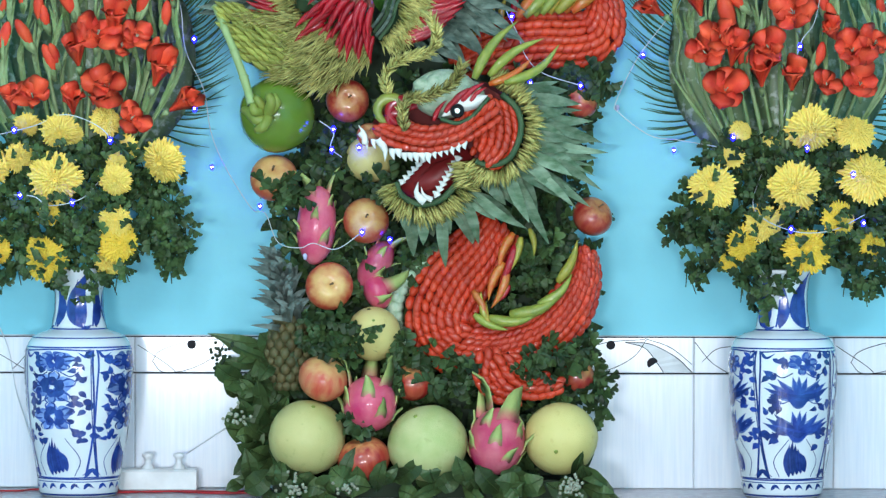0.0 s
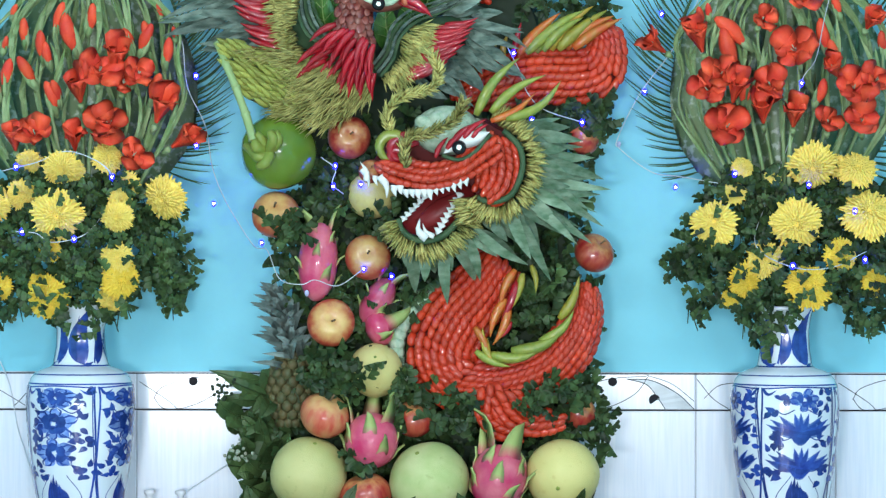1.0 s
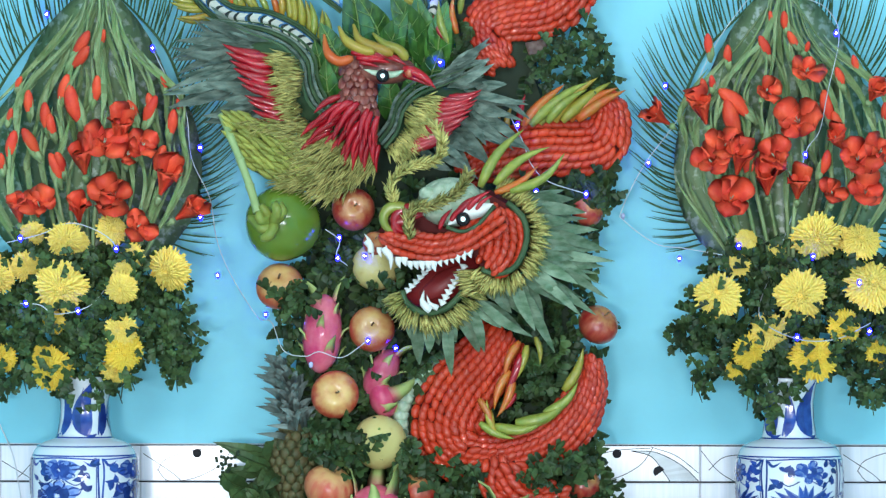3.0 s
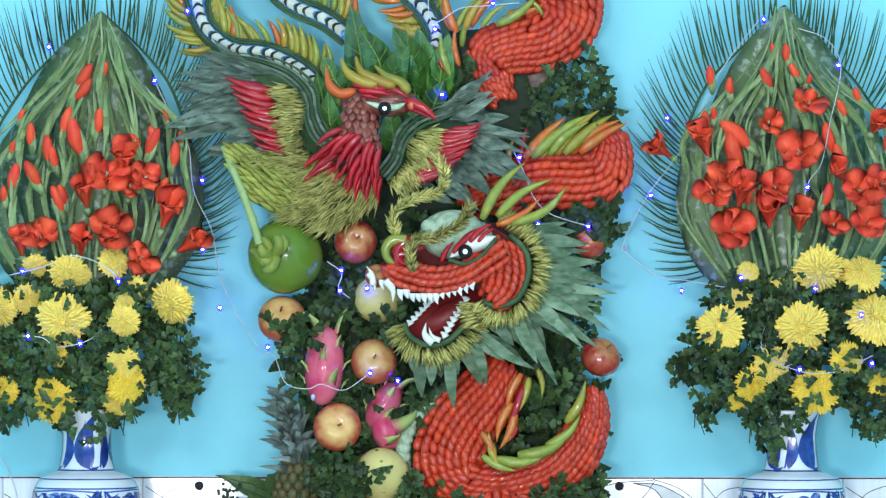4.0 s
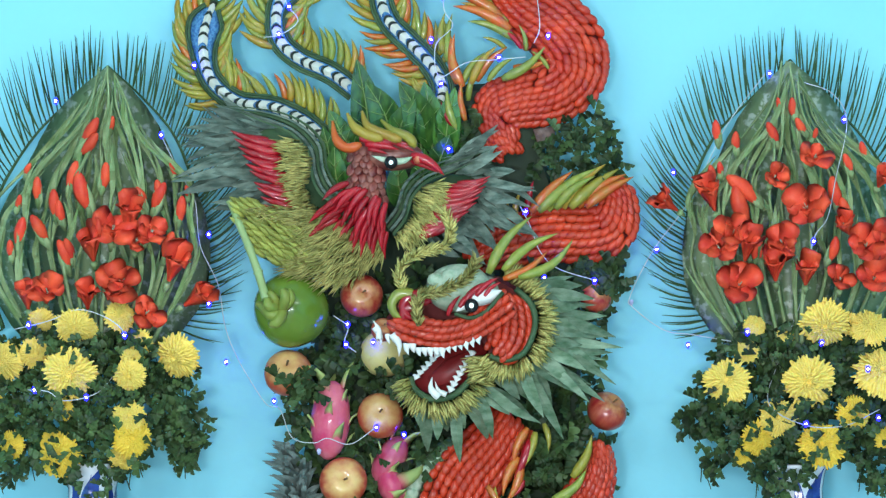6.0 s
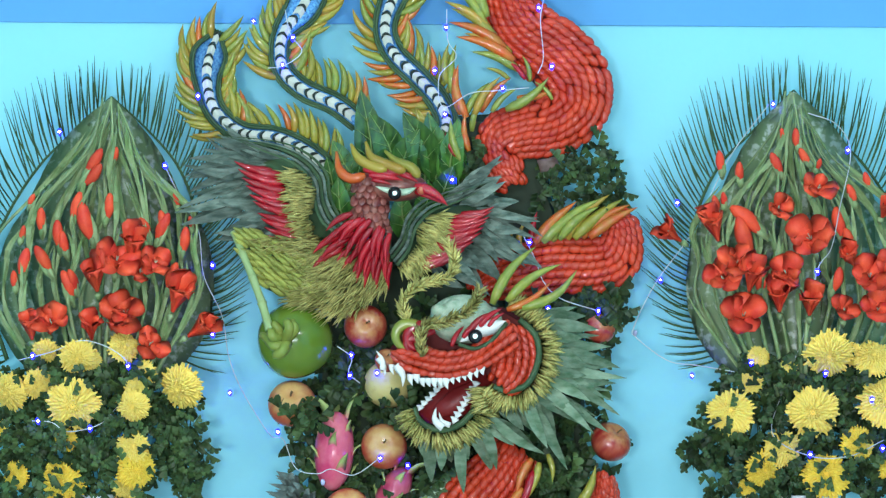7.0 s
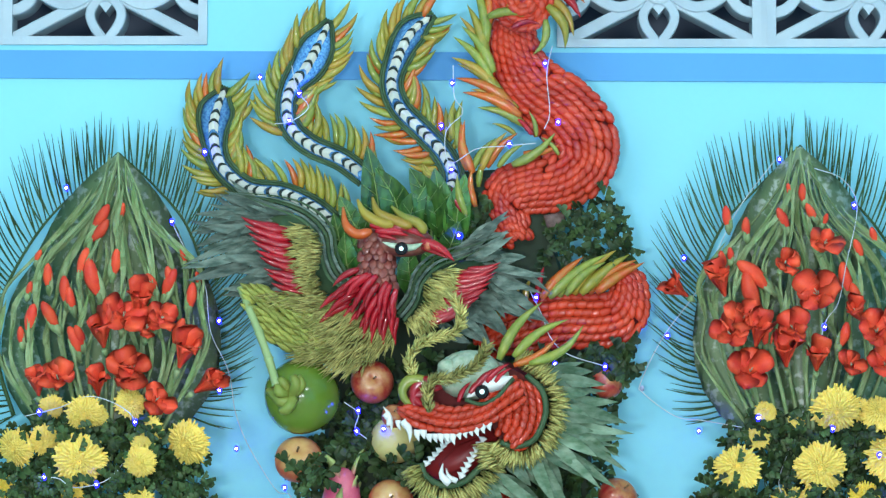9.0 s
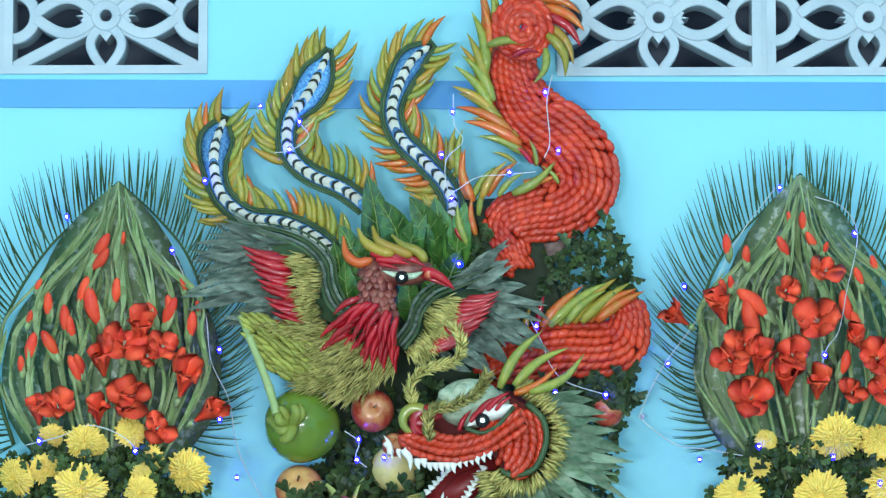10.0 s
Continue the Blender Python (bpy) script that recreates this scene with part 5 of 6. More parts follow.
# glossy leaves behind the head
for a, b, w in (((650, 260), (625, 80), 30), ((690, 250), (640, 120), 30), ((740, 250), (700, 120), 30), ((760, 250), (745, 120), 26), ((780, 260), (800, 130), 24), ((800, 250), (770, 150), 24), ((600, 250), (575, 170), 20), ((700, 260), (730, 150), 26), ((560, 330), (560, 230), 22), ((640, 250), (585, 190), 22), ((612, 350), (585, 235), 26), ((590, 345), (612, 225), 24), ((575, 300), (565, 200), 20), ((735, 330), (745, 240), 24), ((760, 300), (790, 215), 24), ((720, 350), (700, 260), 24)):
    d1, sag = 0.12 + random.uniform(0, 0.03), random.uniform(-0.12, 0.12)
    leaf = leaf_feather(bird, GLOSSY, mid(*a), mid(*b), w, 0.10, d1, sag, "glossy_leaf", 0.35)
    A, B = np.array(mid(*a), float), np.array(mid(*b), float)
    nn = np.array((-(B - A)[1], (B - A)[0]))
    c = spline([(*A, 0.1015), (*((A + B) / 2 + nn * sag), (0.10 + d1) / 2 + 0.0135), (*B, d1 + 0.0015)], 16)
    g = M()
    tube(g, [E(*p) for p in c], [0.0022 - 0.00011 * i for i in range(17)], 5)
    wl_ = leafw(16, w, 0.42)
    un = nn / np.linalg.norm(nn)
    for i in range(2, 14, 3):
        for s in (-1, 1):
            q = c[min(16, i + 2)]
            k = wl_[min(16, i + 2)] * 0.85
            tube(g, [E(*c[i]), E(q[0] + s * un[0] * k, q[1] + s * un[1] * k, q[2] + 0.0003 * k)], [0.0009, 0.0003], 4)
    part("leaf_vein", g, VEIN, leaf, "pale green veins")

# wings
wl = part("wing", plate(M(), [mid(*q) for q in ((590, 350), (545, 345), (500, 340), (440, 250), (410, 205), (470, 195), (535, 215), (570, 280))], 0.12, 0.15, 0.05), EDGE_GREEN, bird, "spread wing with red chilies and grey-green leaves")
wr = part("wing", plate(M(), [mid(*q) for q in ((690, 395), (715, 350), (730, 305), (790, 285), (850, 280), (840, 320), (800, 360), (740, 395))], 0.14, 0.17, 0.05), EDGE_GREEN, bird, "spread wing with red chilies and grey-green leaves")
for a, b in (((470, 205), (285, 205)), ((460, 215), (330, 165)), ((480, 200), (350, 150)), ((440, 225), (305, 195)), ((430, 230), (340, 235)), ((450, 250), (300, 302)), ((455, 265), (310, 320)), ((470, 285), (345, 290)), ((480, 300), (350, 330)), ((500, 325), (385, 372)), ((490, 310), (360, 345)),
             ((440, 235), (320, 250)), ((500, 200), (380, 160)), ((430, 215), (290, 225)), ((510, 335), (430, 350)), ((480, 290), (390, 300)), ((460, 240), (370, 255)), ((470, 200), (330, 180))):
    for _ in range(2):
        b = (b[0] + random.uniform(-8, 26), b[1] + random.uniform(-14, 14))
        leaf_feather(wl, FEATHER, mid(*a), mid(*b), random.uniform(6.5, 10), 0.145, 0.142 + random.uniform(0.0, 0.028), random.uniform(-0.14, 0.10), "feather_leaf", random.uniform(0.1, 0.6))
for i in range(19):
    s = i / 18
    a = np.array(mid(484, 224)) * (1 - s) + np.array(mid(530, 350)) * s + (0 if i % 2 else -16, 0)
    ln = 66 - 14 * s
    chili(wl, RED_CHILI, E(*a, 0.184), E(a[0] - ln, a[1] - 14 - 6 * (1 - s) + random.uniform(-4, 4), 0.196), 0.08, 0.12, 1, "red_chili")
g = M()
bristles(g, [mid(*q) for q in ((496, 225), (530, 222), (548, 260), (538, 310), (556, 345), (530, 348), (508, 300))], 360, lambda u, v: 185 + (v + 60) * 0.25, 27, 0.184, 20, 1.6)
tagged(part("needles", g, BRISTLE, wl, "straw-green needles"), kind="stuff")
for off in range(5):
    g = M()
    pts = [mid(x + off * 6.5, y - off * 4) for x, y in ((598 - off * 3, 345), (560, 318), (545, 285), (538, 245), (505, 210), (450, 188), (395 - off * 14, 165 + off * 3))]
    blade(g, [E(*p, 0.178 - 0.003 * off + 0.004 * (off % 2)) for p in spline(pts, 24)], [0.0027 * min(1, (25.5 - i) / 12) for i in range(25)], 0.45 if off % 2 else -0.3)
    part("shoulder_leaf", g, FEATHER if off % 2 else EDGE_GREEN, wl, "", False)
for a, b in (((830, 290), (948, 312)), ((840, 300), (955, 350)), ((835, 320), (958, 392)), ((820, 335), (930, 408)), ((800, 350), (900, 420)), ((790, 360), (872, 442)), ((770, 375), (842, 440)), ((750, 390), (805, 440)), ((850, 285), (925, 290)), ((840, 310), (905, 330)), ((820, 340), (880, 370)),
             ((790, 280), (898, 215)), ((780, 285), (880, 240)), ((800, 285), (900, 240)), ((815, 285), (890, 262)), ((770, 290), (850, 225)), ((800, 360), (860, 400)), ((835, 305), (930, 355))):
    for _ in range(2):
        b = (b[0] + random.uniform(-20, 5), b[1] + random.uniform(-12, 12))
        leaf_feather(wr, FEATHER, mid(*a), mid(*b), random.uniform(6.5, 10), 0.172, 0.172 + random.uniform(0.0, 0.028), random.uniform(-0.12, 0.12), "feather_leaf", random.uniform(0.1, 0.6))
for i in range(22):
    s = i / 21
    a = np.array(mid(792, 300)) * (1 - s) + np.array(mid(725, 398)) * s + (0 if i % 2 else 12, 0)
    ln = 58 + 8 * math.sin(s * 3)
    chili(wr, RED_CHILI, E(*a, 0.208), E(a[0] + ln, a[1] - 14 - 12 * s + random.uniform(-4, 4), 0.218), 0.08, 0.10, -1, "red_chili")
g = M()
bristles(g, [mid(*q) for q in ((725, 320), (750, 302), (778, 298), (766, 345), (740, 390), (715, 410), (690, 395), (722, 360))], 400, lambda u, v: -20 - (v - 0) * 0.5, 24, 0.204, 22, 1.6)
tagged(part("needles", g, BRISTLE, wr, "straw-green needles"), kind="stuff")
for off in range(4):
    g = M()
    pts = [mid(x - off * 5, y - off * 6) for x, y in ((690, 392), (712, 362), (724, 325), (752, 296), (795, 280), (835 + off * 18, 262 - off * 4))]
    blade(g, [E(*p, 0.208 - 0.003 * off + 0.004 * (off % 2)) for p in spline(pts, 24)], [0.0027 * min(1, (25.5 - i) / 12) for i in range(25)], 0.45 if off % 2 else -0.3)
    part("shoulder_leaf", g, FEATHER if off % 2 else EDGE_GREEN, wr, "", False)

# body
BODY = [mid(*q) for q in ((410, 325), (450, 335), (545, 375), (600, 345), (680, 350), (682, 400), (640, 450), (590, 470), (530, 468), (460, 435), (425, 385))]
# Dark green plate: its colour supplies the shade between pods and needles.
part("torso", plate(M(), BODY, 0.10, 0.19, 0.12), EDGE_GREEN, bird, "", False)
for r in range(11):
    for k in range(8):
        u, v = 416 + r * 13, 336 + r * 5.5 + (k - 1.5) * 12 + (r % 2) * 6
        if inside(u, v, [(404, 325), (440, 325), (545, 385), (552, 452), (500, 455), (450, 425), (420, 385)]):
            p = mid(u, v)
            put("bud_pod", chili_mesh(POD, "bud_pod", 0.05, 0.2), bird, span(E(p[0] + 11 + random.uniform(-2, 2), p[1] + 7 + random.uniform(-3, 3), 0.193), E(p[0] - 15 + random.uniform(-3, 3), p[1] - 8 + random.uniform(-4, 4), 0.212)))
g = M()
bristles(g, [mid(*q) for q in ((530, 380), (590, 350), (620, 370), (680, 380), (676, 420), (640, 455), (600, 478), (545, 470), (500, 455), (545, 420))], 720, lambda u, v: 215 + (u - 560) * 0.35, 34, 0.196, 20, 1.5, 0.016)
bristles(g, [mid(*q) for q in ((380 + 60, 340), (560, 345), (600, 370), (560, 390), (480, 360))], 260, 190, 28, 0.196, 20, 1.5, 0.016)
tagged(part("body_needles", g, BRISTLE, bird, "straw-green needles over the breast and belly"), kind="stuff")
for tier in range(4):
    for k in range(9):
        s = (k + 0.5 + 0.4 * (tier % 2)) / 9
        a = radians(-152 + 66 * s + random.uniform(-6, 6))
        p = (606 + 72 * s - 9 * tier * (1 - s) + random.uniform(-4, 4), 304 + 17 * tier + 26 * s + random.uniform(-8, 8))
        ln = random.uniform(40, 66)
        q = (p[0] + math.cos(a) * ln, p[1] - math.sin(a) * ln)
        chili(bird, RED_CHILI, E(*mid(*p), 0.25 - 0.012 * tier), E(*mid(*q), 0.245 - 0.012 * tier), 0.1, 0.12, -1, "breast_chili")
# neck of small scales
# The ball borrows the mouth's dark red to paint shaded gaps between scales.
part("neck", ball(M(), tuple(E(*mid(645, 285), 0.20)), 0.031, 0.03, 0.058, 14, 10), MOUTH, bird)
scale_me = ball(M(), (0, 0, 0), 0.0085, 0.0035, 0.0120, 8, 5).mesh("neck_scale", NECK)
for r in range(8):
    for k in range(6):
        u, v = 612 + k * 13 + (r % 2) * 6 - r * 1.0 + random.uniform(-2, 2), 240 + r * 12.5 + random.uniform(-2.5, 2.5)
        x = (u - 645) / 34
        if abs(x) < 1:
            put("neck_scale", scale_me, bird, Matrix.Translation(E(*mid(u, v), 0.20 + 0.032 * math.sqrt(1 - x * x * 0.8))) @ pose(0, 0, 0, random.uniform(-38, -18), random.uniform(-15, 15), 35 * x) @ Matrix.Diagonal((random.uniform(0.8, 1.25),) * 3 + (1,)))
# head
part("bird_head", ball(M(), tuple(E(*mid(690, 252), 0.22)), 0.052, 0.028, 0.026, 16, 10), NECK, bird)
for a, b in (((630, 222), (690, 236)), ((640, 232), (700, 243)), ((665, 225), (722, 236)), ((690, 228), (728, 246)), ((645, 240), (680, 250))):
    chili(bird, RED_CHILI, E(*mid(*a), 0.255), E(*mid(*b), 0.258), 0.05, 0.13, 1, "crown_chili")
chili(bird, RED_CHILI, E(*mid(722, 250), 0.25), E(*mid(778, 290), 0.255), 0.1, 0.14, 1, "beak")
chili(bird, RED_CHILI, E(*mid(722, 262), 0.242), E(*mid(770, 284), 0.248), 0.05, 0.10, 1, "beak")
for pts, mt in ((((582, 190), (588, 222), (608, 238), (634, 232)), ORANGE_CHILI), (((608, 176), (620, 200), (645, 216), (672, 222)), AMBER_CHILI), (((634, 172), (645, 200), (680, 216), (705, 225)), AMBER_CHILI), (((668, 188), (690, 208), (715, 218), (730, 236)), YELLOW_CHILI)):
    g = M()
    c = spline([mid(*q) for q in pts], 12)
    tube(g, [E(*p, 0.25 + 0.001 * i) for i, p in enumerate(c)], [0.0088 * (0.25 + 0.75 * min(1, i / 5)) * (1 if i < 11 else (0.85, 0.4)[i - 11]) for i in range(13)], 8)
    part("crest_chili", g, mt, bird)
g = M()
blade(g, [E(*p, 0.262) for p in spline([mid(*q) for q in ((652, 252), (674, 259), (704, 262), (724, 254))], 8)], leafw(8, 0.0060, 0.6), 0.05, 0.004)
part("cere", ball(M(), tuple(E(*mid(733, 258), 0.25)), 0.0075, 0.010, 0.009, 10, 8), APPLE_P, bird, "pale pink skin at the base of the beak")
ew = part("bird_eye", g, MELON, bird, "pale carved eye patch")
part("iris", ball(M(), tuple(E(*mid(686, 264), 0.266)), 0.0115, 0.006, 0.0115, 16, 8), EYE_DARK, ew)
part("eye_lamp", ball(M(), tuple(E(*mid(686, 264), 0.273)), 0.0038, 0.004, 0.0038, 12, 6), EYE_LAMP, ew, "small glowing teal lamp")


# ---- bouquets in the vases ----
def mum_mesh(seed, material):
    random.seed(seed)
    g = M()
    rings = ((1.0, 0.05, 46, 0.062), (0.97, 0.14, 46, 0.062), (0.90, 0.22, 44, 0.06), (0.80, 0.29, 40, 0.058), (0.68, 0.35, 34, 0.056), (0.55, 0.40, 28, 0.054), (0.42, 0.43, 22, 0.05), (0.29, 0.45, 16, 0.046), (0.16, 0.46, 10, 0.04))
    for ring, (r, lift, n, w) in enumerate(rings):
        for k in range(n):
            a = 2 * math.pi * (k + 0.5 * (ring % 2)) / n + random.uniform(-0.08, 0.08)
            rr = r * random.uniform(0.82, 1.10)
            c, s = math.cos(a), math.sin(a)
            h = lift + random.uniform(-0.03, 0.04)
            pts = [Vector((c * rr * t, s * rr * t, z)) for t, z in ((0.3, 0.05), (0.62, h * 1.02 + 0.03), (0.87, h + 0.04), (1.0, h * 0.85 + 0.03))]
            blade(g, pts, [w * 0.5, w * 0.9, w, w * 0.4], 0.35, 0.01, Vector((-c * 0.3, -s * 0.3, 1)))
    ball(g, (0, 0, 0.10), 0.88, 0.88, 0.30, 20, 10)
    return g.mesh("petals", material)


MUMS = [mum_mesh(1, MUM), mum_mesh(2, MUM), mum_mesh(3, MUM_MID)]
calyx_g = M()
lathe(calyx_g, [(0.02, -0.25), (0.16, -0.2), (0.3, -0.05), (0.34, 0.03), (0.02, 0.05)], 12)
CALYX = calyx_g.mesh("calyx", STEM)


def chrysanthemum(u, v, r, d, aim, kind, label):
    ob = thing("chrysanthemum", E(u, v, d), label, "chrysanthemum", "yellow chrysanthemums in the vases")
    m = Matrix.Translation(E(u, v, d)) @ pose(0, 0, 0, 90, 0, 0) @ Euler((aim[1], aim[0], random.uniform(0, 6))).to_matrix().to_4x4() @ Matrix.Diagonal((r / 1000, r / 1000, r / 1000, 1))
    put("petals", MUMS[kind], ob, m)
    put("calyx", CALYX, ob, m)
    return ob


def floret(parent, a, b, wide, d, name="bloom"):
    """One gladiolus flower from its green base a to its mouth b (u, v); wide: 0 a closed bud, 1 fully open."""
    A, B = E(*a, d), E(*b, d + 0.012 + 0.03 * wide)
    ax = (B - A)
    ln = ax.length
    m = (A + ax * 0.0, ax.normalized())
    z = m[1]
    if wide > 0.4:
        z = (z * random.uniform(0.9, 1.4) + Vector((random.uniform(-0.4, 0.4), -0.55 - (1.5 * (wide - 0.6) if wide > 0.6 else 0), 0))).normalized()
    x = z.cross(Vector((0, 0.3, 1))).normalized()
    y = z.cross(x)
    base = M()
    tube(base, [A - m[1] * ln * 0.25, A, A + m[1] * ln * (0.3 if wide < 0.4 else 0.06)], [0.003, 0.0065, 0.0045], 7)
    bloom = part(name, base, STEM, parent, "scarlet bloom with a green base")
    if wide < 0.4:  # a closed bud: plump, with its tip a little twisted
        side = m[1].cross(Vector((0, -1, 0))).normalized() * ln * random.uniform(-0.07, 0.07)
        g = M()
        body = spline([tuple(A), tuple(A + ax * 0.5 + side), tuple(B)], 8)
        tube(g, [Vector(p) for p in body], [ln * q for q in (0.07, 0.12, 0.16, 0.19, 0.20, 0.19, 0.165, 0.13, 0.05)], 8, 0.8)
        part("petal", g, GLAD, bloom)
        g = M()
        o = m[1].cross(Vector((0, -1, 0))).normalized() * ln * random.choice((-0.13, 0.13))
        blade(g, [A - ax * 0.3, A + ax * 0.05 + o * 0.8 + Vector((0, -0.004, 0)), A + ax * 0.3 + o + Vector((0, -0.005, 0)), A + ax * 0.62 + o * 1.1 + Vector((0, -0.003, 0))], [ln * q for q in (0.05, 0.10, 0.075, 0.01)], 0.3, 0.001)
        part("sheath", g, STEM, bloom)
        return
    # an open flower: two whorls of three pointed petals round a throat, and pale stamens
    size = ln * (0.40 + 0.22 * wide)
    slim = 0.5 if wide < 0.66 else 1.0  # half-open flowers stay narrow funnels
    if slim < 1:
        z = (m[1] + Vector((0, -0.3, 0))).normalized()
        size *= 1.5
    mouth_at = A + ax * 0.5
    for k in range(6):
        t = math.pi * k / 3 + random.uniform(-0.5, 0.5)
        out = x * math.cos(t) + y * math.sin(t)
        L = size * random.uniform(0.75, 1.25)
        rise = random.uniform(0.45, 1.0) * (1.5 - wide * 0.75) if slim == 1 else random.uniform(0.9, 1.2)
        lift = z * 0.0012 * (k % 2)
        pts = [A + ax * 0.15 + out * 0.002, mouth_at + out * L * 0.22 * slim + z * L * 0.10 + lift, mouth_at + out * L * 0.62 * slim + z * L * rise * 0.75 + lift,
               mouth_at + out * L * 0.92 * slim + z * L * rise * 0.85 + lift, mouth_at + out * L * 1.06 * slim + z * L * rise * random.uniform(0.5, 1.0) + lift]
        g = M()
        blade(g, [Vector(p) for p in spline([tuple(p) for p in pts], 10)], [L * (0.56 if slim == 1 else 0.42) * q for q in (0.16, 0.3, 0.48, 0.7, 0.9, 1.0, 0.95, 0.8, 0.58, 0.32, 0.03)], random.uniform(-0.30, 0.22) if slim == 1 else random.uniform(-0.35, -0.1), 0.0008, z + out * 0.4 if slim == 1 else out)
        part("petal", g, GLAD, bloom)
    g = M()
    for k in range(3):
        o = x * random.uniform(-0.12, 0.12) + y * random.uniform(-0.12, 0.12)
        tube(g, [mouth_at, mouth_at + (z * 0.45 + o) * size], [0.0009, 0.0006], 4)
    part("stamens", g, MELON, bloom, "thin pale stamens")


def gladiolus(path, d, seed):
    """A tall stem with narrow leaves and green buds. path: (u, v) from its foot."""
    random.seed(seed)
    ob = thing("gladiolus", E(*path[0], d), "tall gladiolus stem with scarlet blooms and green buds", "gladiolus", "gladioli in the vases")
    n = 30
    c = spline(path, n)
    c = [p + np.array((3.5 * math.sin(i * 0.7 + seed), 0)) for i, p in enumerate(c)]
    g = M()
    tube(g, [E(*p, d + 0.01) for p in c], [0.0042 - 0.0026 * i / n for i in range(n + 1)], 6)
    part("stem", g, STEM, ob)
    for k in range(8):
        i = random.randint(2, n - 8)
        off = random.uniform(-1, 1)
        run = c[i:i + random.randint(5, 8)]
        m = len(run) - 1
        g = M()
        blade(g, [E(p[0] + off * 14 * (j / m) ** 1.5 + off * 2, p[1] - 4 * j / m, d + 0.012 + 0.014 * math.sin(3 * j / m) * random.random()) for j, p in enumerate(run)], leafw(m, random.uniform(0.0026, 0.0052), 0.3), random.uniform(0.3, 0.9))
        part("spathe", g, STEM, ob, "", False)
    return ob, c, d


def fan_leaf(a, b, w, d, sag, label="broad green leaf behind the gladioli"):
    ob = thing("backing_leaf", E(*a, d), label, "leaf", "broad leaves behind the gladioli")
    A, B = np.array(a, float), np.array(b, float)
    nn = np.array((-(B - A)[1], (B - A)[0])) * sag
    c = spline([(*A, d), (*(A * 0.6 + B * 0.4 + nn), d + 0.004), (*(A * 0.25 + B * 0.75 + nn * 0.7), d + 0.004), (*B, d + 0.01)], 12)
    g = M()
    blade(g, [E(*p) for p in c], leafw(12, w / 1000, 0.42), 0.06, 0.001)
    part("lamina", g, FAN_LEAF, ob)
    g = M()
    tube(g, [E(*p) + Vector((0, -0.001, 0)) for p in c], [0.003 * (1 - 0.06 * i) for i in range(13)], 5)
    part("midrib", g, STEM, ob)
    return ob


def cycad(path, side, n, d, seed, label, inner=0.0):
    """A frond: a bent rachis with thin leaflets that sweep outwards at its foot and upwards at its tip."""
    random.seed(seed)
    ob = thing("cycad_frond", E(*path[0], d), label, "palm frond", "cycad fronds behind the gladioli")
    c = spline(path, 60)
    g = M()
    tube(g, [E(*p, d) for p in c], [0.004 - 0.0025 * i / 60 for i in range(61)], 6)
    part("rachis", g, PALM, ob)
    g = M()
    for i in range(n):
        s = (i + random.random() * 0.5) / n
        p = c[int(s * 59)]
        ang = -22 + 114 * s ** 0.55 + random.gauss(0, 3.5)
        a = radians(ang)
        ln = (76 + 44 * math.sin(math.pi * min(1, s * 0.85)) - (150 * (s - 0.8) if s > 0.8 else 0)) * random.uniform(0.85, 1.12)
        x, y = math.cos(a) * side, -math.sin(a)
        bend = 0.12 + random.uniform(-0.05, 0.05)
        m1 = (p[0] + x * ln * 0.5, p[1] + y * ln * 0.5 + ln * bend * 0.4)
        m2 = (p[0] + x * ln, p[1] + y * ln - ln * bend * (0.6 if ang > 10 else -0.1))
        dd = d + random.uniform(-0.012, 0.012)
        q = spline([(*p, d), (*m1, dd), (*m2, dd)], 5)
        blade(g, [E(*z) for z in q], [0.0010, 0.0014, 0.0014, 0.0012, 0.0008, 0.0003], 0.2, 0.0006)
    tagged(part("leaflet_comb", g, PALM, ob, "thin dark green leaflets"), kind="stuff")
    return ob


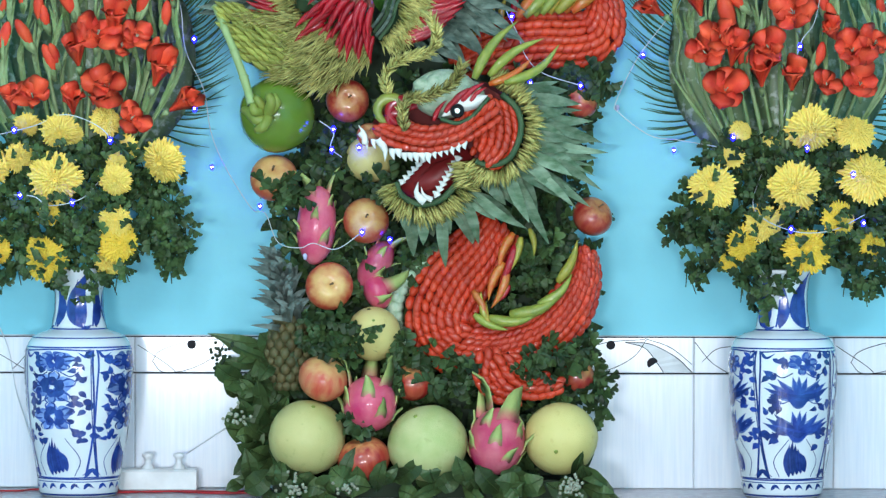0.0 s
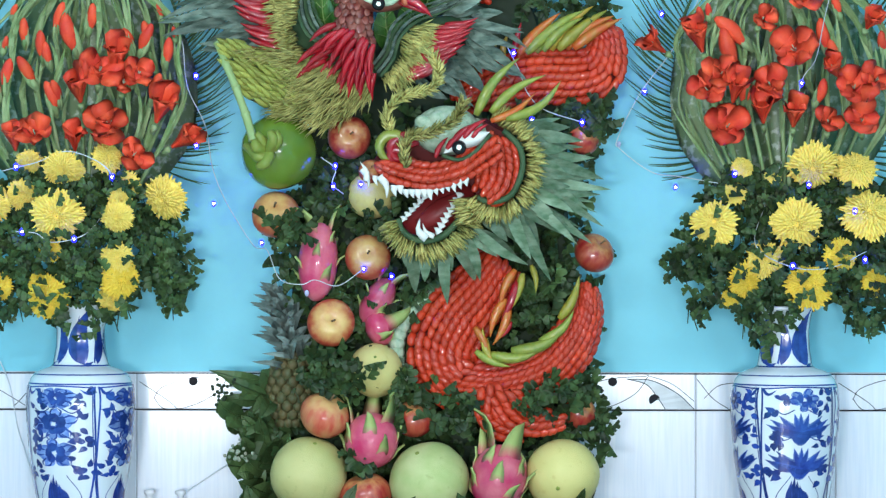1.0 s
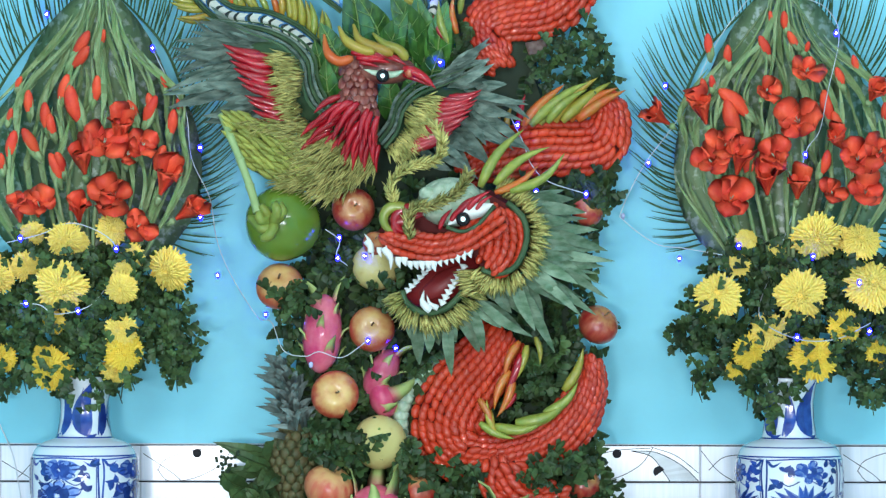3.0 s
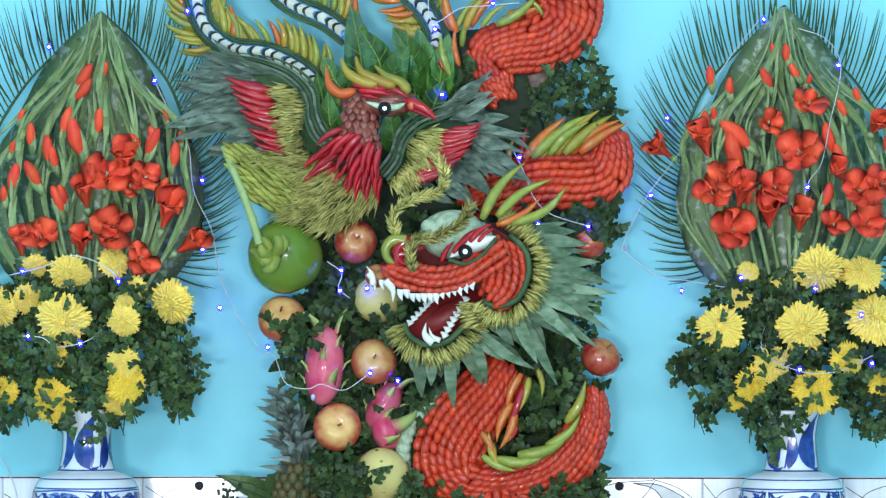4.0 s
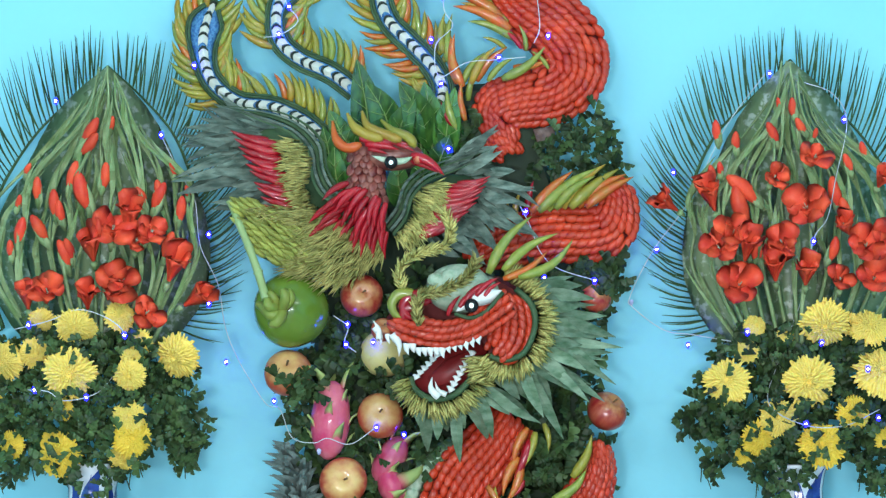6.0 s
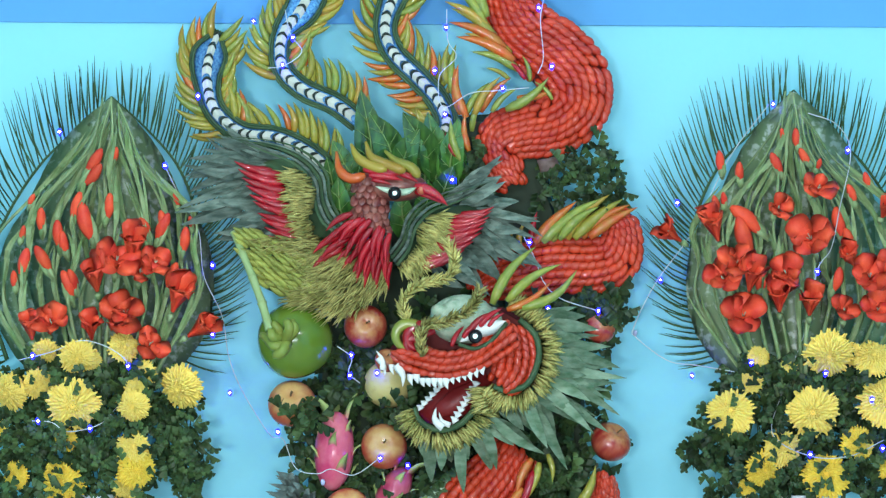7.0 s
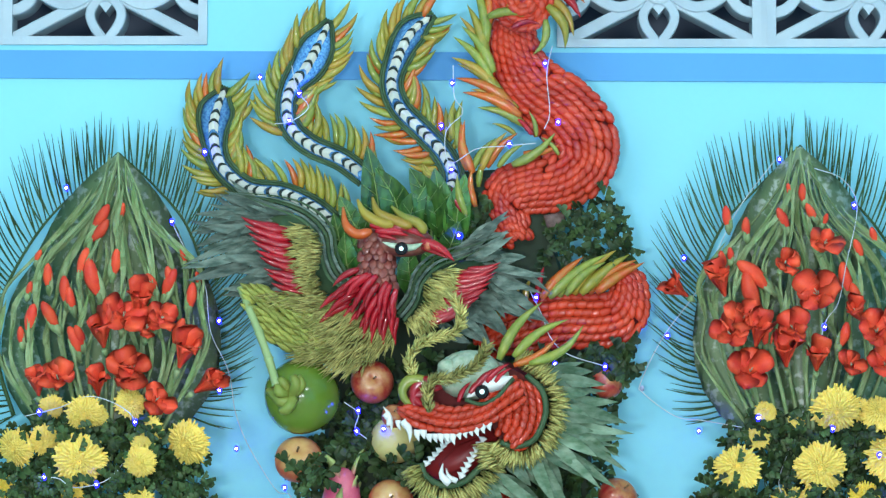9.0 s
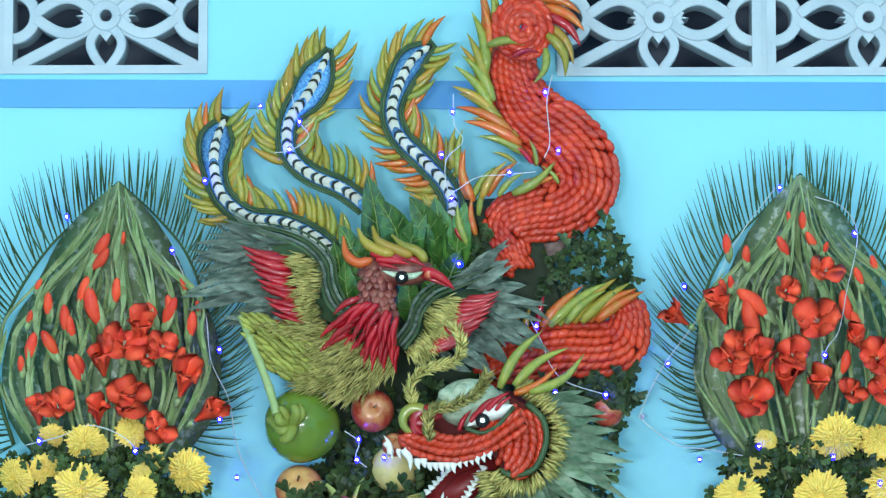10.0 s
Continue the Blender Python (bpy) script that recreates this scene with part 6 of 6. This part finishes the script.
def bouquet(c0, outline_l, outline_r, tip, mums, florets, green, seed):
    """All that stands in one vase. Outlines run from the foot up to the tip."""
    def bg(q): return mid(*q)
    for k, (ol, sd) in enumerate(((outline_l, -1), (outline_r, 1))):
        path = [bg(q) for q in ol] + [bg(tip)]
        cycad(path, sd, 88, 0.05, seed + k, "arching dark green cycad frond spread behind gladioli")
    foot = bg((c0, 640))
    t = bg(tip)
    for a, b, w, sag in (((foot[0], foot[1]), (t[0], t[1] + 4), 138, 0.0), ((foot[0] - 40, foot[1]), (t[0] - 4, t[1] + 25), 62, -0.14), ((foot[0] + 40, foot[1]), (t[0] + 4, t[1] + 25), 62, 0.14), ((foot[0], foot[1]), (t[0], t[1] + 40), 85, 0.0),
                         ((foot[0] - 30, foot[1]), (t[0] - 105, t[1] + 165), 70, -0.14), ((foot[0] + 30, foot[1]), (t[0] + 105, t[1] + 165), 70, 0.14)):
        fan_leaf(a, b, w, 0.072 + 0.006 * random.random(), sag)
    N, stems = 15, []
    for k in range(N):
        s = -1 + 2 * k / (N - 1)
        random.seed(seed * 31 + k)
        j = lambda w: random.uniform(-w, w)
        side = outline_l if s < 0 else outline_r
        def edge(i, f): return c0 + (side[i][0] - c0) * abs(s) * f + j(9)
        path = [(c0 + s * 70, 640), (edge(1, 0.95), side[1][1] + j(10)), (edge(2, 0.95), side[2][1] + j(10)), (edge(3, 0.93), side[3][1] + j(10)), (tip[0] * 0.45 + 0.55 * edge(4, 0.9), side[4][1] - 15 + j(8)), (tip[0] + s * 16, tip[1] + 22 + j(22))]
        stems.append(gladiolus([bg(q) for q in path], 0.092 + 0.02 * (k % 3), seed * 100 + k))
    random.seed(seed * 7)
    for x0, y0, x1, y1, wide in florets:
        wide = wide if wide < 0.4 else 0.45 + 0.45 * (wide - 0.4) / 0.6
        a, b = bg((x0, y0)), bg((x1, y1))
        own = min(stems, key=lambda s: min(abs(p[0] - a[0]) + abs(p[1] - a[1]) for p in s[1]))
        floret(own[0], a, b, wide, 0.138 + (0.015 if wide > 0.4 else 0), "bloom" if wide > 0.4 else "bud")
    random.seed(seed)
    for u, v, r, kind in mums:
        p = bg((u, v))
        x, y = (u - c0) / 190, (v - 690) / 150
        lab = "large yellow chrysanthemum bloom above the vase" if r > 38 else "small yellow chrysanthemum among dark leaves"
        chrysanthemum(*p, r * 0.97, 0.225 - 0.05 * min(1, x * x + 0.5 * y * y) - (0.02 if r < 30 else 0), (0.6 * x, 0.45 * y), kind, lab)
    g = M()
    poly = [bg(q) for q in green]
    dome = lambda u, v: 0.20 - 0.06 * ((u + 20 - c0) / 190) ** 2
    for u, v in scatter(poly, 1050, 0, 12):
        lobed(g, E(u, v, dome(u, v) + random.uniform(-0.085, 0.01)), random.uniform(19, 33) / 1000, random.uniform(0, 6.28), random.uniform(-0.9, 0.9))
    for u, v in scatter(poly, 300, 0, 12):
        if v > bg((0, 668))[1] or random.random() < 0.15:
            lobed(g, E(u, v, dome(u, v) + random.uniform(0.02, 0.065)), random.uniform(17, 29) / 1000, random.uniform(0, 6.28), random.uniform(-0.7, 0.7))
    for u, v in scatter(poly, 110, 0, 12):
        e = (u + random.uniform(-14, 14), v + random.uniform(18, 40))
        tube(g, [E(u, v, dome(u, v) - 0.03), E(*e, dome(*e) - 0.02)], [0.0012, 0.0008], 4)
    tagged(part("chrysanthemum_foliage", g, LEAF), "dense dark green lobed chrysanthemum leaves over the vase", "foliage", "", "stuff")


LEFT_OPEN = [(200, 505, 218, 455, 1), (190, 410, 196, 362, 0.9), (250, 410, 268, 372, 0.8), (160, 445, 152, 400, 0.6), (75, 520, 82, 476, 0.8), (45, 530, 40, 488, 0.5), (285, 435, 300, 388, 0.3), (290, 482, 310, 432, 0.45), (240, 550, 262, 520, 0.8), (315, 522, 356, 495, 0.45), (200, 525, 196, 490, 0.6), (150, 530, 150, 492, 0.6), (232, 425, 236, 388, 0.7), (215, 395, 225, 345, 0.5), (120, 440, 108, 400, 0.3), (265, 350, 285, 300, 0.1)]
LEFT_BUDS = [(138, 228, 165, 185), (186, 212, 192, 182), (132, 250, 164, 212), (114, 312, 128, 262), (150, 348, 130, 280), (174, 312, 180, 264), (250, 345, 234, 308), (276, 338, 270, 295), (302, 292, 295, 262), (310, 372, 316, 324), (60, 335, 58, 290), (38, 290, 46, 266), (92, 362, 87, 312), (106, 374, 96, 332), (76, 405, 48, 358), (24, 414, 34, 362), (114, 452, 96, 402), (14, 436, 10, 402), (22, 350, 28, 322), (326, 330, 322, 305)]
RIGHT_OPEN = [(1300, 505, 1305, 462, 1), (1290, 415, 1292, 368, 0.9), (1280, 440, 1262, 395, 0.9), (1312, 445, 1322, 396, 0.5), (1392, 425, 1368, 392, 0.9), (1432, 372, 1418, 322, 1), (1368, 480, 1364, 436, 0.6), (1420, 486, 1422, 446, 0.6), (1480, 492, 1482, 456, 0.7), (1530, 440, 1524, 390, 1), (1502, 395, 1488, 366, 0.6), (1542, 492, 1540, 452, 0.9), (1358, 305, 1372, 278, 0.7), (1428, 275, 1442, 238, 0.8), (1548, 310, 1562, 284, 0.6), (1198, 352, 1166, 328, 0.45), (1262, 355, 1248, 308, 0.45), (1560, 420, 1570, 380, 0.8)]
RIGHT_BUDS = [(1256, 304, 1252, 268), (1318, 375, 1296, 304), (1270, 290, 1268, 262), (1372, 232, 1354, 192), (1376, 174, 1372, 148), (1402, 184, 1398, 148), (1424, 214, 1405, 184), (1432, 224, 1442, 202), (1482, 345, 1468, 288), (1496, 374, 1484, 326), (1502, 284, 1490, 248), (1532, 256, 1520, 226), (1300, 246, 1298, 208), (1266, 228, 1262, 188), (1334, 335, 1282, 288), (1332, 440, 1340, 398), (1460, 440, 1475, 395), (1582, 350, 1576, 310)]
bouquet(160, [(0, 560), (-28, 470), (-30, 380), (0, 300), (55, 215), (120, 150)], [(310, 560), (342, 470), (348, 380), (334, 300), (300, 215), (245, 150)], (182, 92),
        [(118, 637, 47, 0), (312, 605, 42, 1), (205, 540, 29, 1), (68, 542, 24, 0), (125, 552, 34, 1), (52, 602, 28, 0), (8, 615, 36, 0), (243, 582, 25, 1), (225, 640, 30, 1), (228, 615, 22, 0), (107, 702, 21, 2), (225, 715, 30, 1), (228, 752, 36, 2), (105, 785, 40, 2), (88, 760, 22, 2), (215, 785, 27, 1), (20, 765, 26, 2), (-15, 690, 24, 2), (150, 560, 18, 0)], LEFT_OPEN + [(*q, 0.12) for q in LEFT_BUDS],
        [(-30, 590), (40, 560), (150, 560), (300, 590), (345, 640), (330, 680), (365, 715), (350, 775), (312, 805), (268, 735), (250, 795), (195, 825), (150, 868), (110, 820), (65, 800), (35, 832), (-30, 822)], 11)
bouquet(1402, [(1255, 560), (1222, 470), (1212, 380), (1222, 300), (1262, 215), (1325, 150)], [(1550, 560), (1585, 470), (1592, 380), (1572, 300), (1520, 215), (1455, 150)], (1395, 80),
        [(1282, 655, 43, 0), (1316, 600, 22, 1), (1330, 555, 21, 1), (1385, 570, 16, 0), (1452, 545, 45, 1), (1500, 550, 22, 0), (1425, 650, 46, 0), (1533, 560, 37, 1), (1552, 640, 50, 0), (1370, 715, 34, 1), (1338, 750, 33, 2), (1447, 765, 42, 2), (1502, 708, 32, 2), (1562, 755, 28, 2), (1310, 785, 18, 2)], RIGHT_OPEN + [(*q, 0.12) for q in RIGHT_BUDS],
        [(1215, 690), (1250, 640), (1260, 590), (1320, 555), (1560, 555), (1640, 640), (1650, 760), (1560, 848), (1520, 828), (1500, 780), (1445, 790), (1430, 850), (1390, 878), (1350, 858), (1330, 812), (1272, 790), (1258, 830), (1240, 828), (1232, 765), (1192, 735)], 23)

# ---- leaves of the fruit tower ----
random.seed(77)
g = M()
foliage(g, [(472, 840), (1052, 840), (1060, 640), (1045, 560), (1045, 440), (1060, 400), (1040, 330), (1060, 150), (1075, 120), (1040, 90), (960, 130), (820, 130), (640, 150), (560, 160), (545, 260), (470, 280), (462, 330), (480, 400), (530, 450), (545, 520), (500, 560)], 1700, 0.085, 0.135, 29)
for poly, n, d in (([low(*q) for q in ((525, 632), (600, 622), (660, 628), (655, 680), (640, 720), (590, 715), (545, 690))], 70, 0.215), ([low(*q) for q in ((696, 668), (735, 655), (748, 700), (710, 752), (676, 748))], 40, 0.20),
                   ([low(*q) for q in ((725, 700), (780, 690), (860, 720), (850, 760), (760, 760))], 45, 0.205), ([low(*q) for q in ((905, 720), (960, 680), (1030, 670), (1040, 700), (990, 745), (930, 750))], 45, 0.225),
                   ([low(*q) for q in ((1035, 665), (1075, 670), (1082, 800), (1060, 850), (1040, 790), (950, 770), (960, 745))], 60, 0.17), ([low(*q) for q in ((925, 500), (985, 480), (1015, 500), (960, 590), (910, 590))], 60, 0.165)):
    foliage(g, poly, int(n * 1.3), d - 0.03, d + 0.01, 28)
for poly, n, d in (([low(*q) for q in ((1000, 195), (1060, 190), (1080, 225), (1060, 260), (1010, 240))], 40, 0.15), ([low(*q) for q in ((480, 480), (540, 440), (700, 470), (700, 540), (620, 600), (540, 540))], 60, 0.165),
                   ([low(*q) for q in ((555, 290), (640, 280), (640, 330), (600, 400), (540, 360))], 60, 0.16), ([low(*q) for q in ((470, 395), (530, 380), (540, 425), (490, 440))], 26, 0.205), ([low(*q) for q in ((610, 800), (655, 795), (660, 845), (615, 850))], 22, 0.235),
                   ([low(*q) for q in ((640, 395), (700, 370), (700, 420), (660, 430))], 22, 0.20), ([low(*q) for q in ((700, 520), (740, 480), (760, 520), (720, 560))], 26, 0.16), ([low(*q) for q in ((950, 780), (1000, 770), (940, 850), (910, 840))], 20, 0.19)):
    foliage(g, poly, int(n * 1.3), d - 0.03, d + 0.01, 28)
for poly, n, d in (([mid(*q) for q in ((930, 225), (990, 200), (1050, 165), (1080, 210), (1095, 280), (1040, 300), (990, 285), (930, 280))], 150, 0.14), ([mid(*q) for q in ((800, 190), (860, 175), (895, 220), (880, 260), (800, 240))], 60, 0.12), ([mid(*q) for q in ((980, 440), (1090, 440), (1100, 500), (1050, 520), (960, 470))], 50, 0.13)):
    foliage(g, poly, n, d - 0.05, d + 0.01, 24)
tagged(part("tower_foliage", g, LEAF), "dense dark green lobed leaves between the fruit of the tower", "foliage", "", "stuff")


def broad_leaf(u, v, ang, ln, w, d0, d1):
    ob = thing("broad_leaf", E(u, v, d0), "broad dark green leaf at the foot of the tower", "leaf", "broad leaves at the foot")
    a = radians(ang)
    e = (u + math.cos(a) * ln, v - math.sin(a) * ln)
    mm = ((u + e[0]) / 2 + random.uniform(-6, 6), (v + e[1]) / 2 + random.uniform(-6, 6))
    g = M()
    blade(g, [E(*p) for p in spline([(u, v, d0), (*mm, (d0 + d1) / 2 + 0.015), (*e, d1)], 8)], [q * random.uniform(0.82, 1.12) for q in leafw(8, w / 1000, 0.45)], random.uniform(-0.3, 0.55), 0.001)
    part("lamina", g, BROAD, ob, "", False)
    g = M()
    tube(g, [E(*p) + Vector((0, -0.0012, 0)) for p in spline([(u, v, d0), (*mm, (d0 + d1) / 2 + 0.015), (*e, d1)], 8)], [0.0009] * 9, 4)
    part("midrib", g, BROAD, ob)


random.seed(5)
for u, v in scatter([(415, 640), (445, 610), (495, 640), (495, 720), (490, 790), (452, 850), (426, 800), (418, 720)], 58, 8):
    broad_leaf(u + 10, v, random.uniform(60, 300), random.uniform(34, 66), random.uniform(13, 24), random.uniform(0.08, 0.12), random.uniform(0.10, 0.19))
for a, b in (((470, 610), (368, 592)), ((480, 640), (385, 600)), ((470, 650), (395, 640)), ((440, 850), (400, 870)), ((450, 860), (415, 850))):
    broad_leaf(*a, math.degrees(math.atan2(a[1] - b[1], b[0] - a[0])), math.hypot(a[0] - b[0], a[1] - b[1]), 11, 0.12, 0.16)
for i in range(54):
    u = 430 + 640 * (i + random.random()) / 54
    broad_leaf(u, random.uniform(850, 876), random.choice((random.uniform(-30, 60), random.uniform(120, 210), random.uniform(60, 120), random.uniform(-60, 0))), random.uniform(30, 70), random.uniform(10, 22), random.uniform(0.19, 0.25), random.uniform(0.22, 0.28))
for a, b in (((1040, 840), (1090, 882)), ((1020, 830), (1075, 860)), ((690, 850), (735, 838)), ((1030, 860), (1098, 884))):
    broad_leaf(*a, math.degrees(math.atan2(a[1] - b[1], b[0] - a[0])), math.hypot(a[0] - b[0], a[1] - b[1]), 14, 0.22, 0.25)
for cu, cv, n, mt in ((520, 866, 34, BERRY), (612, 872, 18, BERRY), (1010, 862, 46, BERRY), (392, 632, 26, BOARD), (418, 740, 22, BERRY)):
    g = M()
    for _ in range(n):
        ball(g, tuple(E(cu + random.gauss(0, 11), cv + random.gauss(0, 11), 0.285 if cv > 800 else 0.17)), 0.0032, 0.0032, 0.0032, 6, 4)
    tagged(part("berry_cluster", g, mt), "cluster of tiny pale berries among broad leaves" if mt is BERRY else "cluster of tiny dark berries on a leafy twig", "berries", "", "stuff")

# carved wood piece under the upper coil
g = plate(M(), [mid(*q) for q in ((938, 205), (975, 198), (980, 222), (945, 228))], 0.09, 0.12, 0.1)
tagged(part("wood_carving", g, WOODCUT), "small carved brown wooden block under the red coil", "carving")

# ---- string lights ----
def light_string(pts, leds, label, r=0.0008):
    ob = thing("string_lights", E(*pts[0]), label, "string lights", "blue string lights")
    cable("wire", [tuple(E(*p)) for p in pts], r, WIRE, ob, 12 * len(pts))
    for u, v, d, on in leds:
        p = E(u, v, d)
        g = M()
        tube(g, [p + Vector((0, 0.004, -0.0055)), p + Vector((0, 0.002, -0.003)), p, p + Vector((0, -0.002, 0.003)), p + Vector((0, -0.003, 0.0048))], [0.0016, 0.0034, 0.0040, 0.0036, 0.0012], 9)
        bulb = part("bulb", g, LED if on else LED_OFF, ob, "lit blue bulb" if on else "clear unlit bulb")
        if on:
            part("bulb_core", ball(M(), tuple(p + Vector((0, -0.0034, 0.0002))), 0.0024, 0.0018, 0.0024, 8, 6), LED_TIP, bulb)
    return ob


light_string([(255, -110, .16), (290, -40, .14), (318, 10, .13), (328, 90, .12), (360, 160, .10), (372, 230, .08), (390, 280, .07), (418, 330, .06), (448, 373, .08), (470, 380, .16), (492, 430, .19), (530, 440, .20), (555, 432, .20), (595, 442, .20), (641, 412, .225)],
             [(344, 194, .15, 1), (460, 366, .10, 1), (641, 412, .228, 1), (258, -106, .17, 1), (375, 297, .07, 1), (343, 71, .12, 1), (540, 455, .20, 0)], "white wire with small blue bulbs from bouquet to tower")
light_string([(1330, -215, .12), (1260, -120, .10), (1195, 10, .08), (1130, 100, .06), (1090, 180, .05), (1095, 200, .05), (1150, 240, .06), (1200, 248, .10), (1270, 260, .16)],
             [(1338, -216, .12, 1), (1167, -40, .08, 1), (1137, 97, .06, 1), (1192, 266, .09, 1), (1092, 191, .05, 0), (1297, 243, .2, 1)], "white wire with small blue bulbs from tower to bouquet")
light_string([(1400, -200, .15), (1450, -180, .15), (1475, -130, .15), (1455, -30, .16), (1440, 40, .17), (1415, 80, .19), (1395, 180, .13), (1350, 300, .13), (1335, 370, .24), (1400, 408, .25), (1470, 408, .24), (1530, 380, .2)],
             [(1470, -134, .16, 1), (1415, 82, .20, 1), (1400, 405, .255, 1), (1510, 308, .24, 1), (1528, 394, .23, 1), (1428, 262, .23, 1)], "white wire with small blue bulbs wound through the bouquet")
light_string([(0, 240, .2), (60, 225, .21), (120, 205, .22), (190, 240, .21), (185, 300, .13), (150, 350, .25), (90, 366, .25), (60, 350, .25), (25, 347, .24)],
             [(36, 347, .25, 1), (128, 360, .25, 1), (25, 232, .21, 1), (195, 250, .22, 1), (70, -166, .07, 1)], "white wire with small blue bulbs wound through the bouquet")
light_string([(758, -385, .14), (760, -330, .14), (775, -300, .14), (745, -265, .15), (752, -210, .14), (800, -235, .16), (850, -240, .17), (905, -245, .17)],
             [(757, -353, .15, 1), (737, -276, .15, 1), (755, -198, .15, 1), (858, -244, .175, 1), (768, -81, .15, 1)], "white wire with small blue bulbs hung over the sculptures")
light_string([(935, -420, .14), (925, -370, .13), (930, -300, .16), (920, -270, .16)], [(945, -283, .165, 1), (922, -388, .14, 1)], "white wire with small blue bulbs hung over the red coil")
light_string([(470, -385, .12), (480, -340, .13), (500, -310, .14), (470, -285, .14), (440, -280, .13)], [(484, -335, .14, 1), (414, -364, .10, 1), (316, -230, .13, 1), (466, -286, .13, 1)], "white wire with small blue bulbs on the tail plumes")
light_string([(565, 215, .19), (590, 235, .19), (585, 262, .19), (605, 280, .19)], [(587, 266, .2, 1), (590, 230, .19, 1), (635, 262, .19, 1), (690, 425, .19, 1)], "white wire with small blue bulbs among tower leaves")
light_string([(895, 20, .18), (915, 60, .17), (930, 100, .16), (960, 130, .16), (1027, 152, .17)], [(1027, 152, .17, 1), (938, 148, .17, 1), (905, 30, .18, 1)], "white wire with small blue bulbs behind the horns")

# ---- power strip ----
strip = thing("power_strip", (E(282, 0, 0.05).x, -0.05, 0), "white plastic power strip with two plugs on the ledge", "power strip")
x0, x1 = E(214, 0, .06).x, E(350, 0, .06).x
g = M()
v = [(x, y, z) for z, k in ((0.0005, 0.002), (0.004, 0), (0.034, 0), (0.038, 0.004)) for x, y in ((x0 + k, -0.085 + k), (x1 - k, -0.085 + k), (x1 - k, -0.03 - k), (x0 + k, -0.03 - k))]
f = [(4 * k + i, 4 * k + (i + 1) % 4, 4 * k + 4 + (i + 1) % 4, 4 * k + 4 + i) for k in range(3) for i in range(4)] + [(0, 3, 2, 1), (12, 13, 14, 15)]
part("housing", g.add(v, f), PLASTIC, strip, "", False)
for u in (262, 317):
    g = M()
    x = E(u, 0, .06).x
    lathe(g, [(0.011, 0.038), (0.011, 0.042), (0.006, 0.046), (0.006, 0.056), (0.0095, 0.058), (0.0095, 0.064), (0.001, 0.066)], 14, Matrix.Translation((x, -0.058, 0)))
    part("plug", g, PLASTIC, strip)
for k, (pts, mt, lab, nm) in enumerate(((((190, .10), (260, .115), (330, .10), (400, .11), (470, .09)), RED_WIRE, "thin red cable lying on the stone ledge", "red_cable"), (((205, .13), (300, .105), (380, .14), (480, .12)), RED_WIRE, "thin red cable lying on the stone ledge", "red_cable"), (((-60, .09), (30, .10), (60, .07), (150, .06)), RED_WIRE, "thin red cable lying on the stone ledge", "red_cable"))):
    g = M()
    c = spline([(E(u, 0, d).x, -d, 0.0022) for u, d in pts], 30)
    tube(g, [Vector(p) for p in c], [0.0018] * 31, 6)
    tagged(part(nm, g, mt), lab, "cable")
g = M()
c = spline([tuple(E(u, v, d)) for u, v, d in ((-10, 560, .02), (15, 620, .012), (28, 690, .012), (45, 745, .02), (60, 800, .03))], 30)
tube(g, [Vector(p) for p in c], [0.0011] * 31, 5)
tagged(part("white_cable", g, WIRE), "thin white cable hanging down the tiled wall", "cable")
g = M()
c = spline([tuple(E(u, v, d)) for u, v, d in ((330, 805, .05), (360, 785, .03), (395, 762, .03), (420, 745, .06))], 20)
tube(g, [Vector(p) for p in c], [0.0014] * 21, 5)
tagged(part("white_cable", g, WIRE), "thin white cable running from power strip to tower", "cable")
